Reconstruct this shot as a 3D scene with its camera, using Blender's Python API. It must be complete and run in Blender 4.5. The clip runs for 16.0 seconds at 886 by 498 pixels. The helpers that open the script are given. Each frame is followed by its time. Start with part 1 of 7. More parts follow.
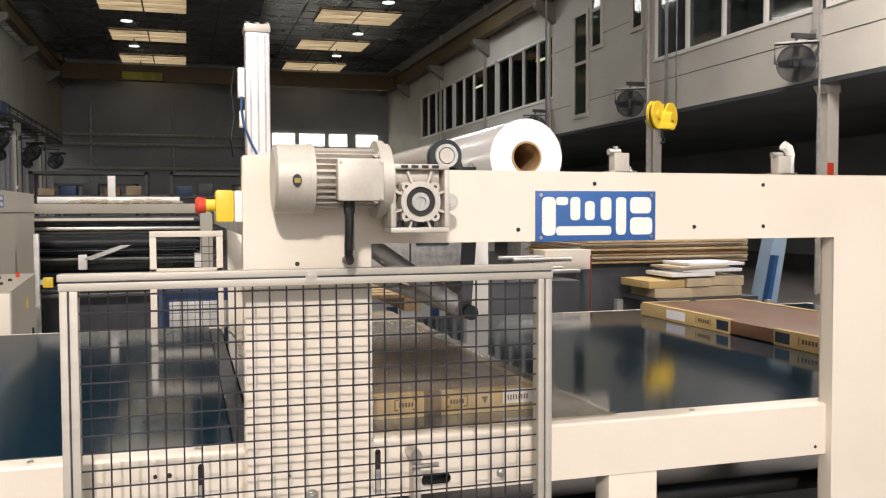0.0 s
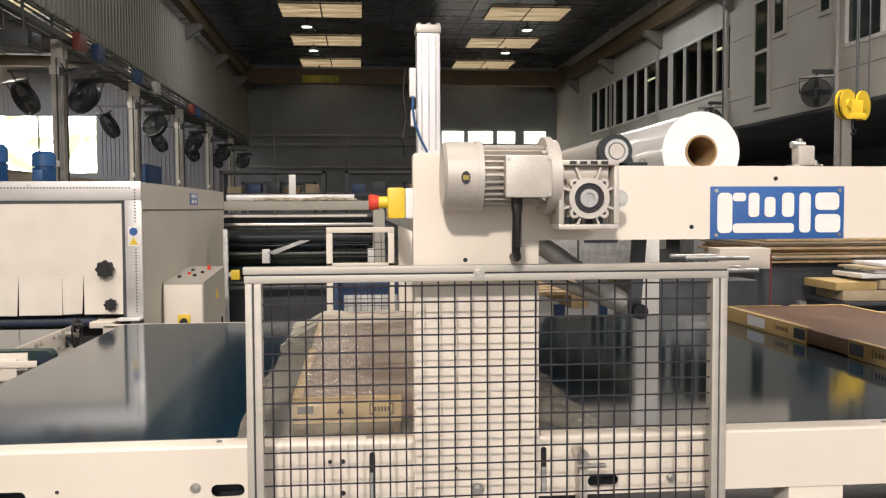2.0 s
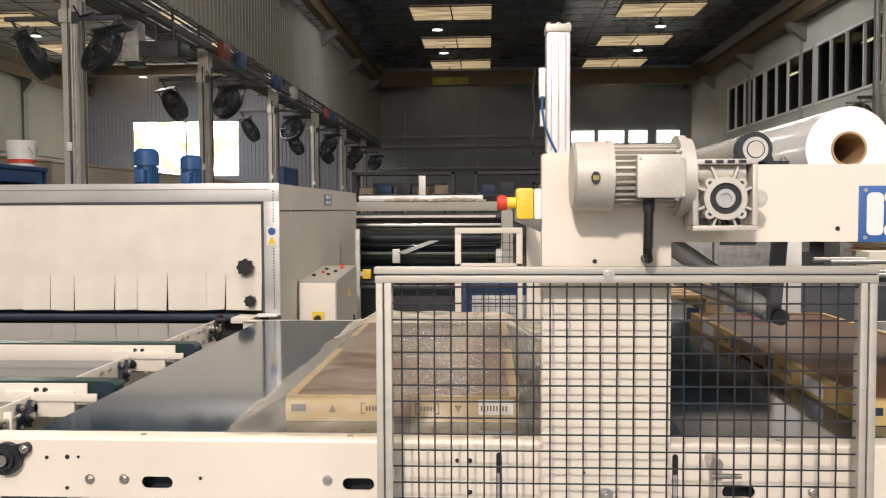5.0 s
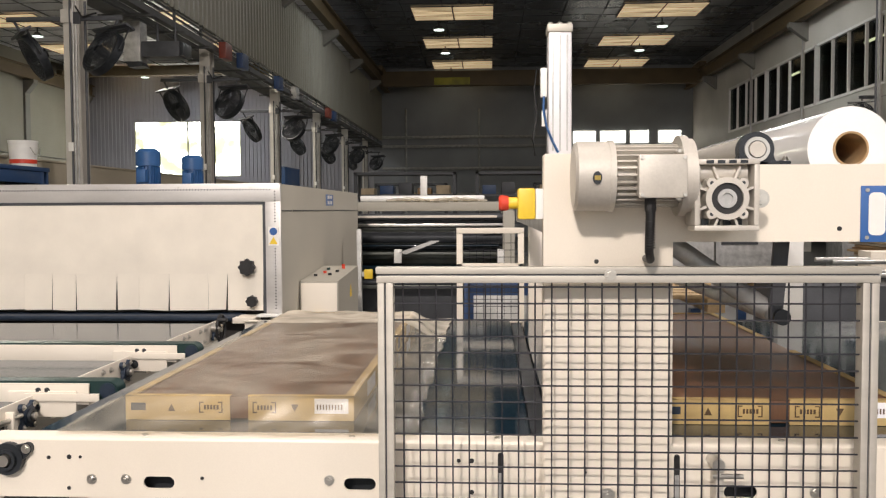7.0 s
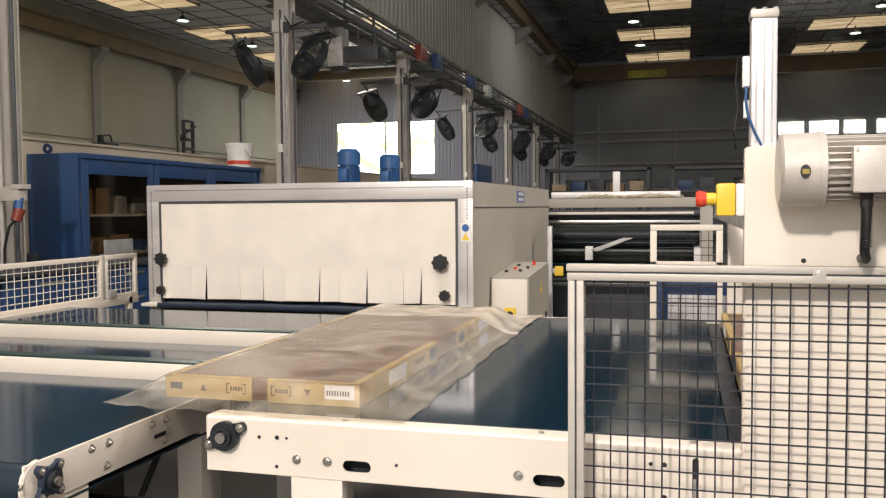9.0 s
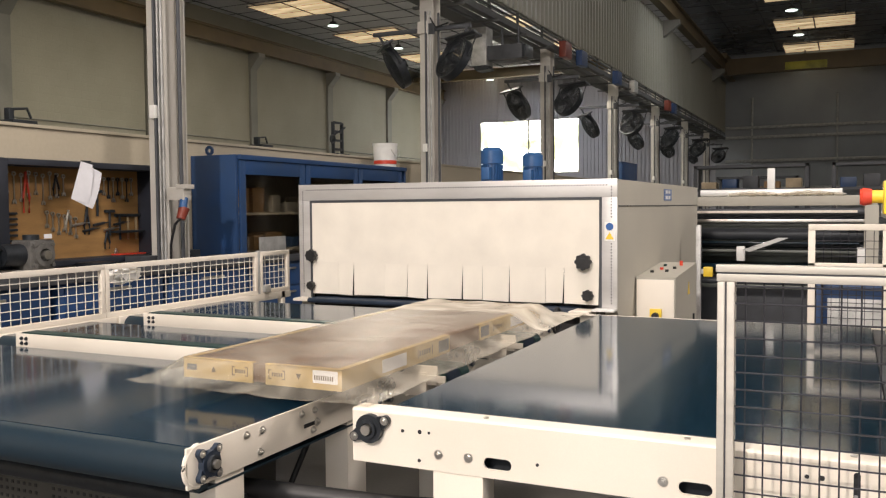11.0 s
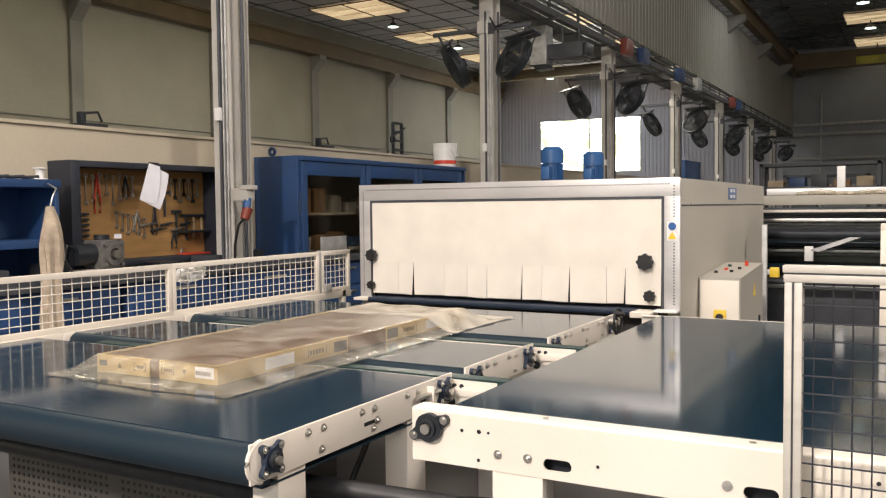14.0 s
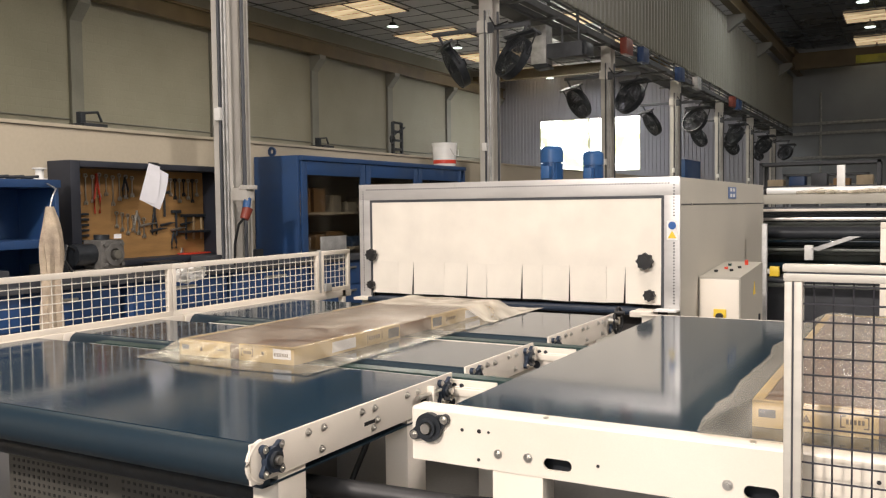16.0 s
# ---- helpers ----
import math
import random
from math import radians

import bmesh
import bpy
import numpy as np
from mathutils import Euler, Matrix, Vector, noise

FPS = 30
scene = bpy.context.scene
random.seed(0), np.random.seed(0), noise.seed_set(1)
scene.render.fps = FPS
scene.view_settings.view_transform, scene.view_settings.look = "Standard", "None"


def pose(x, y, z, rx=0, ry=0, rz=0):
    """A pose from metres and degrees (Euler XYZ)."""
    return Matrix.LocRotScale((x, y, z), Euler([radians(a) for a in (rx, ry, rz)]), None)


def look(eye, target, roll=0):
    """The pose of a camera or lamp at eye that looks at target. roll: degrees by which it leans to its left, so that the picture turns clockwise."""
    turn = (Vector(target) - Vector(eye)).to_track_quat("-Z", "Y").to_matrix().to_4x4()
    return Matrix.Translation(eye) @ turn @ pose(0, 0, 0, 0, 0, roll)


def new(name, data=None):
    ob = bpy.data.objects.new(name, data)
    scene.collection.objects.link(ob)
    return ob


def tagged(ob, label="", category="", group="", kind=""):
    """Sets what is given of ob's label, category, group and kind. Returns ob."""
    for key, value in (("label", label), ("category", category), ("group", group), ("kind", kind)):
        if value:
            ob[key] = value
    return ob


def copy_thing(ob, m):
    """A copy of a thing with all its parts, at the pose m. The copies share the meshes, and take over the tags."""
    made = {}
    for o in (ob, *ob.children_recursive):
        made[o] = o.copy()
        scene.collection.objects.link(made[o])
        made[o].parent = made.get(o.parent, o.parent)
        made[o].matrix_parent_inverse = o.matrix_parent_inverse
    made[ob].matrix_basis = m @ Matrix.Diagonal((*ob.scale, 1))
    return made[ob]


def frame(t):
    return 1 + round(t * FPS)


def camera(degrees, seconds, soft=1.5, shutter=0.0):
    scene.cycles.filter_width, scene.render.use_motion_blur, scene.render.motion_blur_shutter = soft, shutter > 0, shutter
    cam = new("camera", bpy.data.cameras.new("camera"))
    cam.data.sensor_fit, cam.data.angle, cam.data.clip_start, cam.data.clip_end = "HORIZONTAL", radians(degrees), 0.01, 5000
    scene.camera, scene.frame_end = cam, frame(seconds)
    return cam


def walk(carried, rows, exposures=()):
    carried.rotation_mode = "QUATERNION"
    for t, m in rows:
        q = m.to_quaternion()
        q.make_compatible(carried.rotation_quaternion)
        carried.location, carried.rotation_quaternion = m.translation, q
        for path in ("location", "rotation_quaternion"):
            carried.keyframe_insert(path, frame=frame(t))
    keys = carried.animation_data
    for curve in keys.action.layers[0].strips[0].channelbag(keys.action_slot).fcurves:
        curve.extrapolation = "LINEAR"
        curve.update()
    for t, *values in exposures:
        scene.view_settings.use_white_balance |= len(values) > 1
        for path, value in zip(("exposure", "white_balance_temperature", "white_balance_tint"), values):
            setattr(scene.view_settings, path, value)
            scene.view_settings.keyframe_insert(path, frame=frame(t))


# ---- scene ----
cam = camera(54.42, 16.0, soft=1.25)
EYE = 1.42
PAN = [
    (0.0, -16.65, -2.53, 0.18),
    (0.5, -14.05, -2.59, 0.19),
    (1.0, -10.77, -2.64, 0.17),
    (1.5, -7.98, -2.68, 0.18),
    (2.0, -5.55, -2.71, 0.25),
    (2.5, -2.52, -2.72, 0.26),
    (3.0, 0.63, -2.68, 0.30),
    (3.5, 2.64, -2.67, 0.28),
    (4.0, 2.97, -2.65, 0.27),
    (6.5, 2.96, -2.62, 0.23),
    (7.0, 3.07, -2.62, 0.27),
    (7.5, 5.51, -2.66, 0.27),
    (8.0, 9.42, -2.71, 0.33),
    (8.5, 12.91, -2.75, 0.39),
    (9.0, 15.7, -2.77, 0.43),
    (9.5, 18.18, -2.79, 0.44),
    (10.0, 20.56, -2.78, 0.50),
    (12.5, 29.05, -2.79, 0.59),
    (13.0, 29.14, -2.77, 0.68),
    (13.5, 29.11, -2.79, 0.66),
    (14.0, 29.1, -2.77, 0.61),
    (14.5, 29.1, -2.77, 0.59),
    (15.0, 29.1, -2.77, 0.59),
    (15.5, 29.1, -2.78, 0.62),
    (16.0, 29.09, -2.8, 0.70),
]
walk(cam, [(t, pose(0, 0, EYE, 90 + pitch, roll, yaw)) for t, yaw, pitch, roll in PAN],
     exposures=[(0.0, -0.12), (1.5, -0.2), (2.5, -0.24), (4.0, -0.17), (7.0, -0.2), (8.0, -0.2), (9.0, -0.09), (10.0, -0.03), (12.5, 0.07), (16.0, 0.09)])

# ---- world and light ----
world = bpy.data.worlds.new("sky")
scene.world = world
world.use_nodes = True
_sky = world.node_tree.nodes.new("ShaderNodeTexSky")
_sky.sky_type, _sky.sun_disc = "NISHITA", False
_sky.sun_elevation, _sky.sun_rotation = radians(50), radians(200)
_bg = world.node_tree.nodes["Background"]
_bg.inputs[1].default_value = 0.1
world.node_tree.links.new(_sky.outputs[0], _bg.inputs[0])
scene.view_settings.exposure = 0.0


def area(name, m, sx, sy, watts, colour=(1, 0.895, 0.83)):
    """A soft area lamp, added to bring light into the hall."""
    lamp = bpy.data.lights.new(name, "AREA")
    lamp.shape, lamp.size, lamp.size_y, lamp.energy, lamp.color = "RECTANGLE", sx, sy, watts, colour
    ob = new(name, lamp)
    ob.matrix_world = m
    return ob


# added lamps: assumed opening behind the camera, roof fills over the machine
area("door_daylight", look((0.8, -5.6, 2.6), (0.4, 4, 0.9)), 6.5, 4.2, 110)
area("high_door_daylight", look((-1.6, -5.75, 5.9), (0.2, 2.6, 1.1)), 0.6, 0.5, 850, (1, 0.885, 0.8))
# fill lamps under the solid ceiling, where no roof window is built
area("roof_daylight", pose(-1.3, -3.2, 8.35), 2.6, 2.0, 260)
area("roof_daylight", pose(6.2, -3.2, 8.35), 2.6, 2.0, 420)
area("roof_daylight", pose(-1.3, 2.4, 8.35), 2.6, 2.0, 330)
area("roof_daylight", pose(6.2, 8.0, 8.35), 2.6, 2.0, 1050)
area("roof_daylight", pose(-17.4, 9.6, 8.35), 2.6, 2.0, 240, (1, 0.91, 0.66))
area("roof_daylight", pose(-10.5, 6.0, 8.35), 2.6, 2.0, 230, (1, 0.9, 0.7))
area("roof_daylight", pose(-10.5, 20.0, 8.35), 2.6, 2.0, 1550, (1, 0.92, 0.78))
# extra fill between the window rows, added to brighten the nave's end
area("roof_daylight", pose(-14.0, 38.0, 8.35), 2.6, 2.0, 430, (0.93, 0.95, 1))
for _x in (-1.3, 6.2):
    area("roof_daylight", pose(_x, 26.1, 8.35), 2.6, 2.0, 230, (0.95, 0.96, 0.95))

# ---- materials ----
def material(name, colour, rough=0.5, metal=0.0, vary=0.08, scale=6.0, bump=0.05, fine=90.0, dirt=None, dirt_amount=0.3,
             spec=0.5, coat=0.0, stretch=(1, 1, 1), spread=0.0, ior=1.5):
    """A surface with two scales of variation: broad stains or wear and a fine grain."""
    m = bpy.data.materials.new(name)
    m.use_nodes = True
    nt = m.node_tree
    n, l = nt.nodes, nt.links
    b = n["Principled BSDF"]
    tc = n.new("ShaderNodeTexCoord")
    mp = n.new("ShaderNodeMapping")
    mp.inputs["Scale"].default_value = stretch
    l.new(tc.outputs["Object"], mp.inputs[0])
    big = n.new("ShaderNodeTexNoise")
    big.inputs["Scale"].default_value, big.inputs["Detail"].default_value = scale, 6
    small = n.new("ShaderNodeTexNoise")
    small.inputs["Scale"].default_value, small.inputs["Detail"].default_value = fine, 3
    l.new(mp.outputs[0], big.inputs[0])
    l.new(mp.outputs[0], small.inputs[0])
    ramp = n.new("ShaderNodeValToRGB")
    c = Vector(colour)
    lo, hi = c * (1 - vary * 2), c * (1 + vary)
    if dirt:
        lo = c.lerp(Vector(dirt), dirt_amount)
    ramp.color_ramp.elements[0].position, ramp.color_ramp.elements[1].position = 0.3, 0.66
    ramp.color_ramp.elements[0].color, ramp.color_ramp.elements[1].color = (*lo, 1), (*hi, 1)
    l.new(big.outputs[0], ramp.inputs[0])
    mix = n.new("ShaderNodeMix")
    mix.data_type, mix.blend_type = "RGBA", "MULTIPLY"
    mix.inputs[0].default_value = min(1.0, vary * 2.5)
    gr = n.new("ShaderNodeMapRange")
    gr.inputs[1].default_value, gr.inputs[2].default_value, gr.inputs[3].default_value = 0.3, 0.7, 0.6
    l.new(small.outputs[0], gr.inputs[0])
    l.new(ramp.outputs[0], mix.inputs[6])
    l.new(gr.outputs[0], mix.inputs[7])
    last = mix.outputs[2]
    if spread:
        info = n.new("ShaderNodeObjectInfo")
        hsv = n.new("ShaderNodeHueSaturation")
        mr = n.new("ShaderNodeMapRange")
        mr.inputs[3].default_value, mr.inputs[4].default_value = 1 - spread, 1 + spread
        l.new(info.outputs["Random"], mr.inputs[0])
        l.new(mr.outputs[0], hsv.inputs["Value"])
        l.new(last, hsv.inputs["Color"])
        last = hsv.outputs[0]
    l.new(last, b.inputs["Base Color"])
    rr = n.new("ShaderNodeMapRange")
    rr.inputs[3].default_value, rr.inputs[4].default_value = max(0.02, rough * 0.8), min(1, rough * 1.25)
    l.new(big.outputs[0], rr.inputs[0])
    l.new(rr.outputs[0], b.inputs["Roughness"])
    b.inputs["Metallic"].default_value = metal
    b.inputs["Specular IOR Level"].default_value = spec
    b.inputs["Coat Weight"].default_value = coat
    b.inputs["IOR"].default_value = ior
    if coat > 0.9:
        b.inputs["Coat IOR"].default_value, b.inputs["Coat Roughness"].default_value = 2.0, 0.05
    if bump:
        bp = n.new("ShaderNodeBump")
        bp.inputs["Strength"].default_value, bp.inputs["Distance"].default_value = bump, 0.004
        l.new(small.outputs[0], bp.inputs["Height"])
        l.new(bp.outputs[0], b.inputs["Normal"])
    return m


def glow(name, colour, strength):
    m = bpy.data.materials.new(name)
    m.use_nodes = True
    b = m.node_tree.nodes["Principled BSDF"]
    b.inputs["Base Color"].default_value = (*colour, 1)
    b.inputs["Emission Color"].default_value = (*colour, 1)
    b.inputs["Emission Strength"].default_value = strength
    return m


CREAM = material("cream_powder_coat", (0.765, 0.705, 0.615), 0.42, vary=0.03, scale=2.2, bump=0.06, fine=260, dirt=(0.62, 0.55, 0.44), dirt_amount=0.25)
CURTAIN = material("cream_curtain_fabric", (0.83, 0.775, 0.68), 0.75, vary=0.04, scale=4, bump=0.15, fine=320)
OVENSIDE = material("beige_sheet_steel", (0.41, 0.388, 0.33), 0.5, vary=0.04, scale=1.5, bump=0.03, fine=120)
ALU = material("anodised_aluminium", (0.5, 0.472, 0.42), 0.5, metal=0.45, vary=0.05, scale=5, bump=0.05, fine=300, stretch=(1, 1, 8))
STEEL = material("zinc_plated_steel", (0.6, 0.58, 0.54), 0.3, metal=0.95, vary=0.08, scale=20, bump=0.05)
FRAMESTEEL = material("bright_brushed_steel", (0.6, 0.585, 0.57), 0.4, metal=0.4, vary=0.06, scale=14, bump=0.05, fine=200, stretch=(0.2, 1, 1))
GALV = material("galvanised_steel", (0.5, 0.5, 0.49), 0.5, metal=0.6, vary=0.14, scale=9, bump=0.1)
CAST = material("silver_painted_casting", (0.57, 0.535, 0.48), 0.4, metal=0.25, vary=0.06, scale=14, bump=0.12, fine=160)
BELT = material("worn_dark_blue_belt", (0.006, 0.024, 0.042), 0.08, vary=0.1, scale=1.4, bump=0.005, fine=14, dirt=(0.018, 0.034, 0.046), dirt_amount=0.4, ior=1.9)
NEWBELT = material("glossy_dark_blue_belt", (0.006, 0.024, 0.042), 0.085, vary=0.08, scale=1.4, bump=0.003, fine=14, dirt=(0.014, 0.03, 0.044), dirt_amount=0.3, ior=2.1)
BELT2 = material("dark_blue_cross_belt", (0.006, 0.026, 0.05), 0.1, vary=0.1, scale=1.4, bump=0.004, fine=14, dirt=(0.03, 0.045, 0.055), dirt_amount=0.3, ior=1.62)
# The cross belt's blue, darkened and roughened so no lamp highlight shows.
BELTNOSE = material("darkened_cross_belt", (0.003, 0.015, 0.027), 0.45, vary=0.1, scale=1.4, bump=0.02, fine=30, dirt=(0.03, 0.045, 0.055), dirt_amount=0.3)
GREENBELT = material("green_toothed_belt", (0.008, 0.035, 0.034), 0.4, vary=0.1, scale=8, bump=0.1)
RUBBER = material("black_rubber", (0.015, 0.015, 0.016), 0.5, vary=0.15, scale=20, bump=0.1)
BLACKSTEEL = material("black_iron", (0.03, 0.035, 0.042), 0.42, metal=0.3, vary=0.15, scale=16, bump=0.15)
BLUEIRON = material("dark_blue_painted_bearing", (0.022, 0.035, 0.06), 0.4, metal=0.2, vary=0.12, scale=16, bump=0.15)
WIRE = material("dark_wire_mesh", (0.05, 0.05, 0.06), 0.45, metal=0.5, vary=0.1, scale=20, bump=0)
WHITEWIRE = material("white_wire_mesh", (0.72, 0.68, 0.6), 0.45, vary=0.05, scale=20, bump=0)
YELLOW = material("yellow_plastic", (0.8, 0.56, 0.04), 0.4, vary=0.04, scale=12, bump=0.03)
RED = material("red_plastic", (0.65, 0.06, 0.03), 0.38, vary=0.05, scale=12, bump=0.02)
LOGOBLUE = material("blue_enamel", (0.035, 0.12, 0.36), 0.35, vary=0.05, scale=8, bump=0.01)
WHITE = material("white_enamel", (0.82, 0.81, 0.78), 0.4, vary=0.03, scale=8, bump=0.01)
CABBLUE = material("blue_cabinet_paint", (0.015, 0.054, 0.16), 0.45, vary=0.1, scale=3, bump=0.05, dirt=(0.03, 0.06, 0.12), dirt_amount=0.5)
MOTORBLUE = material("blue_motor_paint", (0.025, 0.09, 0.24), 0.4, vary=0.08, scale=10, bump=0.08)
CARDBOARD = material("printed_cardboard", (0.52, 0.375, 0.16), 0.75, vary=0.07, scale=7, bump=0.12, fine=220)
CARDPALE = material("pale_worn_cardboard", (0.46, 0.37, 0.25), 0.8, vary=0.14, scale=4, bump=0.12, fine=120, spread=0.15)
CARDDARK = material("brown_cardboard", (0.32, 0.2, 0.1), 0.8, vary=0.1, scale=7, bump=0.12, fine=220)
PANEL = material("brown_wood_panel", (0.17, 0.085, 0.045), 0.4, vary=0.16, scale=2.5, bump=0.08, fine=60, stretch=(9, 0.7, 1))
WOOD = material("raw_pine", (0.5, 0.36, 0.2), 0.75, vary=0.14, scale=3, bump=0.15, fine=70, stretch=(6, 1, 6), spread=0.15)
PEGWOOD = material("tool_board_plywood", (0.36, 0.2, 0.068), 0.7, vary=0.12, scale=3, bump=0.1, fine=60, stretch=(1, 1, 5))
CONCRETE = material("concrete_floor", (0.12, 0.115, 0.11), 0.45, vary=0.16, scale=0.9, bump=0.08, fine=60, dirt=(0.06, 0.058, 0.055), dirt_amount=0.6)
WALLNAVE = material("side_nave_block_wall", (0.31, 0.293, 0.24), 0.8, vary=0.07, scale=0.5, bump=0.12, fine=22, dirt=(0.24, 0.23, 0.18), dirt_amount=0.5)
WALLGREY = material("grey_wall_panels", (0.29, 0.31, 0.325), 0.75, vary=0.08, scale=0.5, bump=0.12, fine=22, dirt=(0.17, 0.18, 0.19), dirt_amount=0.5)
WALLLIGHT = material("pale_plaster", (0.45, 0.395, 0.3), 0.75, vary=0.05, scale=0.8, bump=0.1, fine=30, dirt=(0.36, 0.33, 0.26), dirt_amount=0.35)
CLAD = material("off_white_cladding", (0.62, 0.6, 0.55), 0.55, vary=0.05, scale=0.7, bump=0.04, fine=30)
CORR = material("corrugated_sheet", (0.275, 0.27, 0.23), 0.5, metal=0.1, vary=0.06, scale=0.6, bump=0.05, fine=20)
ROOF = material("dark_roof_panel", (0.1, 0.112, 0.128), 0.27, vary=0.15, scale=0.6, bump=0.04, fine=10)
GIRDER = material("ochre_crane_girder", (0.14, 0.1, 0.05), 0.55, vary=0.12, scale=1.2, bump=0.05)
POST = material("pale_post_paint", (0.55, 0.53, 0.49), 0.5, vary=0.06, scale=2, bump=0.06, dirt=(0.35, 0.32, 0.27), dirt_amount=0.4)
DARKSTEEL = material("dark_frame_steel", (0.07, 0.075, 0.085), 0.5, metal=0.2, vary=0.12, scale=5, bump=0.05)
PAPER = material("white_paper", (0.8, 0.8, 0.84), 0.8, vary=0.02, scale=12, bump=0.02)
CLOTH = material("stained_work_overall", (0.5, 0.41, 0.3), 0.9, vary=0.2, scale=9, bump=0.3, fine=120, dirt=(0.25, 0.2, 0.16), dirt_amount=0.7)
PVC = material("translucent_roll_film", (0.84, 0.84, 0.83), 0.16, vary=0.02, scale=5, bump=0.02, coat=0.5)
CORE = material("roll_core_card", (0.4, 0.26, 0.13), 0.8, vary=0.1, scale=20, bump=0.1)
INK = material("black_print", (0.1, 0.06, 0.03), 0.8, vary=0.05, scale=20, bump=0)
SKYPANE = glow("tinted_roof_light", (1.0, 0.74, 0.43), 0.8)


def mottle(m, scale, lo, hi):
    """Uneven dirt on a glowing pane: its light varies softly between lo and hi."""
    n, l = m.node_tree.nodes, m.node_tree.links
    tc, mp, ns, mr = (n.new("ShaderNode" + k) for k in ("TexCoord", "Mapping", "TexNoise", "MapRange"))
    mp.inputs["Scale"].default_value = (0.5, 2.2, 1)
    ns.inputs["Scale"].default_value, ns.inputs["Detail"].default_value = scale, 4
    l.new(tc.outputs["Object"], mp.inputs[0])
    l.new(mp.outputs[0], ns.inputs[0])
    mr.inputs[1].default_value, mr.inputs[2].default_value, mr.inputs[3].default_value, mr.inputs[4].default_value = 0.35, 0.6, lo, hi
    l.new(ns.outputs[0], mr.inputs[0])
    l.new(mr.outputs[0], n["Principled BSDF"].inputs["Emission Strength"])


mottle(SKYPANE, 1.1, 0.25, 0.72)
# Ceiling colour made paler, to carry the window's light on the nave roof.
NAVEROOF = material("window_lit_nave_ceiling", (0.56, 0.56, 0.58), 0.35, vary=0.1, scale=0.5, bump=0.03, fine=10)
CYLALU = material("pale_cylinder_aluminium", (0.74, 0.73, 0.75), 0.38, metal=0.3, vary=0.03, scale=6, bump=0.03, fine=300)
# Yellow light falling on the far girder, put into a flat colour.
GLOWYELLOW = material("yellow_glow_on_girder", (0.5, 0.45, 0.05), 0.5, vary=0.2, scale=2, bump=0.03)
DAYPANE = glow("daylight_outside", (1.0, 0.95, 0.84), 4.0)
NAVEPANE = glow("daylight_over_trees", (1.0, 0.97, 0.88), 9.0)


def foliage(m):
    """Blurred sunlit leaves beyond a bright window: yellow-green patches in the white daylight."""
    n, l = m.node_tree.nodes, m.node_tree.links
    tc, ns, fac, mx, st = (n.new("ShaderNode" + k) for k in ("TexCoord", "TexNoise", "MapRange", "Mix", "MapRange"))
    ns.inputs["Scale"].default_value, ns.inputs["Detail"].default_value = 0.9, 5
    l.new(tc.outputs["Object"], ns.inputs[0])
    fac.inputs[1].default_value, fac.inputs[2].default_value = 0.4, 0.5
    l.new(ns.outputs[0], fac.inputs[0])
    mx.data_type = "RGBA"
    mx.inputs[6].default_value, mx.inputs[7].default_value = (0.88, 0.9, 0.45, 1), (1.0, 0.97, 0.88, 1)
    l.new(fac.outputs[0], mx.inputs[0])
    st.inputs[3].default_value, st.inputs[4].default_value = 1.1, 9.0
    l.new(fac.outputs[0], st.inputs[0])
    b = n["Principled BSDF"]
    l.new(mx.outputs[2], b.inputs["Emission Color"])
    l.new(st.outputs[0], b.inputs["Emission Strength"])


foliage(NAVEPANE)
ENDSHEET = material("lilac_grey_sheet", (0.38, 0.38, 0.42), 0.55, vary=0.05, scale=0.6, bump=0.05, fine=20)
COLGREY = material("grey_concrete_column", (0.23, 0.225, 0.205), 0.8, vary=0.08, scale=1.0, bump=0.1, fine=20)
LAMPGLOW = glow("lamp_disc", (0.86, 1.0, 0.9), 2.0)


def block_joints(m):
    """Faint joints of painted concrete blocks as relief on an upright wall facing x."""
    n, l = m.node_tree.nodes, m.node_tree.links
    tc, sep, com, br, bp = (n.new("ShaderNode" + k) for k in ("TexCoord", "SeparateXYZ", "CombineXYZ", "TexBrick", "Bump"))
    l.new(tc.outputs["Object"], sep.inputs[0])
    l.new(sep.outputs["Y"], com.inputs["X"])
    l.new(sep.outputs["Z"], com.inputs["Y"])
    l.new(com.outputs[0], br.inputs["Vector"])
    br.inputs["Scale"].default_value = 1.0
    br.inputs["Brick Width"].default_value, br.inputs["Row Height"].default_value, br.inputs["Mortar Size"].default_value = 0.5, 0.25, 0.012
    br.inputs["Mortar Smooth"].default_value = 0.4
    bp.inputs["Strength"].default_value, bp.inputs["Distance"].default_value, bp.invert = 0.3, 0.01, True
    l.new(br.outputs["Fac"], bp.inputs["Height"])
    b = n["Principled BSDF"]
    l.new(bp.outputs[0], b.inputs["Normal"])


block_joints(WALLNAVE)


def clear_pane(name, tint, gloss):
    """A thin tinted pane: see-through with a fixed share of gloss."""
    m = bpy.data.materials.new(name)
    m.use_nodes = True
    n, l = m.node_tree.nodes, m.node_tree.links
    n.remove(n["Principled BSDF"])
    tr, gl, mx = (n.new("ShaderNode" + k) for k in ("BsdfTransparent", "BsdfGlossy", "MixShader"))
    tr.inputs[0].default_value = (*tint, 1)
    gl.inputs["Roughness"].default_value = 0.06
    mx.inputs[0].default_value = gloss
    l.new(tr.outputs[0], mx.inputs[1])
    l.new(gl.outputs[0], mx.inputs[2])
    l.new(mx.outputs[0], n["Material Output"].inputs[0])
    return m


CABGLASS = clear_pane("cabinet_glass", (0.62, 0.58, 0.5), 0.12)


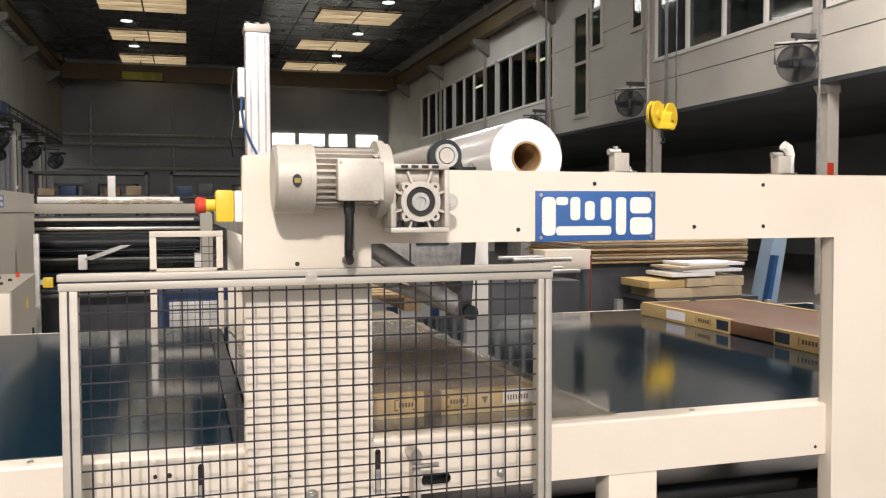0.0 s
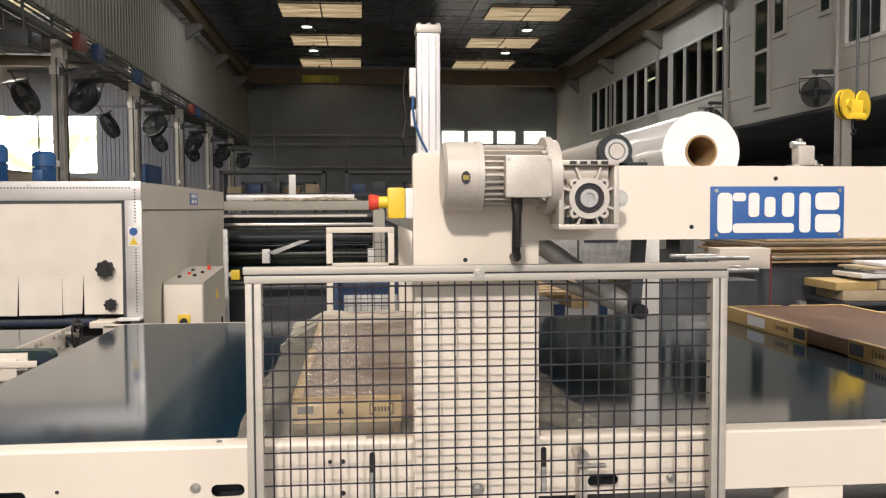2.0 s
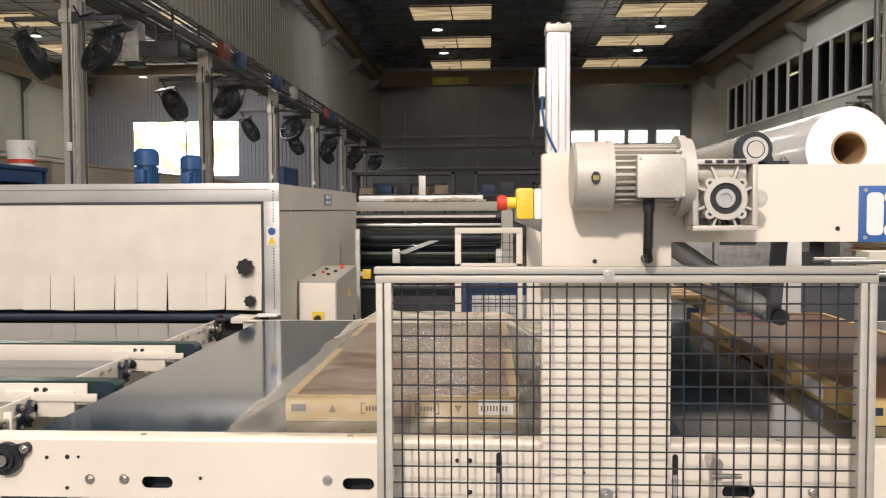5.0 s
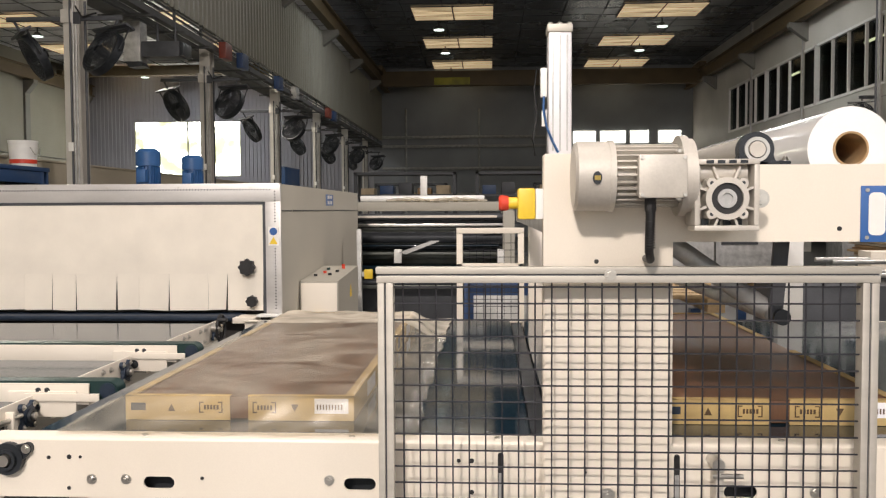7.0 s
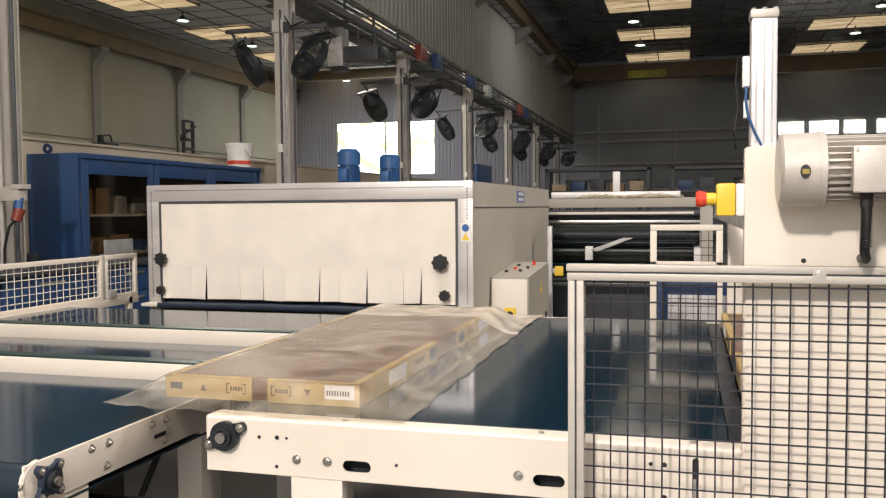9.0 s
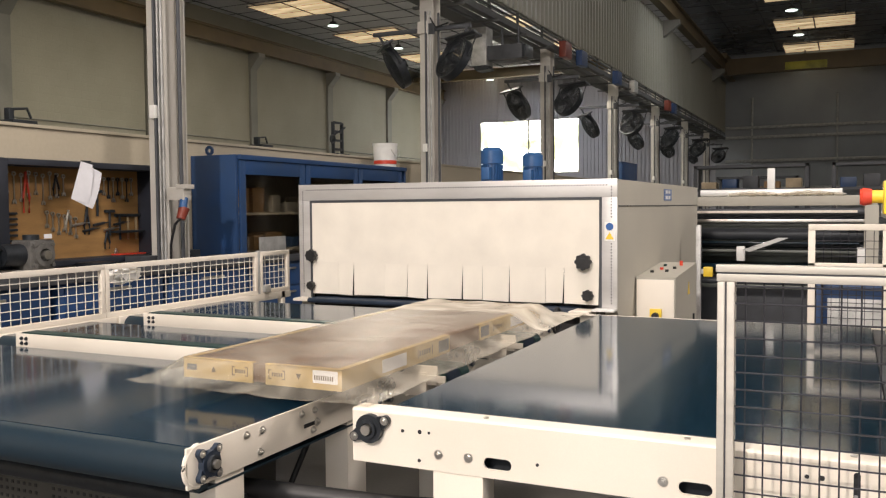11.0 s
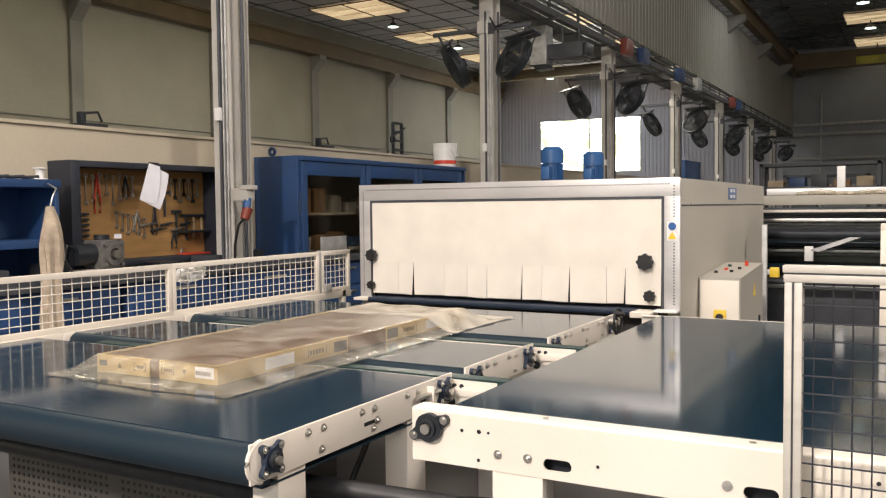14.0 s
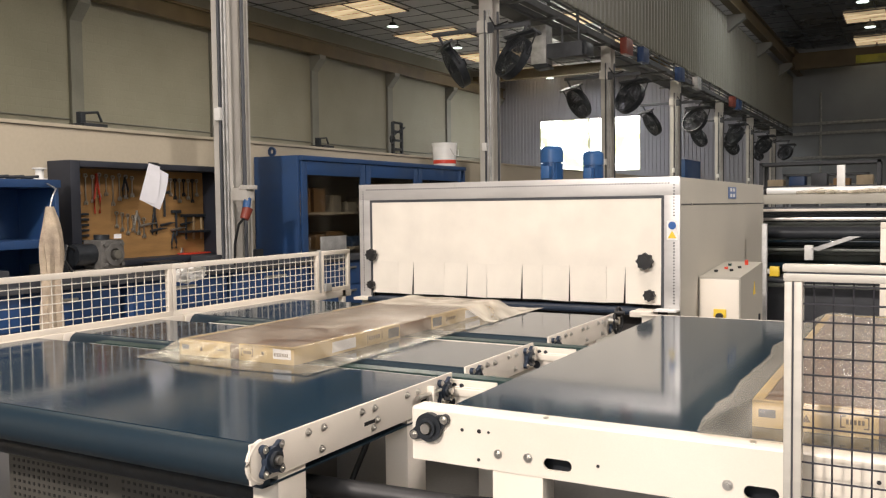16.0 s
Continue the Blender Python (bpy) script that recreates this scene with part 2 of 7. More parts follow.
def film_material(name="clear_shrink_film", milk=(0.05, 0.3)):
    """Clear wrinkled shrink film: mostly see-through, with bright glints and a faint milky veil."""
    m = bpy.data.materials.new(name)
    m.use_nodes = True
    n, l = m.node_tree.nodes, m.node_tree.links
    n.remove(n["Principled BSDF"])
    tr, gl, df, a, b2 = (n.new("ShaderNode" + k) for k in ("BsdfTransparent", "BsdfGlossy", "BsdfDiffuse", "MixShader", "MixShader"))
    tr.inputs[0].default_value = (0.95, 0.93, 0.88, 1)
    gl.inputs["Roughness"].default_value = 0.25
    df.inputs[0].default_value = (0.86, 0.79, 0.66, 1)
    tc, ns, bp, fr, mr = (n.new("ShaderNode" + k) for k in ("TexCoord", "TexNoise", "Bump", "LayerWeight", "MapRange"))
    ns.inputs["Scale"].default_value, ns.inputs["Detail"].default_value, ns.inputs["Distortion"].default_value = 3.0, 4, 1.2
    bp.inputs["Strength"].default_value, bp.inputs["Distance"].default_value = 0.22, 0.02
    fr.inputs[0].default_value = 0.35
    mp = n.new("ShaderNodeMapping")
    mp.inputs["Scale"].default_value = (1.1, 1.5, 1.6)
    mp.inputs["Rotation"].default_value = (0, 0, 0.7)
    l.new(tc.outputs["Object"], mp.inputs[0])
    l.new(mp.outputs[0], ns.inputs[0])
    l.new(ns.outputs[0], bp.inputs["Height"])
    l.new(bp.outputs[0], gl.inputs["Normal"])
    l.new(bp.outputs[0], fr.inputs["Normal"])
    mr.inputs[3].default_value, mr.inputs[4].default_value = 0.03, 0.55
    l.new(fr.outputs["Fresnel"], mr.inputs[0])
    l.new(mr.outputs[0], a.inputs[0])
    veil = n.new("ShaderNodeMapRange")
    veil.inputs[1].default_value, veil.inputs[2].default_value = 0.35, 0.75
    veil.inputs[3].default_value, veil.inputs[4].default_value = milk
    l.new(ns.outputs[0], veil.inputs[0])
    l.new(tr.outputs[0], a.inputs[1])
    l.new(gl.outputs[0], a.inputs[2])
    l.new(veil.outputs[0], b2.inputs[0])
    l.new(a.outputs[0], b2.inputs[1])
    l.new(df.outputs[0], b2.inputs[2])
    l.new(b2.outputs[0], n["Material Output"].inputs[0])
    return m


FILM = film_material()
MILKFILM = film_material("crumpled_milky_film", (0.22, 0.62))
GLASS = clear_pane("window_glass", (0.5, 0.54, 0.52), 0.07)
TUBE = glow("office_light_tube", (1.0, 0.93, 0.6), 3.0)


# ---- mesh helpers ----
def box(bm, x0, x1, y0, y1, z0, z1, bev=0.0):
    """An upright box, its edges rounded by bev."""
    r = bmesh.ops.create_cube(bm, size=1)
    vs = r["verts"]
    for v in vs:
        v.co = Vector((x0 + (v.co.x + 0.5) * (x1 - x0), y0 + (v.co.y + 0.5) * (y1 - y0), z0 + (v.co.z + 0.5) * (z1 - z0)))
    if bev:
        es = list({e for v in vs for e in v.link_edges})
        bmesh.ops.bevel(bm, geom=es, offset=bev, segments=2, affect="EDGES", profile=0.6)
    return bm


def rod(bm, a, b, r, seg=16, r2=None, caps=True):
    """A round bar from a to b."""
    a, b = Vector(a), Vector(b)
    d = b - a
    m = Matrix.Translation((a + b) / 2) @ d.to_track_quat("Z", "Y").to_matrix().to_4x4()
    bmesh.ops.create_cone(bm, cap_ends=caps, segments=seg, radius1=r, radius2=r if r2 is None else r2, depth=d.length, matrix=m)
    return bm


def ring(bm, a, b, r, inner, seg=28):
    """A tube with a bore from a to b."""
    a, b = Vector(a), Vector(b)
    q = (b - a).to_track_quat("Z", "Y").to_matrix().to_4x4()
    loops = []
    for p, rad in ((a, r), (b, r), (b, inner), (a, inner)):
        loops.append([bm.verts.new(p + q @ Vector((rad * math.cos(k * math.tau / seg), rad * math.sin(k * math.tau / seg), 0))) for k in range(seg)])
    for i in range(4):
        p, o = loops[i], loops[(i + 1) % 4]
        for k in range(seg):
            bm.faces.new((p[k], p[(k + 1) % seg], o[(k + 1) % seg], o[k]))
    return bm


def prism(bm, pts, axis, lo, hi):
    """A flat outline (two coordinates a point) drawn out along an axis."""
    def at(p, w):
        return {"x": (w, p[0], p[1]), "y": (p[0], w, p[1]), "z": (p[0], p[1], w)}[axis]
    f0 = [bm.verts.new(at(p, lo)) for p in pts]
    f1 = [bm.verts.new(at(p, hi)) for p in pts]
    bm.faces.new(f0)
    bm.faces.new(f1[::-1])
    for k in range(len(pts)):
        bm.faces.new((f0[k], f0[(k + 1) % len(pts)], f1[(k + 1) % len(pts)], f1[k]))
    return bm


def tube(bm, pts, r, seg=8):
    """A bent tube through points."""
    pts = [Vector(p) for p in pts]
    loops = []
    for i, p in enumerate(pts):
        d = (pts[min(i + 1, len(pts) - 1)] - pts[max(i - 1, 0)]).normalized()
        q = d.to_track_quat("Z", "Y").to_matrix()
        loops.append([bm.verts.new(p + q @ Vector((r * math.cos(k * math.tau / seg), r * math.sin(k * math.tau / seg), 0))) for k in range(seg)])
    for p, o in zip(loops, loops[1:]):
        for k in range(seg):
            bm.faces.new((p[k], p[(k + 1) % seg], o[(k + 1) % seg], o[k]))
    bm.faces.new(loops[0][::-1])
    bm.faces.new(loops[-1])
    return bm


def B():
    return bmesh.new()


def finish(bm, name, mat, origin=(0, 0, 0), smooth=35):
    bmesh.ops.recalc_face_normals(bm, faces=bm.faces)
    bmesh.ops.translate(bm, verts=bm.verts, vec=-Vector(origin))
    me = bpy.data.meshes.new(name)
    for f in bm.faces:
        f.smooth = True
    for e in bm.edges:
        e.smooth = len(e.link_faces) == 2 and e.calc_face_angle(0) < radians(smooth)
    bm.to_mesh(me)
    bm.free()
    me.materials.append(mat)
    return me


def thing(name, label, category, at=(0, 0, 0), group="", kind=""):
    """An empty at the base of a thing made of parts."""
    ob = new(name)
    ob.empty_display_size = 0.05
    ob.location = at
    ob["base"] = list(at)
    return tagged(ob, label, category, group, kind)


def base_of(ob):
    return Vector(ob.location) + (base_of(ob.parent) if ob.parent else Vector((0, 0, 0)))


def part(name, bm, mat, parent, label=""):
    """One mesh, given in world places, under a thing or a part."""
    ob = new(name, finish(bm, name, mat, base_of(parent)))
    ob.parent = parent
    return tagged(ob, label)


def solo(name, bm, mat, label, category, group="", kind="", at=None):
    """A thing that is one mesh."""
    at = at or (0, 0, 0)
    ob = new(name, finish(bm, name, mat, at))
    ob.location = at
    return tagged(ob, label, category, group, kind)


def structure(name, bm, mat, label="", category=""):
    return solo(name, bm, mat, label, category or name.split("_")[0], kind="structure")


def bolt(bm, p, axis, r=0.009, h=0.008, seg=6):
    """A hexagon head that stands out along an axis."""
    p = Vector(p)
    a = Vector(axis)
    rod(bm, p - a * 0.002, p + a * h, r, seg)
    rod(bm, p - a * 0.002, p + a * 0.002, r * 1.5, 14)
    rod(bm, p, p + a * (h + 0.004), r * 0.5, 10)
    return bm

# ---- the hall ----
XL, XR, YF, YB, ZC = -20.9, 10.2, 44.0, -6.0, 8.6      # outer left wall, right gallery front, far wall, back wall, ceiling
PX, PY0, BAY = -5.7, 6.15, 5.54                       # the row of posts between the two naves

structure("floor", box(B(), XL - 1, 19, YB - 1, YF + 1, -0.3, 0), CONCRETE, "worn dark concrete workshop floor", "floor")
structure("wall_left", box(B(), XL - 0.3, XL, YB, YF, 0, 9.2), WALLNAVE, "grey-green painted block outer wall", "wall")

_bm = B()
box(_bm, XL, PX - 0.2, YF, YF + 0.3, 0, 3.15)
box(_bm, XL, PX - 0.2, YF, YF + 0.3, 6.0, 9.2)
box(_bm, XL, -18.4, YF, YF + 0.3, 3.15, 6.0)
box(_bm, -12.75, PX - 0.2, YF, YF + 0.3, 3.15, 6.0)
structure("wall_far_nave", _bm, ENDSHEET, "lilac-grey sheet end wall of the side nave", "wall")
_bm = B()
for _k in range(74):
    _x = XL + 0.1 + _k * 0.2
    if not (-18.5 < _x < -12.7):
        box(_bm, _x, _x + 0.07, YF - 0.05, YF + 0.01, 0, 8.4)
    else:
        box(_bm, _x, _x + 0.07, YF - 0.05, YF + 0.01, 6.0, 8.4)
structure("trim_sheet_ribs", _bm, ENDSHEET, "raised ribs of the sheet wall", "trim")
_bm = B()
box(_bm, PX - 0.2, XR + 0.2, YF, YF + 0.3, 0, 9.2)
structure("wall_far", _bm, WALLGREY, "dark grey end wall of the main hall", "wall")
# Out of view; the opening is assumed, to hold the two rear lamps.
_bm = B()
box(_bm, XL, -3.6, YB - 0.3, YB, 0, 9.2)
box(_bm, 5.2, 19, YB - 0.3, YB, 0, 9.2)
box(_bm, -3.6, 5.2, YB - 0.3, YB, 6.8, 9.2)
structure("wall_back", _bm, WALLGREY, "grey back wall with an assumed opening for added lamps", "wall")
structure("ceiling", box(B(), PX, 19, YB - 0.3, YF + 0.3, ZC, ZC + 0.25), ROOF, "dark panelled hall ceiling", "ceiling")
structure("ceiling_nave", box(B(), XL - 0.3, PX, YB - 0.3, YF + 0.3, ZC, ZC + 0.25), NAVEROOF, "grey ceiling of the side nave, paler for the window light", "ceiling")

# ceiling ribs and tile joints
_bm = B()
for _k in range(46):
    box(_bm, XL, XR, YB + _k * 1.1, YB + _k * 1.1 + 0.02, ZC - 0.015, ZC)
for _k in range(22):
    _x = XL + 0.4 + _k * 1.45
    box(_bm, _x, _x + 0.03, YB, YF, ZC - 0.03, ZC)
structure("ceiling_ribs", _bm, DARKSTEEL, "thin dark joints of the ceiling panels", "trim")


def roof_light(x, y):
    """A tinted roof window with its bars, set in the ceiling."""
    w = thing("roof_window", "amber tinted roof window with thin dark bars", "roof window", (x, y, ZC), "roof windows", "structure")
    part("pane", box(B(), x - 1.45, x - 0.03, y - 1.05, y + 1.05, ZC - 0.05, ZC - 0.03), SKYPANE, w)
    part("pane", box(B(), x + 0.03, x + 1.45, y - 1.05, y + 1.05, ZC - 0.05, ZC - 0.03), SKYPANE, w)
    bm = B()
    for k in range(3):
        box(bm, x - 1.48 + k * 1.47, x - 1.46 + k * 1.47, y - 1.07, y + 1.07, ZC - 0.075, ZC - 0.02)
    for k in range(4):
        box(bm, x - 1.47, x + 1.47, y - 1.07 + k * 0.71, y - 1.056 + k * 0.71, ZC - 0.058, ZC - 0.022)
    part("frame", bm, DARKSTEEL, w)
    return w


for _x in (-17.9, -10.6, -1.3, 6.2):
    for _k in range(9):
        _y = -2.0 + _k * 5.62
        if _y > 16:
            roof_light(_x, _y)


def ceiling_lamp(x, y):
    w = thing("ceiling_lamp", "round high-bay lamp with a pale green-white disc", "lamp", (x, y, ZC), "ceiling lamps")
    part("housing", rod(B(), (x, y, ZC - 0.341), (x, y, ZC - 0.2), 0.2, 24, 0.1), DARKSTEEL, w)
    part("disc", rod(B(), (x, y, ZC - 0.36), (x, y, ZC - 0.342), 0.2, 24), LAMPGLOW, w)
    part("stem", rod(B(), (x, y, ZC - 0.21), (x, y, ZC), 0.03, 10), DARKSTEEL, w)


for _x in (-17.6, -1.9, 6.5):
    for _y in (22.4, 27.9, 33.1, 38.0, 43.6):
        ceiling_lamp(_x, _y)

# crane girders along the walls and across the far end
_bm = B()
for _x in (XL + 0.35, PX - 0.75, PX + 0.55, XR - 0.35):
    box(_bm, _x - 0.13, _x + 0.13, YB, YF, 7.35, 7.4)
    box(_bm, _x - 0.13, _x + 0.13, YB, YF, 7.85, 7.9)
    box(_bm, _x - 0.02, _x + 0.02, YB, YF, 7.4, 7.85)
    box(_bm, _x - 0.03, _x + 0.03, YB, YF, 7.9, 7.96)
structure("trim_crane_rails", _bm, GIRDER, "ochre steel crane rails on brackets", "trim")
for _x0, _x1 in ((PX + 0.55, XR - 0.35), (XL + 0.35, PX - 0.75)):
    cr = thing("bridge_crane", "ochre bridge crane girder spanning the hall", "crane", (_x0, 41.4, 7.96), "bridge cranes")
    part("girder", box(B(), _x0, _x1, 41.2, 41.6, 7.3 if _x0 > PX else 7.98, 8.0 if _x0 > PX else 8.45, 0.01), GIRDER, cr)
    if _x0 > PX:
        # thin sheet that stands in for the yellow glow on the girder
        part("rating_panel", box(B(), -2.6, -0.9, 41.17, 41.2, 7.34, 7.68, 0.004), GLOWYELLOW, cr, "patch painted as a yellow glow on the girder")
    for _x in (_x0, _x1):
        part("end_truck", box(B(), _x - 0.15, _x + 0.15, 40.6, 42.2, 7.961, 8.2, 0.01), GIRDER, cr)
_bm = B()
for _k in range(9):
    _y = PY0 + 0.2 + (_k - 2) * BAY
    for _x, _s in ((PX + 0.15, 1), (XR, -1)):
        prism(_bm, [(_x, 7.35), (_x + _s * 0.6, 7.35), (_x + _s * 0.6, 7.2), (_x, 6.75)], "y", _y - 0.12, _y + 0.12)
structure("trim_crane_brackets", _bm, COLGREY, "pale concrete crane brackets", "trim")
_bm = B()
for _k in range(9):
    _y = 0.04 + _k * 5.44
    box(_bm, XL, XL + 0.1, _y - 0.2, _y + 0.2, 0, 6.75)
    prism(_bm, [(XL, 7.35), (XL + 0.5, 7.35), (XL + 0.5, 7.2), (XL + 0.1, 6.75), (XL, 6.75)], "y", _y - 0.2, _y + 0.2)
rod(_bm, (XL + 0.03, YB, 4.0), (XL + 0.03, YF, 4.0), 0.025, 6)
structure("trim_wall_columns", _bm, COLGREY, "wall columns of the side nave", "trim")

# sheet screen between the naves, over the posts
_bm = B()
_n = 190
_y0, _y1 = -4.0, YF
_pts = []
for _k in range(_n + 1):
    _y = _y0 + (_y1 - _y0) * _k / _n
    for _j, _dx in ((0.0, 0.0), (0.35, 0.0), (0.5, 0.045), (0.85, 0.045)):
        _pts.append((PX + 0.2 + _dx, _y + _j * (_y1 - _y0) / _n))
for _a, _b in zip(_pts, _pts[1:]):
    if _b[1] > YF:
        break
    _v = [_bm.verts.new((_a[0], _a[1], 4.95)), _bm.verts.new((_b[0], _b[1], 4.95)), _bm.verts.new((_b[0], _b[1], 7.3)), _bm.verts.new((_a[0], _a[1], 7.3))]
    _bm.faces.new(_v)
box(_bm, PX + 0.12, PX + 0.19, _y0, YF, 4.95, 7.3)
structure("wall_screen", _bm, CORR, "hanging corrugated sheet screen above the posts", "wall")
# Galvanised grey darkened for the underside's shade, so rods catch less light.
TRAY = material("shaded_galvanised_tray", (0.085, 0.088, 0.09), 0.65, metal=0.0, vary=0.14, scale=5, bump=0.08)
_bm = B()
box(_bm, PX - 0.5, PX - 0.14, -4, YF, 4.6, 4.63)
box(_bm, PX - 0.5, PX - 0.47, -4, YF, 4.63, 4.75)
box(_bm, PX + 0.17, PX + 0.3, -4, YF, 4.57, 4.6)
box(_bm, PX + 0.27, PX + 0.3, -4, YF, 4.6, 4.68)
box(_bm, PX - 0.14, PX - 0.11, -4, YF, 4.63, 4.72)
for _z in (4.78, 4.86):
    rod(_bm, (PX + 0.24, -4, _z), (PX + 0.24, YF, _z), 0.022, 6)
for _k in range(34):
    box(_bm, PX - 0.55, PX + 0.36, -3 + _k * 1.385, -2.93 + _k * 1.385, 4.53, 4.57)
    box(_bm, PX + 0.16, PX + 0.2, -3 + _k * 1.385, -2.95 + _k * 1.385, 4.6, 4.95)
structure("trim_cable_tray", _bm, TRAY, "cable tray under the sheet screen, colour darkened for shade", "trim")


def post(y):
    w = thing("steel_post", "pale painted H-section steel post with conduits", "post", (PX, y, 0), "posts between the naves", "structure")
    bm = B()
    box(bm, PX - 0.085, PX + 0.13, y - 0.13, y - 0.112, 0, 7.2)
    box(bm, PX - 0.085, PX + 0.13, y + 0.112, y + 0.13, 0, 7.2)
    box(bm, PX + 0.01, PX + 0.034, y - 0.112, y + 0.112, 0, 7.2)
    box(bm, PX - 0.2, PX + 0.2, y - 0.2, y + 0.2, 0, 0.03)
    part("column", bm, POST, w)
    part("cap_plate", box(B(), PX - 0.11, PX + 0.06, y - 0.16, y - 0.131, 3.98, 4.16, 0.003), POST, w)
    part("conduit", rod(B(), (PX + 0.02, y - 0.15, 0.5), (PX + 0.02, y - 0.15, 4.3), 0.016, 8), DARKSTEEL, w)
    for dx in (0.06, 0.1):
        part("conduit", rod(B(), (PX + dx, y - 0.15, 0.5), (PX + dx, y - 0.15, 4.3), 0.012, 8), GALV, w)
    part("conduit", rod(B(), (PX + 0.15, y + 0.02, 0.5), (PX + 0.15, y + 0.02, 4.3), 0.018, 8), DARKSTEEL, w)
    part("junction_box", box(B(), PX - 0.03, PX + 0.04, y - 0.18, y - 0.13, 2.24, 2.36, 0.006), WHITE, w)
    return w


for _k in range(7):
    post(PY0 + _k * BAY)

# right-hand gallery with office windows above a dark opening
_bm = B()
ZG = 3.56
box(_bm, XR, XR + 0.15, YB, 17.5, ZG, 4.75)
box(_bm, XR, XR + 0.15, YB, 17.5, 7.0, ZC)
box(_bm, XR, XR + 0.15, 17.5, 23.0, ZG, ZC)
box(_bm, XR, XR + 0.15, 23.0, YF, ZG, 4.62)
box(_bm, XR, XR + 0.15, 23.0, YF, 6.5, ZC)
box(_bm, XR, XR + 0.15, 37.5, YF, 4.62, 6.5)
structure("wall_gallery", _bm, CLAD, "off-white clad gallery front with office windows", "wall")
_bm = B()
box(_bm, XR + 0.15, 18.9, YB, YF, ZG, ZG + 0.2)
box(_bm, 18.9, 19.1, YB, YF, 0, ZC)
box(_bm, XR + 3.2, XR + 3.3, YB, YF, ZG + 0.2, ZC)
for _y in (17.6, 22.8):
    box(_bm, XR + 0.151, XR + 3.2, _y, _y + 0.1, ZG + 0.2, ZC)
box(_bm, XR + 0.2, 19.1, YF, YF + 0.3, 0, ZC)
structure("wall_gallery_inside", _bm, WALLGREY, "dark slab and back wall of the gallery", "wall")
_bm = B()
for _z in (4.3, 5.9):
    box(_bm, XR - 0.008, XR, YB if _z < 5 else 17.6, YF if _z < 5 else 22.9, _z, _z + 0.012)
box(_bm, XR - 0.04, XR, YB, YF, ZG - 0.05, ZG + 0.03)
box(_bm, XR - 0.09, XR - 0.05, YB, YF, ZG - 0.06, ZG - 0.01)
structure("trim_gallery_joints", _bm, DARKSTEEL, "dark joints and cable along the gallery front", "trim")


def gallery_window(y0, y1, z0, z1, n):
    w = thing("window", "dark office window with white metal mullions", "window", (XR, y0, z0), "gallery windows", "structure")
    _p = part("pane", box(B(), XR + 0.06, XR + 0.07, y0, y1, z0, z1), GLASS, w)
    _p.visible_shadow = False
    bm = B()
    box(bm, XR - 0.03, XR + 0.06, y0, y1, z0, z0 + 0.08)
    box(bm, XR - 0.03, XR + 0.06, y0, y1, z1 - 0.08, z1)
    part("window_frame", bm, WHITE, w)
    for k in range(n + 1):
        yy = y0 + (y1 - y0) * k / n
        part("mullion", box(B(), XR - 0.02, XR + 0.06, max(y0, yy - 0.03), min(y1, yy + 0.03), z0 + 0.08, z1 - 0.08), WHITE, w)


gallery_window(12.25, 17.4, 4.75, 7.0, 4)
gallery_window(6.8, 11.95, 4.75, 7.0, 4)
gallery_window(23.0, 27.6, 4.62, 6.5, 4)
gallery_window(27.8, 32.5, 4.62, 6.5, 4)
gallery_window(32.7, 37.5, 4.62, 6.5, 4)


def tall_window(y0, y1, z0, z1):
    w = thing("window", "narrow tall window in the gallery front", "window", (XR, y0, z0), "gallery windows", "structure")
    part("pane", box(B(), XR - 0.02, XR - 0.012, y0, y1, z0, z1), GLASS, w)
    bm = B()
    box(bm, XR - 0.05, XR - 0.002, y0 - 0.1, y0, z0 - 0.1, z1 + 0.1)
    box(bm, XR - 0.05, XR - 0.002, y1, y1 + 0.1, z0 - 0.1, z1 + 0.1)
    box(bm, XR - 0.05, XR - 0.002, y0, y1, z0 - 0.1, z0)
    box(bm, XR - 0.05, XR - 0.002, y0, y1, z1, z1 + 0.1)
    box(bm, XR - 0.05, XR - 0.002, y0, y1, (z0 + z1) / 2, (z0 + z1) / 2 + 0.08)
    part("window_frame", bm, CLAD, w)


tall_window(20.8, 21.5, 4.0, 6.6)
tall_window(20.0, 20.48, 5.65, 7.4)
tall_window(17.95, 18.36, 5.7, 7.4)


def gallery_post(y):
    w = thing("gallery_post", "pale steel post carrying the gallery", "post", (XR, y, 0), "gallery posts", "structure")
    bm = B()
    for d in (-0.13, 0.11):
        box(bm, XR + 0.02, XR + 0.24, y + d, y + d + 0.02, 0, ZG)
    box(bm, XR + 0.12, XR + 0.14, y - 0.11, y + 0.11, 0, ZG)
    part("column", bm, POST, w)
    part("upper_column", box(B(), XR - 0.07, XR - 0.002, y + 0.0, y + 0.17, ZG + 0.05, ZC, 0.003), POST, w)
    part("bracket", prism(B(), [(XR - 0.06, ZG - 0.07), (XR + 0.26, ZG - 0.07), (XR + 0.26, ZG - 0.2), (XR + 0.02, ZG - 0.2)], "y", y - 0.14, y + 0.14), POST, w)
    part("conduit", rod(B(), (XR - 0.09, y - 0.05, 0), (XR - 0.09, y - 0.05, ZC), 0.02, 8), GALV, w)


for _y in (6.5, 12.05, 17.62, 23.15, 28.7, 34.2):
    gallery_post(_y)

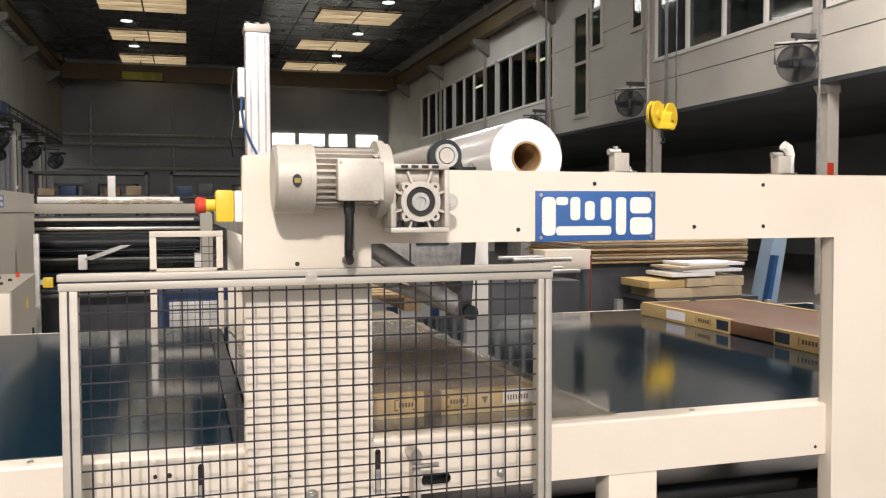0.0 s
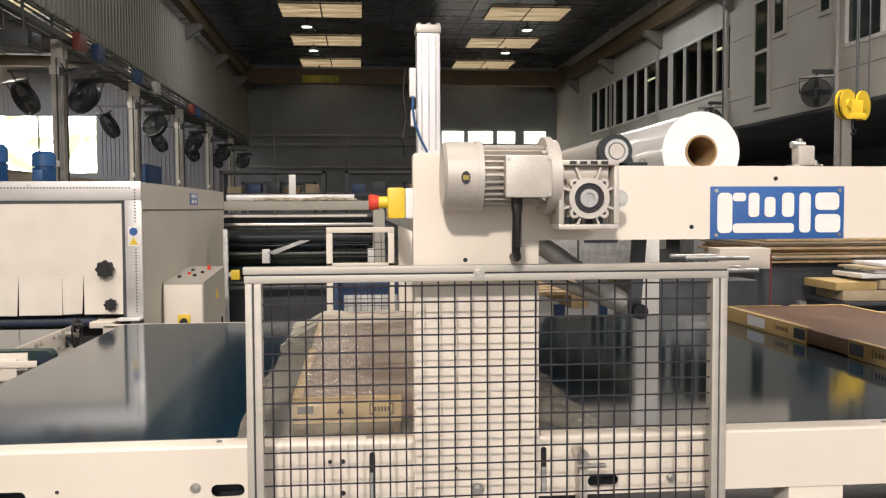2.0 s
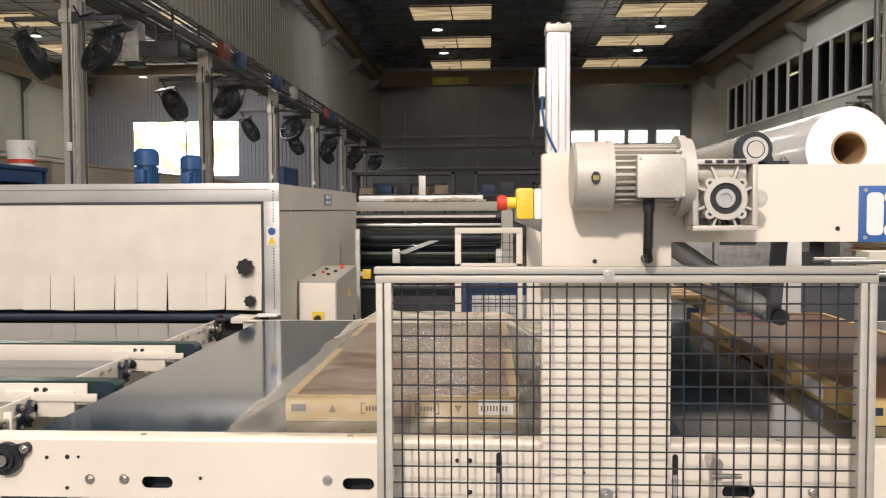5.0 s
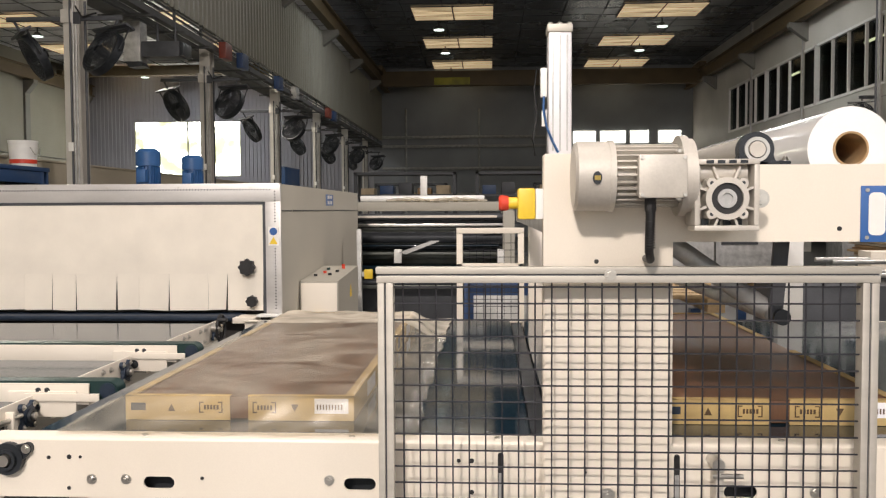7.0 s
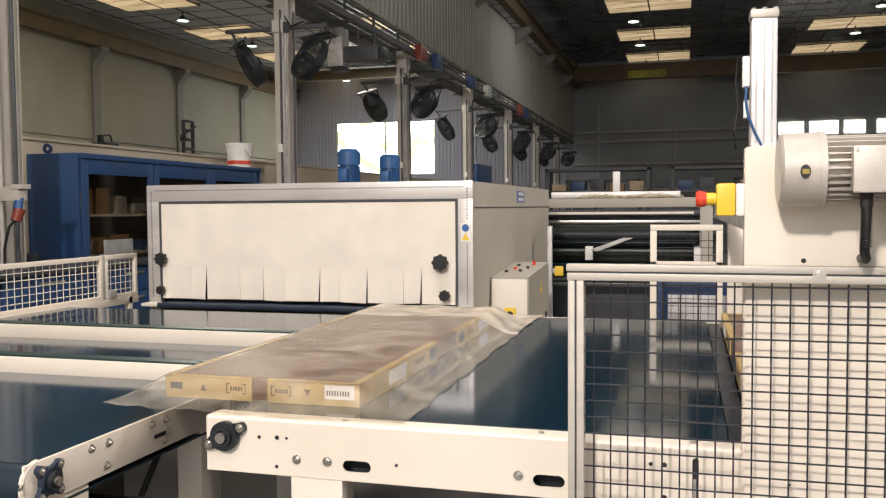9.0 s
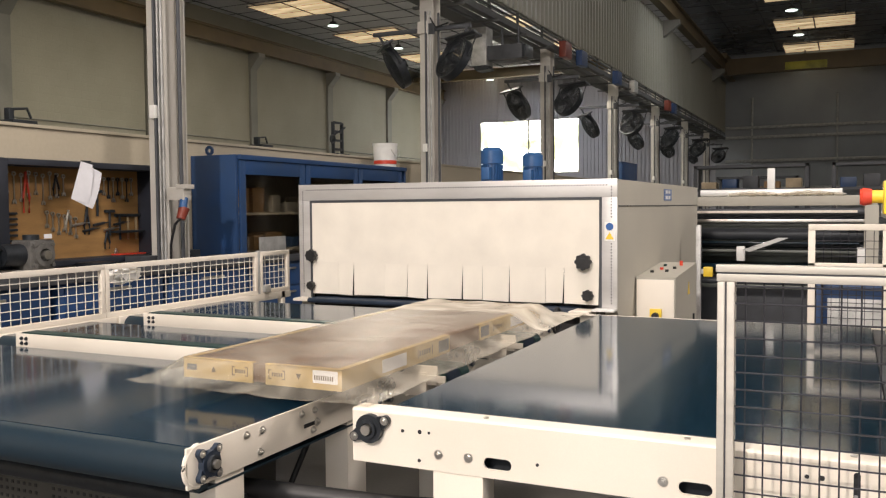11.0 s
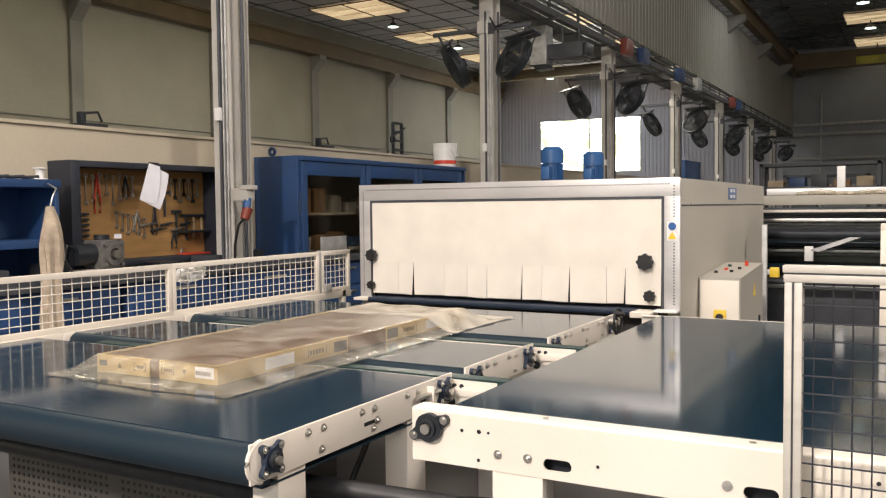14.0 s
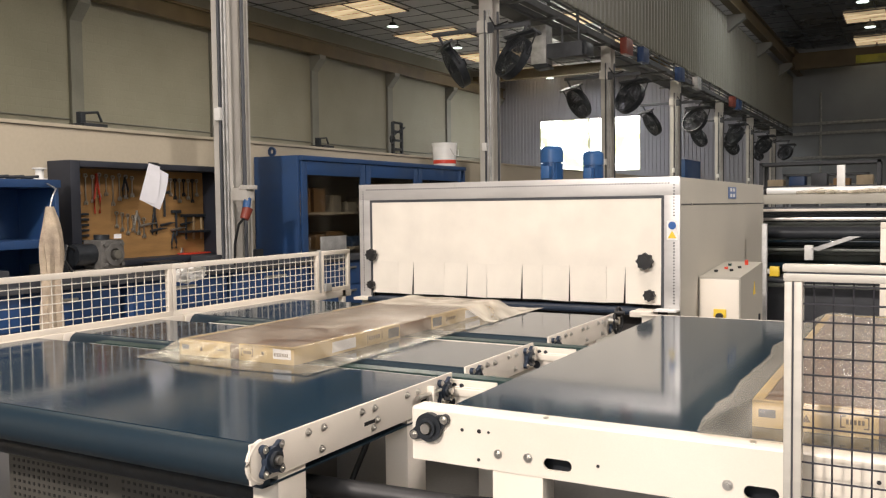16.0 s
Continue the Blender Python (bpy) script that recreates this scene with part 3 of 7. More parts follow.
for _y in (26.9, 33.7):
    ol = thing("office_light", "pale yellow fluorescent office light fitting", "lamp", (XR + 1.4, _y, 6.52), "office lights")
    _z = 6.52
    part("housing", box(B(), XR + 1.3, XR + 1.5, _y - 0.62, _y + 0.62, _z, _z + 0.05, 0.004), DARKSTEEL, ol)
    part("tube", box(B(), XR + 1.33, XR + 1.47, _y - 0.6, _y + 0.6, _z - 0.03, _z - 0.001), TUBE, ol)
    part("hanger", rod(B(), (XR + 1.4, _y, _z + 0.05), (XR + 1.4, _y, ZC), 0.012, 6), DARKSTEEL, ol)

# far wall lights, pipes
_w = thing("window_row", "row of small bright louvred windows high in the end wall", "window", (6, YF, 4.5), "", "structure")
for _x0, _x1 in ((4.25, 5.35), (5.6, 6.85), (7.1, 8.0), (8.5, 9.6)):
    part("pane", box(B(), _x0, _x1, YF - 0.04, YF - 0.02, 4.72, 5.35), DAYPANE, _w)
    _bm = B()
    for _k in range(5):
        box(_bm, _x0, _x1, YF - 0.075, YF - 0.045, 4.72 + _k * 0.15, 4.745 + _k * 0.15)
    part("louvre", _bm, POST, _w)
_bm = B()
for _z in (2.2, 3.5, 4.62, 5.08):
    rod(_bm, (PX + 0.3, YF - 0.3, _z), (3.6, YF - 0.3, _z), 0.07, 8)
for _x in (-4.2, -0.5, 2.9):
    rod(_bm, (_x, YF - 0.25, 0), (_x, YF - 0.25, 6.5), 0.05, 8)
structure("trim_end_wall_pipes", _bm, GALV, "pipes along the end wall", "trim")
_w = thing("window_far_nave", "large bright window in the end wall of the side nave", "window", (-15.6, YF, 3.15), "", "structure")
part("pane", box(B(), -18.4, -12.75, YF + 0.1, YF + 0.12, 3.15, 6.0), NAVEPANE, _w)
_bm = B()
for _x in (-18.4, -15.6, -12.83):
    box(_bm, _x, _x + 0.08, YF, YF + 0.09, 3.15, 6.0)
box(_bm, -18.32, -12.83, YF, YF + 0.09, 3.15, 3.23)
part("window_frame", _bm, GALV, _w)

# ---- infeed conveyor and film gantry ----
ZB = 0.862            # top of the long infeed belt
ZL = 0.807            # top of the cross-conveyor belts
YC0, YC1 = 2.12, 4.3
XE = -1.16            # its discharge end

conv = thing("belt_conveyor", "cream steel belt conveyor with a glossy dark blue belt", "conveyor", (0, 3.2, 0))


def slotted_plate(bm, x0, x1, z0, z1, y0, y1, slots):
    """A plate standing along x with rounded long holes right through it."""
    xs = x0
    for cx, cz, w, h in sorted(slots):
        box(bm, xs, cx - w / 2, y0, y1, z0, z1)
        box(bm, cx - w / 2, cx + w / 2, y0, y1, z0, cz - h / 2)
        box(bm, cx - w / 2, cx + w / 2, y0, y1, cz + h / 2, z1)
        for s in (-1, 1):
            for q in (-1, 1):
                pts = [(cx + s * w / 2, cz + q * h / 2)]
                for k in range(7):
                    a = k * math.pi / 12
                    pts.append((cx + s * (w / 2 - h / 2 + h / 2 * math.sin(a)), cz + q * h / 2 * math.cos(a)))
                prism(bm, pts, "y", y0, y1)
        xs = cx + w / 2
    box(bm, xs, x1, y0, y1, z0, z1)


YF0 = 2.055           # front face of the front beam


def conveyor_side(y0, y1, front):
    bm = B()
    slots = [(-0.815, 0.751, 0.078, 0.03), (-0.316, 0.753, 0.078, 0.03), (0.595, 0.745, 0.078, 0.03)] if front else []
    slotted_plate(bm, -1.25, 3.6, 0.712, 0.8545, y0, y1, slots)
    return bm


part("side_beam", conveyor_side(YF0, YF0 + 0.006, True), CREAM, conv)
part("side_beam", conveyor_side(YC1 + 0.024, YC1 + 0.03, False), CREAM, conv)
_bm = B()
prism(_bm, [(YF0 + 0.0, 0.8545), (YF0 + 0.002, 0.8575), (YF0 + 0.005, 0.8595), (YF0 + 0.01, 0.8605), (YC0 + 0.003, 0.8605), (YC0 + 0.003, 0.8545)], "x", -1.25, 3.6)
part("top_flange", _bm, CREAM, conv)
part("top_flange", box(B(), -1.25, 3.6, YC1 - 0.002, YC1 + 0.03, 0.855, 0.8605, 0.001), CREAM, conv)
part("end_plate", box(B(), -1.25, -1.244, YF0 + 0.006, YC0 + 0.03, 0.712, 0.8545), CREAM, conv)
# Black backing gives the slots the shade of the beam's inside.
part("inner_plate", box(B(), -1.2, 3.5, YF0 + 0.05, YF0 + 0.054, 0.72, 0.84), BLACKSTEEL, conv)
part("bottom_flange", box(B(), -1.25, 3.6, YF0 + 0.006, YF0 + 0.05, 0.712, 0.718), CREAM, conv)
_bm = B()
box(_bm, XE + 0.01, 0.1, YC0 + 0.004, YC1 - 0.004, ZB - 0.02, ZB, 0.0)
part("belt", _bm, NEWBELT, conv, "glossy dark blue belt")
part("belt", box(B(), 0.16, 3.55, YC0 + 0.004, YC1 - 0.004, ZB - 0.02, ZB), BELT, conv)
part("roller", rod(B(), (XE + 0.05, YC0 + 0.01, ZB - 0.06), (XE + 0.05, YC1 - 0.01, ZB - 0.06), 0.058, 28), BELT, conv)
part("roller", rod(B(), (0.02, YC0 + 0.01, ZB - 0.06), (0.02, YC1 - 0.01, ZB - 0.06), 0.045, 20), BELT, conv)
part("roller", rod(B(), (0.25, YC0 + 0.01, ZB - 0.06), (0.25, YC1 - 0.01, ZB - 0.06), 0.045, 20), BELT, conv)
part("return_belt", box(B(), XE + 0.05, 3.5, YC0 + 0.02, YC1 - 0.02, 0.7, 0.705), BELT, conv)
for _x in (-0.93, 1.15, 3.0):
    for _y in (YF0 + 0.003, YC1 - 0.06):
        part("leg", box(B(), _x - 0.073, _x + 0.073, _y, _y + 0.08, 0.02, 0.7115, 0.004), CREAM, conv)
        part("foot", rod(B(), (_x, _y + 0.04, 0), (_x, _y + 0.04, 0.025), 0.06, 20), RUBBER, conv)
# heads and holes on the front beam
for _x, _z in ((-0.984, 0.758), (-0.897, 0.759), (-0.391, 0.762), (0.768, 0.747)):
    part("bolt", bolt(B(), (_x, YF0, _z), (0, -1, 0), 0.0085), STEEL, conv)
for _x, _z, _r in ((-1.092, 0.811, 0.005), (-1.04, 0.813, 0.006), (-1.012, 0.813, 0.004), (-1.042, 0.735, 0.005), (-0.706, 0.763, 0.0045), (-0.075, 0.814, 0.005), (-0.044, 0.814, 0.006), (-0.044, 0.737, 0.006), (1.737, 0.735, 0.005)):
    part("hole", rod(B(), (_x, YF0 - 0.0012, _z), (_x, YF0 + 0.004, _z), _r, 12), RUBBER, conv)
for _x in (-0.86, -0.34, 0.02, 0.7, 1.35, 1.9):
    part("screw", rod(B(), (_x, YF0 + 0.035, 0.86), (_x, YF0 + 0.035, 0.8635), 0.008, 12), STEEL, conv)


def flange_bearing(parent, p, ax, r=0.052, lugs=2, tilt=30):
    """A black flanged bearing with bolts round a steel shaft end; ax is the way it faces."""
    p, ax = Vector(p), Vector(ax).normalized()
    side = Vector((0, 0, 1)).cross(ax).normalized()
    up = Vector((0, 0, 1))
    def at(u, v, w):
        return p + side * u + up * v + ax * w
    bm = B()
    t = radians(tilt)
    ends = []
    if lugs == 2:
        ends = [(math.cos(t) * r * 1.35, math.sin(t) * r * 1.35), (-math.cos(t) * r * 1.35, -math.sin(t) * r * 1.35)]
    else:
        ends = [(sx * r * 0.95, sz * r * 0.95) for sx in (-1, 1) for sz in (-1, 1)]
    rod(bm, at(0, 0, 0), at(0, 0, 0.018), r, 26)
    for u, v in ends:
        rod(bm, at(u, v, 0), at(u, v, 0.014), r * 0.36, 16)
        d = Vector((u, v)).normalized()
        nrm = Vector((-d.y, d.x))
        quad = [(nrm.x * r * 0.8, nrm.y * r * 0.8), (u + nrm.x * r * 0.34, v + nrm.y * r * 0.34), (u - nrm.x * r * 0.34, v - nrm.y * r * 0.34), (-nrm.x * r * 0.8, -nrm.y * r * 0.8)]
        lo = [bm.verts.new(at(a, b, 0.001)) for a, b in quad]
        hi = [bm.verts.new(at(a, b, 0.013)) for a, b in quad]
        bm.faces.new(lo)
        bm.faces.new(hi[::-1])
        for k in range(4):
            bm.faces.new((lo[k], lo[(k + 1) % 4], hi[(k + 1) % 4], hi[k]))
    house = part("bearing", bm, BLUEIRON if lugs == 4 else BLACKSTEEL, parent, "black flanged bearing")
    bm = B()
    ring(bm, at(0, 0, 0.016), at(0, 0, 0.028), r * 0.66, r * 0.46, 24)
    part("collar", bm, BLACKSTEEL, house)
    bm = rod(B(), at(0, 0, 0.0), at(0, 0, 0.036), r * 0.36, 18)
    part("shaft", bm, STEEL, house)
    for u, v in ends:
        part("bolt", bolt(B(), at(u, v, 0.013), ax, r * 0.2, r * 0.14), STEEL, house)
    return house


flange_bearing(conv, (-1.19, YF0, 0.81), (0, -1, 0), 0.04, 2, 28)

# gantry frame standing over the belt
YG0, YG1 = 2.03, 2.085
gantry = thing("film_gantry", "cream steel gantry frame carrying the film roll over the belt", "machine frame", (0.9, 2.05, 0))
_bm = prism(B(), [(0.127, 0), (0.424, 0), (0.424, 1.345), (1.772, 1.345), (1.772, 0), (2.3, 0), (2.3, 1.518), (0.35, 1.518), (0.35, 1.549), (0.127, 1.549)], "y", YG0, YG1)
bmesh.ops.bevel(_bm, geom=list(_bm.edges), offset=0.003, segments=2, affect="EDGES")
part("frame_plate", _bm, CREAM, gantry)
part("rear_beam", box(B(), 0.3, 2.3, 4.4, 4.46, 1.36, 1.52, 0.004), CREAM, gantry)
part("rear_leg", box(B(), 1.435, 1.558, 4.36, 4.42, 0, 1.52, 0.004), WHITE, gantry, "white rear leg")
part("rear_leg", box(B(), 0.2, 0.42, 4.42, 4.48, 0, 1.36, 0.004), CREAM, gantry)
_bm = B()
pts = []
for _cx, _cz, _a0 in ((0.414, 1.233, 0), (0.141, 1.233, 90), (0.141, 0.15, 180), (0.414, 0.15, 270)):
    for _k in range(5):
        _a = radians(_a0 + _k * 22.5)
        pts.append((_cx + 0.011 * math.cos(_a), _cz + 0.011 * math.sin(_a)))
part("leg_cover", prism(_bm, pts, "y", YG0 - 0.012, YG0 + 0.001), CREAM, gantry)
for _x, _z in ((1.017, 1.489), (1.529, 1.489), (0.805, 1.372), (1.313, 1.375), (1.531, 1.375), (0.25, 1.297), (0.225, 0.81), (0.225, 0.8)):
    part("hole", rod(B(), (_x, YG0 - 0.0015 if _z > 1 else YG0 - 0.0135, _z), (_x, YG0 + 0.004, _z), 0.0055 if _z > 1 else 0.003, 12), RUBBER, gantry)

# Sheets hidden behind the beam, added to keep light off the packs below.
for _x0, _x1 in ((0.44, 0.765), (0.965, 1.74)):
    part("film_table", box(B(), _x0, _x1, 2.09, 3.3, 1.44, 1.445), GALV, gantry, "unseen steel sheet added to shade the packs")

part("bolt", bolt(B(), (0.277, YG0 - 0.012, 0.747), (0, -1, 0), 0.011, 0.009), STEEL, gantry)

# name plate: white shapes on blue enamel
plate = thing("name_plate", "blue enamel maker's plate with white shapes", "sign", (1.02, YG0, 1.34))
LX0, LX1, LZ0, LZ1 = 0.851, 1.193, 1.341, 1.47
part("plate", box(B(), LX0, LX1, YG0 - 0.004, YG0 - 0.0002, LZ0, LZ1, 0.001), LOGOBLUE, plate)


def sx(u):
    return LX0 + u * (LX1 - LX0)


def sz(v):
    return LZ0 + v * (LZ1 - LZ0)


def white(x0, x1, z0, z1):
    bm = B()
    rr = min(0.012, (sx(x1) - sx(x0)) * 0.35, (sz(z1) - sz(z0)) * 0.35)
    pts = []
    for cx, cz, a0 in ((sx(x1) - rr, sz(z1) - rr, 0), (sx(x0) + rr, sz(z1) - rr, 90), (sx(x0) + rr, sz(z0) + rr, 180), (sx(x1) - rr, sz(z0) + rr, 270)):
        for k in range(5):
            a = radians(a0 + k * 22.5)
            pts.append((cx + rr * math.cos(a), cz + rr * math.sin(a)))
    part("shape", prism(bm, pts, "y", YG0 - 0.0052, YG0 - 0.0038), WHITE, plate)


white(0.05, 0.16, 0.12, 0.88)
white(0.165, 0.62, 0.12, 0.3)
white(0.165, 0.26, 0.72, 0.88)
white(0.28, 0.36, 0.42, 0.88)
white(0.4, 0.48, 0.42, 0.8)
white(0.53, 0.62, 0.42, 0.88)
white(0.66, 0.745, 0.12, 0.88)
white(0.78, 0.96, 0.55, 0.88)
white(0.78, 0.97, 0.12, 0.47)
for _u in (0.04, 0.96):
    for _v in (0.08, 0.92):
        part("rivet", rod(B(), (sx(_u), YG0 - 0.007, sz(_v)), (sx(_u), YG0 - 0.003, sz(_v)), 0.0045, 12), STEEL, plate)

GOLD = material("dull_gold_print", (0.35, 0.26, 0.06), 0.5, metal=0.3, vary=0.1, scale=60)
# gear motor on the front of the gantry
gm = thing("gear_motor", "silver-painted worm gear motor with a black cable", "motor", (0.4, 1.95, 1.45))
YM, ZM = 1.945, 1.4925
_bm = rod(B(), (0.193, YM, ZM), (0.272, YM, ZM), 0.0775, 40)
rod(_bm, (0.187, YM, ZM), (0.1931, YM, ZM), 0.07, 40, 0.0775)
rod(_bm, (0.262, YM, ZM), (0.274, YM, ZM), 0.0795, 40)
part("fan_cover", _bm, CAST, gm)
_fb = part("motor_body", rod(B(), (0.272, YM, ZM), (0.42, YM, ZM), 0.053, 32), CAST, gm)
for _k in range(28):
    _m = Matrix.Translation((0.347, YM, ZM)) @ Matrix.Rotation(_k * math.tau / 28, 4, "X") @ Matrix.Translation((0, 0.06, 0)) @ Matrix.Diagonal((0.142, 0.02, 0.0032, 1))
    _bm = B()
    bmesh.ops.create_cube(_bm, size=1, matrix=_m)
    part("fin", _bm, CAST, _fb)
_bm = box(B(), 0.318, 0.412, YM - 0.105, YM - 0.05, 1.446, 1.53, 0.006)
box(_bm, 0.314, 0.416, YM - 0.112, YM - 0.1, 1.442, 1.534, 0.005)
_tb = part("terminal_box", _bm, CAST, gm)
for _x in (0.321, 0.409):
    for _z in (1.449, 1.527):
        part("screw", rod(B(), (_x, YM - 0.116, _z), (_x, YM - 0.11, _z), 0.004, 10), STEEL, _tb)
_bm = rod(B(), (0.232, YM - 0.0785, ZM - 0.006), (0.232, YM - 0.07, ZM - 0.006), 0.014, 24)
for _v in _bm.verts:
    _v.co.x = 0.232 + (_v.co.x - 0.232) * 0.72
_eye = part("maker_badge", _bm, BLACKSTEEL, gm, "small dark oval badge")
part("badge_mark", box(B(), 0.226, 0.239, YM - 0.0795, YM - 0.0783, ZM - 0.011, ZM - 0.001), GOLD, _eye)
_bm = rod(B(), (0.415, YM, ZM), (0.432, YM, ZM), 0.089, 44)
rod(_bm, (0.432, YM, ZM), (0.446, YM, ZM), 0.082, 44)
part("flange", _bm, CAST, gm)
for _k in range(4):
    _a = math.pi / 4 + _k * math.pi / 2
    _y, _z = YM + 0.073 * math.cos(_a), ZM + 0.073 * math.sin(_a)
    part("bolt", bolt(B(), (0.415, _y, _z), (-1, 0, 0), 0.007), STEEL, gm)
# worm gearbox with a ribbed frame
GX0, GX1, GZ0, GZ1 = 0.442, 0.58, 1.371, 1.526
GY = 1.885
_bm = box(B(), GX0 + 0.01, GX1 - 0.01, GY + 0.046, YG0 - 0.004, GZ0 + 0.01, GZ1 - 0.01, 0.006)
for _a in ((GX0, GX1, GZ1 - 0.012, GZ1), (GX0, GX1, GZ0, GZ0 + 0.012), (GX0, GX0 + 0.012, GZ0 + 0.012, GZ1 - 0.012), (GX1 - 0.012, GX1, GZ0 + 0.012, GZ1 - 0.012)):
    box(_bm, _a[0], _a[1], GY, GY + 0.07, _a[2], _a[3], 0.003)
HX, HZ = 0.511, 1.441
for _k in range(8):
    _an = (_k + 0.5) * math.tau / 8
    _c, _s = math.cos(_an), math.sin(_an)
    _t = min(0.064 / max(abs(_c), 1e-3), 0.064 / max(abs(_s), 1e-3))
    _m = Matrix.Translation((HX + _c * 0.057, GY + 0.03, HZ + _s * 0.057)) @ Matrix.Rotation(-_an, 4, "Y") @ Matrix.Diagonal((0.034, 0.05, 0.005, 1))
    bmesh.ops.create_cube(_bm, size=1, matrix=_m)
box(_bm, HX - 0.044, HX + 0.044, GY + 0.012, GY + 0.046, HZ - 0.044, HZ + 0.044, 0.008)
rod(_bm, (GX0 + 0.006, GY + 0.04, 1.498), (GX1 - 0.02, GY + 0.04, 1.498), 0.02, 20)
_gb = part("gearbox", _bm, CAST, gm)
_bm = ring(B(), (HX, GY - 0.004, HZ), (HX, GY + 0.05, HZ), 0.046, 0.034, 36)
for _k in range(4):
    _a = math.pi / 4 + _k * math.pi / 2
    rod(_bm, (HX + 0.047 * math.cos(_a), GY - 0.003, HZ + 0.047 * math.sin(_a)), (HX + 0.047 * math.cos(_a), GY + 0.02, HZ + 0.047 * math.sin(_a)), 0.011, 14)
_hub = part("output_flange", _bm, CAST, _gb)
for _k in range(4):
    _a = math.pi / 4 + _k * math.pi / 2
    _bm = rod(B(), (HX + 0.047 * math.cos(_a), GY - 0.0038, HZ + 0.047 * math.sin(_a)), (HX + 0.047 * math.cos(_a), GY + 0.001, HZ + 0.047 * math.sin(_a)), 0.0045, 10)
    part("screw_hole", _bm, BLACKSTEEL, _gb)
part("shaft_seal", ring(B(), (HX, GY + 0.003, HZ), (HX, GY + 0.02, HZ), 0.0338, 0.0206, 30), RUBBER, _gb)
_bm = ring(B(), (HX, GY - 0.002, HZ), (HX, GY + 0.02, HZ), 0.0205, 0.012, 28)
rod(_bm, (HX, GY + 0.003, HZ), (HX, GY + 0.02, HZ), 0.0125, 24)
part("hollow_shaft", _bm, GALV, _gb)
for _k in range(4):
    part("slot", box(B(), GX0 + 0.024 + _k * 0.024, GX0 + 0.04 + _k * 0.024, GY - 0.0012, GY + 0.01, GZ1 - 0.0095, GZ1 - 0.0025), BLACKSTEEL, _gb)
    part("slot", box(B(), GX0 + 0.024 + _k * 0.024, GX0 + 0.04 + _k * 0.024, GY + 0.04, GY + 0.05, GZ0 + 0.0122, GZ0 + 0.026), BLACKSTEEL, _gb)
_bm = prism(B(), [(GX1 - 0.004, HZ - 0.022), (GX1 + 0.022, HZ - 0.016), (GX1 + 0.034, HZ), (GX1 + 0.022, HZ + 0.016), (GX1 - 0.004, HZ + 0.022)], "y", GY + 0.06, GY + 0.085)
part("torque_arm", _bm, CAST, gm)
part("bolt", bolt(B(), (GX1 + 0.018, GY + 0.06, HZ), (0, -1, 0), 0.014, 0.014), STEEL, gm)
_bm = tube(B(), [(0.345, YM - 0.075, 1.446), (0.345, YM - 0.075, 1.40), (0.344, YM - 0.07, 1.35), (0.345, YM - 0.062, 1.325), (0.352, YM - 0.04, 1.31), (0.362, YM + 0.02, 1.305), (0.366, YG0 + 0.01, 1.304)], 0.0095, 12)
for _k in range(16):
    rod(_bm, (0.345, YM - 0.075, 1.42 - _k * 0.0055), (0.345, YM - 0.075, 1.4175 - _k * 0.0055), 0.0112, 12)
part("cable", _bm, RUBBER, gm, "black ribbed cable conduit")
part("cable_gland", rod(B(), (0.345, YM - 0.075, 1.447), (0.345, YM - 0.075, 1.415), 0.0125, 8), RUBBER, gm)

# pneumatic lifting cylinder
cyl = thing("pneumatic_cylinder", "tall aluminium pneumatic cylinder with a blue air hose", "cylinder", (0.17, 2.115, 1.518))
_bm = box(B(), 0.1415, 0.1985, 2.09, 2.147, 1.548, 1.845, 0.008)
part("barrel", _bm, CYLALU, cyl)
for _x in (0.153, 0.17, 0.187):
    part("groove", box(B(), _x - 0.002, _x + 0.002, 2.0885, 2.0915, 1.56, 1.835), GALV, cyl)
part("end_cap", box(B(), 0.139, 0.2, 2.087, 2.15, 1.842, 1.862, 0.004), ALU, cyl)
for _x in (0.147, 0.17, 0.193):
    part("screw", rod(B(), (_x, 2.1, 1.86), (_x, 2.1, 1.867), 0.006, 10), STEEL, cyl)
part("foot", box(B(), 0.135, 0.205, 2.086, 2.15, 1.519, 1.549, 0.002), ALU, cyl)
_bm = box(B(), 0.124, 0.14, 2.1, 2.125, 1.69, 1.76, 0.003)
box(_bm, 0.127, 0.14, 2.1, 2.125, 1.62, 1.66, 0.003)
part("fitting", _bm, WHITE, cyl)
part("air_hose", tube(B(), [(0.132, 2.095, 1.69), (0.13, 2.085, 1.66), (0.136, 2.082, 1.62), (0.15, 2.082, 1.585), (0.165, 2.083, 1.555)], 0.003, 8), MOTORBLUE, cyl, "thin blue air hose")
part("sensor_cable", tube(B(), [(0.128, 2.11, 1.74), (0.115, 2.11, 1.76), (0.11, 2.115, 1.71), (0.116, 2.12, 1.64), (0.106, 2.12, 1.59), (0.112, 2.12, 1.55)], 0.0025, 8), RUBBER, cyl)

# emergency stop
es = thing("emergency_stop", "yellow box with a red emergency stop button", "switch", (0.1, 2.06, 1.395))
part("box", box(B(), 0.067, 0.108, 2.03, 2.095, 1.396, 1.469, 0.006), YELLOW, es)
part("box_base", box(B(), 0.1085, 0.127, 2.03, 2.095, 1.396, 1.468, 0.004), WHITE, es)
part("collar", rod(B(), (0.046, 2.062, 1.4345), (0.068, 2.062, 1.4345), 0.014, 24), YELLOW, es)
_bm = rod(B(), (0.0285, 2.062, 1.4345), (0.046, 2.062, 1.4345), 0.0195, 28, 0.0165)
rod(_bm, (0.0225, 2.062, 1.4345), (0.029, 2.062, 1.4345), 0.016, 28, 0.0195)
part("button", _bm, RED, es)

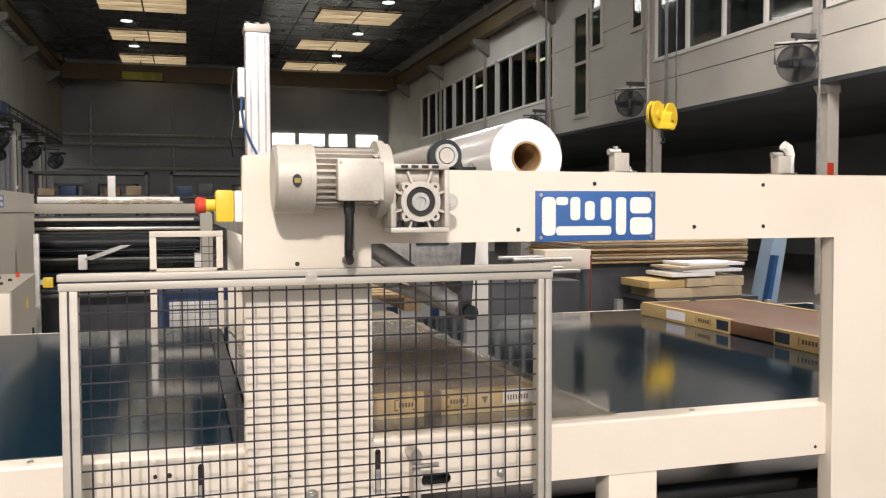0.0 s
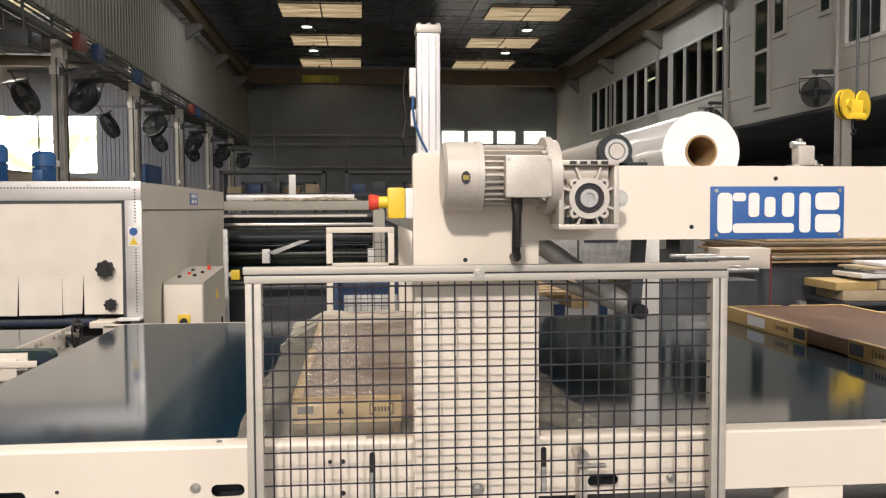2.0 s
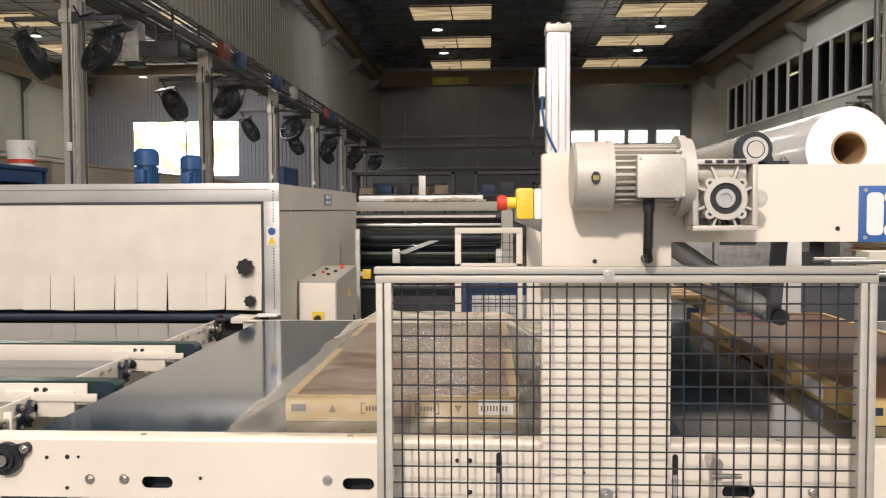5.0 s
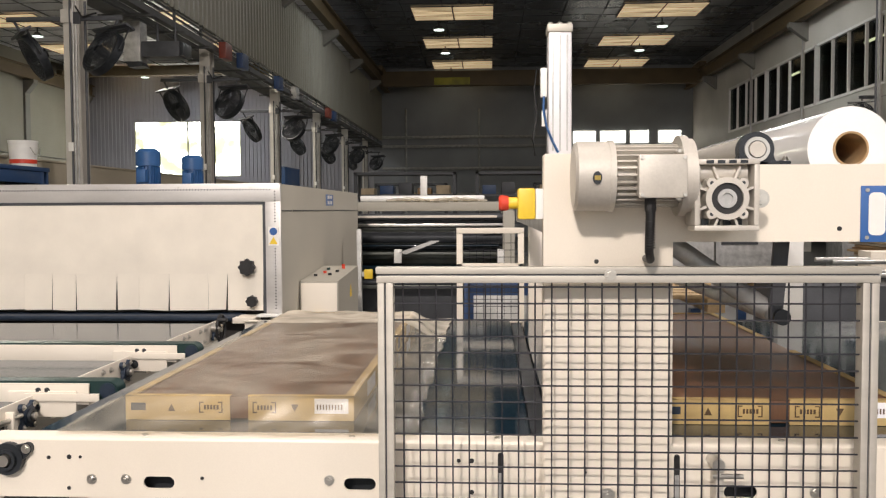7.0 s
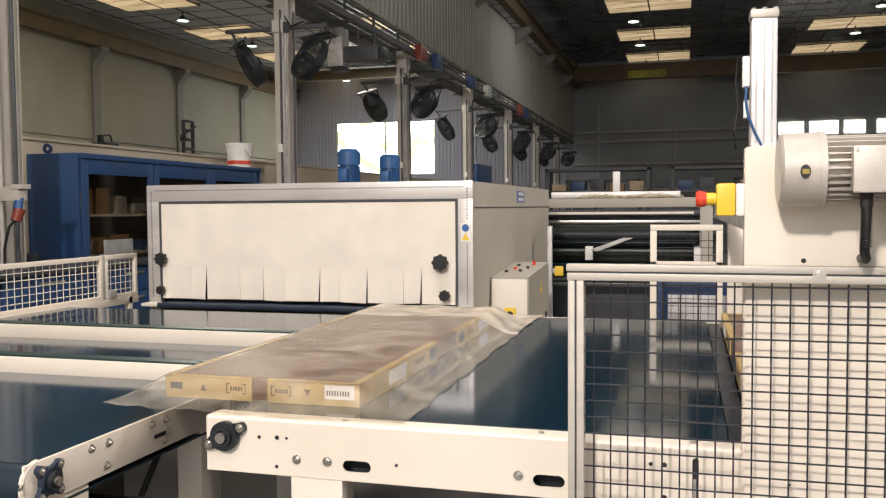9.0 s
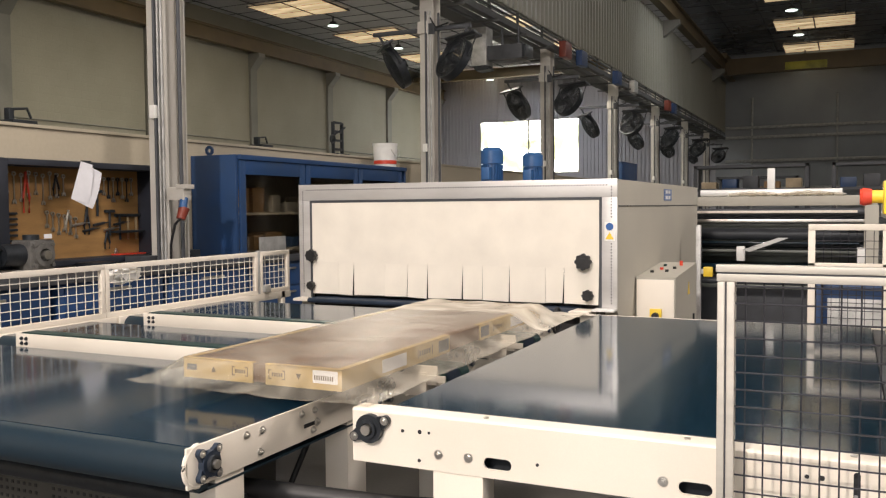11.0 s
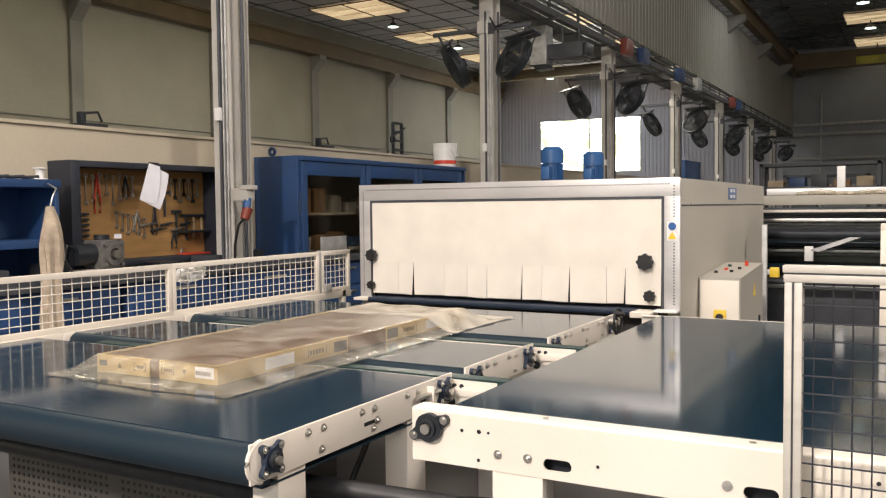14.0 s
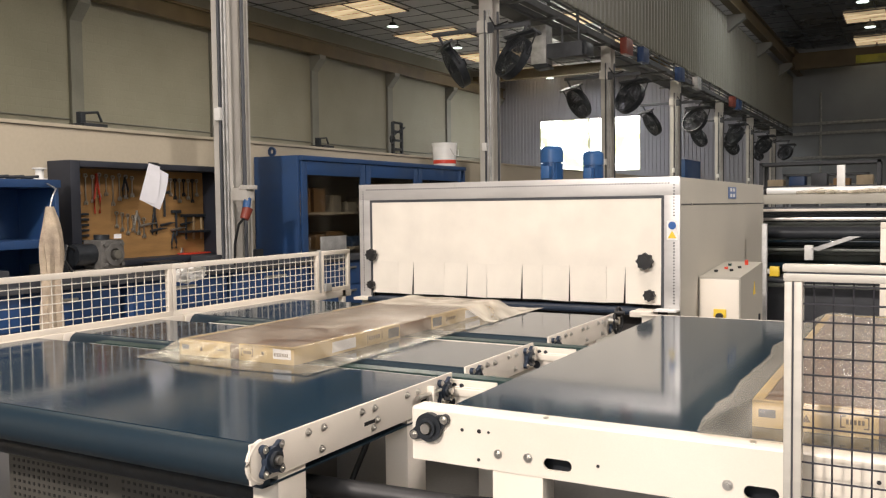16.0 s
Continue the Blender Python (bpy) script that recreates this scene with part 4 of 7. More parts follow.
# film roll on its two carrying rollers
roll = thing("film_roll", "large white roll of clear shrink film on a cardboard core", "film roll", (0.81, 3.0, 1.46))
part("film", ring(B(), (0.866, 2.125, 1.561), (0.866, 4.25, 1.561), 0.1015, 0.042, 56), PVC, roll)
part("core", ring(B(), (0.866, 2.122, 1.561), (0.866, 4.26, 1.561), 0.042, 0.037, 40), CORE, roll)
un = thing("unwind_roller", "steel unwind roller in black pillow block bearings", "roller", (0.62, 3.0, 1.518))
part("roller", rod(B(), (0.62, 2.07, 1.556), (0.62, 4.35, 1.556), 0.034, 28), CAST, un)
_bm = rod(B(), (0.62, 2.045, 1.556), (0.62, 2.075, 1.556), 0.041, 32)
box(_bm, 0.565, 0.70, 2.045, 2.075, 1.5185, 1.53, 0.003)
prism(_bm, [(0.575, 1.529), (0.665, 1.529), (0.655, 1.556), (0.585, 1.556)], "y", 2.047, 2.073)
_pb = part("pillow_block", _bm, BLACKSTEEL, un)
part("bearing_ring", ring(B(), (0.62, 2.038, 1.556), (0.62, 2.05, 1.556), 0.029, 0.021, 30), STEEL, _pb)
part("shaft", rod(B(), (0.62, 2.036, 1.556), (0.62, 2.05, 1.556), 0.0185, 26), CAST, _pb)
part("bolt", bolt(B(), (0.69, 2.06, 1.53), (0, 0, 1), 0.007), STEEL, _pb)
part("rear_block", box(B(), 0.565, 0.68, 4.35, 4.39, 1.5205, 1.58, 0.003), BLACKSTEEL, un)
for _x in (0.81, 0.922):
    part("carrying_roller", rod(B(), (_x, 2.09, 1.436), (_x, 4.39, 1.436), 0.035, 20), GALV, un)

# sprung clamps on the beam
for _x in (1.07, 1.575):
    cl = thing("beam_clamp", "small steel sensor clamp bolted on the beam", "clamp", (_x, 2.05, 1.518), "clamps on the beam")
    _big = _x > 1.3
    part("bracket", box(B(), _x + 0.008, _x + 0.05, 2.035, 2.07, 1.5185, 1.57, 0.003), CAST, cl)
    part("base", box(B(), _x - 0.005, _x + 0.072, 2.035, 2.075, 1.5184, 1.524, 0.001), STEEL, cl)
    part("knob", rod(B(), (_x - 0.004, 2.05, 1.573), (_x + 0.03, 2.05, 1.573), 0.0085, 14), STEEL, cl)
    part("bolt", bolt(B(), (_x + 0.06, 2.05, 1.524), (0, 0, 1), 0.006), STEEL, cl)
    if _big:
        part("white_cap", tube(B(), [(_x + 0.056, 2.05, 1.52), (_x + 0.056, 2.05, 1.575), (_x + 0.05, 2.05, 1.592), (_x + 0.034, 2.05, 1.6)], 0.0135, 14), WHITE, cl)
    else:
        part("pin", rod(B(), (_x + 0.018, 2.05, 1.57), (_x + 0.018, 2.05, 1.588), 0.007, 12), STEEL, cl)

# dancer arm that guides the film down to the belt
da = thing("dancer_arm", "grey steel dancer arm with a film guide roller", "machine part", (0.6, 2.2, 1.15))
part("arm", rod(B(), (0.43, 2.215, 1.352), (0.724, 2.215, 1.148), 0.025, 22), GALV, da)
part("lever", prism(B(), [(0.706, 1.345), (0.742, 1.345), (0.73, 1.2), (0.725, 1.14), (0.697, 1.14), (0.695, 1.2)], "y", 2.17, 2.186), DARKSTEEL, da)
part("guide_roller", rod(B(), (0.709, 2.187, 1.152), (0.709, 4.3, 1.152), 0.019, 20), GALV, da)
part("pivot", rod(B(), (0.722, 2.155, 1.15), (0.722, 2.19, 1.15), 0.02, 18), BLACKSTEEL, da)
_bm = B()
box(_bm, 0.3, 1.9, 2.12, 2.16, 1.35, 1.4, 0.003)
part("carrier", _bm, GALV, da)

# sealing bar across the belt, behind the leg
sb = thing("sealing_bar", "grey steel film sealing bar across the belt", "machine part", (0.13, 3.2, 0.8))
part("lower_bar", box(B(), 0.105, 0.155, YC0 + 0.02, YC1 - 0.02, 0.8, 0.855, 0.002), BLACKSTEEL, sb)
part("upper_bar", box(B(), 0.135, 0.2, 2.2, 4.4, 1.36, 1.42, 0.003), GALV, sb)

# slots and a lever clamp on the conveyor front under the fence
for _x in (0.445, 0.026):
    _bm = box(B(), _x - 0.007, _x + 0.007, YF0 - 0.0014, YF0 + 0.003, 0.722, 0.828)
    rod(_bm, (_x, YF0 - 0.0014, 0.828), (_x, YF0 + 0.003, 0.828), 0.007, 14)
    _sl = part("adjusting_slot", _bm, RUBBER, conv)
    part("slide", box(B(), _x - 0.005, _x + 0.005, YF0 - 0.004, YF0 - 0.001, 0.722, 0.785), GALV, _sl)
_lc = part("lever_clamp", box(B(), 0.523, 0.543, YF0 - 0.05, YF0, 0.67, 0.815, 0.005), CAST, conv)
part("clamp_bolt", rod(B(), (0.515, YF0 - 0.055, 0.8), (0.585, YF0 - 0.055, 0.8), 0.006, 10), STEEL, _lc)
part("clamp_head", rod(B(), (0.528, YF0 - 0.06, 0.826), (0.528, YF0, 0.826), 0.015, 16), STEEL, _lc)


# ---- front safety fence ----
fence = thing("mesh_fence", "aluminium profile safety fence with dark wire mesh", "fence", (0.3, 1.97, 0))
FX0, FX1, FZ = -0.256, 0.864, 1.289
def profile_x(z0, z1, x0, x1):
    bm = box(B(), x0, x1, 1.952, 1.988, z0, z1, 0.0015)
    return bm
_r = part("top_rail", profile_x(FZ - 0.0155, FZ, FX0 - 0.004, FX1 + 0.004), ALU, fence)
part("rail_groove", box(B(), FX0, FX1, 1.956, 1.984, FZ - 0.0195, FZ - 0.0155), DARKSTEEL, fence)
part("top_rail", profile_x(FZ - 0.036, FZ - 0.0195, FX0 - 0.002, FX1 + 0.002), ALU, fence)
part("bottom_rail", profile_x(0.16, 0.196, FX0 + 0.036, FX1 - 0.036), ALU, fence)
for _x in (FX0, FX1 - 0.036):
    _p = part("post", box(B(), _x, _x + 0.0155, 1.952, 1.988, 0.012, FZ - 0.0365, 0.0015), ALU, fence)
    part("post", box(B(), _x + 0.0195, _x + 0.036, 1.952, 1.988, 0.012, FZ - 0.0365, 0.0015), ALU, fence)
    part("post_groove", box(B(), _x + 0.0155, _x + 0.0195, 1.957, 1.983, 0.012, FZ - 0.0365), DARKSTEEL, fence)
    part("foot", box(B(), _x - 0.03, _x + 0.066, 1.92, 2.02, 0, 0.012, 0.002), STEEL, fence)
for _k in range(27):
    _x = FX0 + 0.036 + 0.021 + _k * 0.0379
    if _x < FX1 - 0.04:
        part("wire", rod(B(), (_x, 1.9715, 0.19), (_x, 1.9715, FZ - 0.034), 0.0021, 6), WIRE, fence)
for _k in range(28):
    _z = FZ - 0.0465 - _k * 0.0379
    part("wire", rod(B(), (FX0 + 0.03, 1.9675, _z), (FX1 - 0.03, 1.9675, _z), 0.0021, 6), WIRE, fence)
part("bolt", bolt(B(), (0.272, 1.952, FZ - 0.017), (0, -1, 0), 0.009, 0.009), STEEL, fence)

# ---- cross conveyor with lifting transfer belts ----
XC0, XC1 = -3.78, -1.49
cross = thing("cross_conveyor", "cream cross conveyor of three wide dark blue belts", "conveyor", (-2.4, 3.3, 0))


def belt_unit(y0, y1, zt, thick=0.1):
    """One short endless belt round two rollers, with a steel side plate and bearings on each side."""
    r = thick / 2
    part("belt", box(B(), XC0 + 0.03, XC1 - 0.012, y0 + r * 0.75, y1 - r * 0.75, zt - 0.006, zt), BELT2, cross)
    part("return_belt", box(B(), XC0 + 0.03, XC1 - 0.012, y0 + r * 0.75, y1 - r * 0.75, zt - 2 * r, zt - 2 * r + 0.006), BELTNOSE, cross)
    for yc, s0 in ((y0 + r, 1), (y1 - r, -1)):
        bm = B()
        pts = []
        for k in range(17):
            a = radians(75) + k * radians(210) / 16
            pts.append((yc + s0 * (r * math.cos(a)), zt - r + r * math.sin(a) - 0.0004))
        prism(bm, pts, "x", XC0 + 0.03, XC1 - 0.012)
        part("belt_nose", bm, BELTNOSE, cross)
    for x0, x1, f in ((XC1 - 0.008, XC1, 1), (XC0, XC0 + 0.008, -1)):
        bm = box(B(), x0, x1, y0 - 0.012, y1 + 0.012, zt - 0.095, zt + (0.012 if f > 0 else -0.002), 0.002)
        sp = part("side_plate", bm, CREAM, cross)
        if f > 0:
            flange_bearing(cross, (x1, y0 + 0.062, zt - 0.042), (1, 0, 0), 0.034, 4)
            flange_bearing(cross, (x1, y1 - 0.055, zt - 0.042), (1, 0, 0), 0.034, 4)
            n = max(1, int((y1 - y0) / 0.3))
            for k in range(n):
                yy = y0 + (y1 - y0) * (k + 1) / (n + 1)
                for dy, dz in ((-0.04, -0.01), (0.03, -0.012), (0.02, -0.072)):
                    part("bolt", bolt(B(), (x1, yy + dy, zt + dz), (1, 0, 0), 0.008), STEEL, cross)


belt_unit(1.665, 2.72, ZL, 0.12)
for _y, _l in ((2.2, 0.07), (2.53, 0.05)):
    _bm = box(B(), XC1 - 0.001, XC1 + 0.0012, _y - _l / 2, _y + _l / 2, ZL - 0.058, ZL - 0.046, 0.0)
    part("adjusting_slot", _bm, RUBBER, cross)
    part("bolt", bolt(B(), (XC1, _y + _l / 2, ZL - 0.052), (1, 0, 0), 0.009), STEEL, cross)
part("draw_bolt", rod(B(), (XC1 + 0.012, 2.46, ZL - 0.03), (XC1 + 0.012, 2.62, ZL - 0.03), 0.008, 10), STEEL, cross)
part("draw_bracket", box(B(), XC1, XC1 + 0.026, 2.55, 2.562, ZL - 0.06, ZL - 0.005, 0.002), CREAM, cross)
_bm = B()
_pts = [(1.653 + 0.055 * (1 - math.sin(radians(a))), ZL - 0.042 + 0.054 * math.cos(radians(a))) for a in range(0, 181, 15)]
part("nose_guard", tube(_bm, [(XC1 - 0.004, p[0] - 0.01, p[1]) for p in _pts], 0.006, 6), CREAM, cross)
belt_unit(2.85, 3.47, ZL)
belt_unit(3.67, 4.62, ZL)
for _x in (XC0 + 0.06, XC1 - 0.06):
    for _y in (1.835, 2.5, 3.2, 4.3) if _x > -2 else (3.2, 4.3):
        part("leg", box(B(), _x - 0.045, _x + 0.045, _y - 0.06, _y + 0.06, 0.0, ZL - 0.096, 0.004), CREAM, cross)
_hw = part("hand_wheel", tube(B(), [(XC1 + 0.05, 4.53 + 0.07 * math.cos(a * math.tau / 24), 0.79 + 0.07 * math.sin(a * math.tau / 24)) for a in range(25)], 0.008, 8), RUBBER, cross, "black spoked hand wheel")
for _k in range(3):
    _a = _k * math.tau / 3 + 0.4
    part("spoke", rod(B(), (XC1 + 0.05, 4.53, 0.79), (XC1 + 0.05, 4.53 + 0.068 * math.cos(_a), 0.79 + 0.068 * math.sin(_a)), 0.006, 8), RUBBER, _hw)
part("grip", rod(B(), (XC1 + 0.05, 4.53 - 0.05, 0.84), (XC1 + 0.1, 4.53 - 0.05, 0.84), 0.011, 12), RUBBER, _hw)
part("wheel_hub", rod(B(), (XC1, 4.53, 0.79), (XC1 + 0.055, 4.53, 0.79), 0.022, 18), STEEL, cross)
part("tie_bar", rod(B(), (XC0 + 0.1, 2.0, 0.55), (XC1 - 0.1, 2.0, 0.55), 0.035, 14), BLACKSTEEL, cross)


def transfer(y, name="transfer_belt"):
    """A lifting beam with a narrow green belt that carries packs sideways between the wide belts."""
    x0, x1 = -3.46, -1.22
    w = thing(name, "cream lifting beam with a narrow green transfer belt", "transfer conveyor", (-2.4, y, ZB), "lifting transfer belts")
    bm = box(B(), x0, x1 - 0.09, y - 0.045, y - 0.037, ZB - 0.075, ZB - 0.006, 0.002)
    box(bm, x0, x1 - 0.09, y + 0.037, y + 0.045, ZB - 0.075, ZB - 0.006, 0.002)
    box(bm, x0 + 0.05, x1 - 0.14, y - 0.037, y + 0.037, ZB - 0.07, ZB - 0.03)
    part("beam", bm, CREAM, w)
    r = 0.032
    pts = []
    for k in range(11):
        a = math.pi / 2 + k * math.pi / 10
        pts.append((x0 + 0.04 + r * math.cos(a), ZB - r + r * math.sin(a)))
    for k in range(11):
        a = -math.pi / 2 + k * math.pi / 10
        pts.append((x1 - r + r * math.cos(a), ZB - r + r * math.sin(a)))
    part("belt", prism(B(), pts, "y", y - 0.033, y + 0.033), GREENBELT, w)
    part("end_block", box(B(), x1 - 0.36, x1 - 0.13, y - 0.053, y + 0.053, ZB - 0.115, ZB - 0.03, 0.003), CREAM, w)
    part("shield", box(B(), x1 - 0.3, x1 - 0.05, y - 0.062, y - 0.055, ZB - 0.062, ZB - 0.036, 0.002), CREAM, w)
    part("pulley", rod(B(), (x1 - 0.032, y - 0.036, ZB - 0.032), (x1 - 0.032, y + 0.036, ZB - 0.032), 0.027, 20), BLUEIRON, w)
    for dx in (-0.26, -0.23):
        for dz in (-0.028, -0.05):
            part("bolt", bolt(B(), (x1 + dx, y - 0.045, ZB + dz), (0, -1, 0), 0.006), BLACKSTEEL, w)
            part("bolt", bolt(B(), (x0 + 0.3 + dx, y - 0.045, ZB + dz), (0, -1, 0), 0.006), BLACKSTEEL, w)
    part("bolt", bolt(B(), (x1 - 0.27, y - 0.053, ZB - 0.085), (0, -1, 0), 0.012), BLACKSTEEL, w)
    return w


lifts = [transfer(2.775), transfer(3.57)]

# ---- shrink tunnel ----
# drawn at a first size, then brought to its true size and distance by TRUE
TRUE = 1.13
FLOOR = EYE - EYE / TRUE


def true_size(root):
    """Bring a finished thing, drawn too small and too near, to its true size and place."""
    for ob in [root] + list(root.children_recursive):
        if ob.data:
            ob.data.transform(Matrix.Scale(TRUE, 4))
        if ob is not root:
            ob.location = ob.location * TRUE
    e = Vector((0, 0, EYE))
    root.location = e + (root.location - e) * TRUE

YO, YO2 = 4.65, 7.4
OX0, OX1, OZ = -3.21, -1.135, 1.568
oven = thing("shrink_tunnel", "beige steel shrink tunnel with a slitted cream curtain", "machine", (-2.2, 6, FLOOR))
_bm = B()
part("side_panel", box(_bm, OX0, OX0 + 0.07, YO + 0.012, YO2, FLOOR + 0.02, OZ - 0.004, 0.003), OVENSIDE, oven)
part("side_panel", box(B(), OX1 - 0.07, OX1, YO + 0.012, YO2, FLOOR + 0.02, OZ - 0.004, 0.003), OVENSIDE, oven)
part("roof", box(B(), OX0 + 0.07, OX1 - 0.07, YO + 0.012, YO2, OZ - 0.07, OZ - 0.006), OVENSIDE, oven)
# Dark sheet behind the slits, in place of the tunnel's unlit inside.
INSIDE = material("dark_tunnel_shade", (0.035, 0.032, 0.03), 0.7, vary=0.15, scale=3, bump=0.1)
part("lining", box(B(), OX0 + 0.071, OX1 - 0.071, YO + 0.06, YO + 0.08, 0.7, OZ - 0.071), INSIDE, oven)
part("rear_panel", box(B(), OX0 + 0.07, OX1 - 0.07, YO2 - 0.05, YO2, FLOOR + 0.02, OZ - 0.07), OVENSIDE, oven)
part("base", box(B(), OX0 + 0.07, OX1 - 0.07, YO + 0.012, YO2 - 0.05, FLOOR + 0.02, 0.7), OVENSIDE, oven)
for _x in (OX0 + 0.2, OX1 - 0.2):
    for _y in (YO + 0.3, YO2 - 0.3):
        part("foot", rod(B(), (_x, _y, FLOOR), (_x, _y, FLOOR + 0.021), 0.05, 16), RUBBER, oven)
part("side_seam", box(B(), OX1, OX1 + 0.004, YO + 0.02, YO2, 1.415, 1.421), DARKSTEEL, oven)
_bm = B()
FW = 0.1
box(_bm, OX0, OX1, YO - 0.004, YO + 0.012, OZ - FW, OZ, 0.002)
box(_bm, OX0, OX0 + FW - 0.01, YO - 0.004, YO + 0.012, 0.84, OZ - FW, 0.002)
box(_bm, OX1 - FW + 0.01, OX1, YO - 0.004, YO + 0.012, 0.84, OZ - FW, 0.002)
_frame = part("front_frame", _bm, FRAMESTEEL, oven, "bright perforated steel front frame")
_bm = B()
box(_bm, OX0 + 0.085, OX1 - 0.085, YO - 0.006, YO + 0.004, OZ - FW - 0.014, OZ - FW - 0.001)
box(_bm, OX0 + 0.085, OX0 + 0.1, YO - 0.006, YO + 0.004, 0.85, OZ - FW - 0.014)
box(_bm, OX1 - 0.1, OX1 - 0.085, YO - 0.006, YO + 0.004, 0.85, OZ - FW - 0.014)
part("seal", _bm, DARKSTEEL, oven)

# curtain: one sheet above, slit strips below
CX0, CX1, CZ0, CZS, CZ1 = OX0 + 0.1, OX1 - 0.1, 0.873, 1.075, 1.452
part("curtain", box(B(), CX0, CX1, YO - 0.003, YO + 0.001, CZS, CZ1), CURTAIN, oven)
strips = []
NS = 11
for _k in range(NS):
    _x0 = CX0 + (CX1 - CX0) * (_k + 0.2 * math.sin(_k * 2.3)) / NS
    _x1 = CX0 + (CX1 - CX0) * (_k + 1 + (0.2 * math.sin((_k + 1) * 2.3) if _k < NS - 1 else 0)) / NS - 0.0012
    _gape = (0.001, 0.005, 0.0015, 0.011)[(_k * 7) % 4]
    _h = CZS + 0.002 - CZ0
    _s = new("curtain_strip", finish(prism(B(), [(_x0 - (_x0 + _x1) / 2, 0.0), (_x1 - (_x0 + _x1) / 2, 0.0), (_x1 - (_x0 + _x1) / 2 - _gape, -_h - 0.004 * math.sin(_k * 1.9)), (_x0 - (_x0 + _x1) / 2 + 0.001, -_h)], "y", -0.0015, 0.0015), "curtain_strip", CURTAIN))
    _s.parent = oven
    _s.location = (((_x0 + _x1) / 2) - oven.location.x, YO - 0.001 - oven.location.y, CZS + 0.002 - FLOOR)
    strips.append(_s)
# dark slatted belt at the tunnel mouth
for _k in range(9):
    _y = YO - 0.085 + _k * 0.045
    part("belt_slat", rod(B(), (CX0 + 0.02, _y, 0.838), (CX1 - 0.12, _y, 0.838), 0.016, 10), BLUEIRON, oven)
part("mouth_bracket", box(B(), CX1 - 0.13, CX1 - 0.02, YO - 0.16, YO + 0.0, 0.82, 0.85, 0.003), CREAM, oven)
part("mouth_bracket", box(B(), CX0 - 0.09, CX0 + 0.02, YO - 0.1, YO + 0.0, 0.83, 0.848, 0.003), CREAM, oven)
part("ledge", box(B(), OX1 - 0.12, OX1 + 0.0, YO - 0.09, YO - 0.005, 0.845, 0.856, 0.002), WHITE, oven)


def knob(x, z, r):
    bm = B()
    pts = []
    for k in range(64):
        a = k * math.tau / 64
        rr = r * (1 + 0.1 * math.cos(8 * a))
        pts.append((x + rr * math.cos(a), z + rr * math.sin(a)))
    prism(bm, pts, "y", YO - 0.05, YO - 0.022)
    rod(bm, (x, YO - 0.023, z), (x, YO + 0.0, z), r * 0.45, 16)
    rod(bm, (x, YO - 0.054, z), (x, YO - 0.049, z), r * 0.55, 20)
    part("knob", bm, RUBBER, oven, "black star-grip knob")


knob(-1.317, 1.111, 0.043)
knob(-1.292, 0.925, 0.03)
knob(-3.1, 1.117, 0.036)
knob(-3.105, 0.925, 0.025)
# safety stickers on the frame
_st = part("sticker", box(B(), -1.205, -1.148, YO - 0.0065, YO - 0.0038, 1.228, 1.332), WHITE, oven, "white safety sticker")
part("blue_disc", rod(B(), (-1.1765, YO - 0.008, 1.305), (-1.1765, YO - 0.006, 1.305), 0.021, 24), LOGOBLUE, _st)
part("yellow_triangle", prism(B(), [(-1.2, 1.236), (-1.153, 1.236), (-1.1765, 1.276)], "y", YO - 0.008, YO - 0.006), YELLOW, _st)
_bm = B()
for _k in range(120):
    _x = OX0 + 0.06 + _k * 0.0164
    box(_bm, _x, _x + 0.007, YO - 0.0052, YO - 0.0035, OZ - 0.038, OZ - 0.03)
for _x0 in (OX0 + 0.028, OX1 - 0.036):
    for _k in range(40):
        _z = 0.88 + _k * 0.0164
        if _x0 < -2 or not (1.22 < _z < 1.34):
            box(_bm, _x0, _x0 + 0.008, YO - 0.0052, YO - 0.0035, _z, _z + 0.007)
tagged(part("perforation", _bm, DARKSTEEL, oven), kind="stuff")
for _x in (-2.9, -2.5, -2.1, -1.7, -1.3):
    part("rivet", rod(B(), (_x, YO - 0.007, OZ - 0.022), (_x, YO - 0.003, OZ - 0.022), 0.006, 10), STEEL, oven)
for _z in (1.2, 1.0):
    part("rivet", rod(B(), (OX0 + 0.03, YO - 0.007, _z), (OX0 + 0.03, YO - 0.003, _z), 0.006, 10), STEEL, oven)
# small maker's plate on the side
_pl = part("plate", box(B(), OX1, OX1 + 0.003, 5.95, 6.22, 1.452, 1.53), LOGOBLUE, oven, "small blue maker's plate")
for _y in (6.0, 6.1):
    for _z in (1.462, 1.5):
        part("shape", box(B(), OX1 + 0.003, OX1 + 0.004, _y, _y + 0.07, _z, _z + 0.022), WHITE, _pl)
part("side_rivet", rod(B(), (OX1, 4.9, 1.42), (OX1 + 0.006, 4.9, 1.42), 0.008, 10), STEEL, oven)


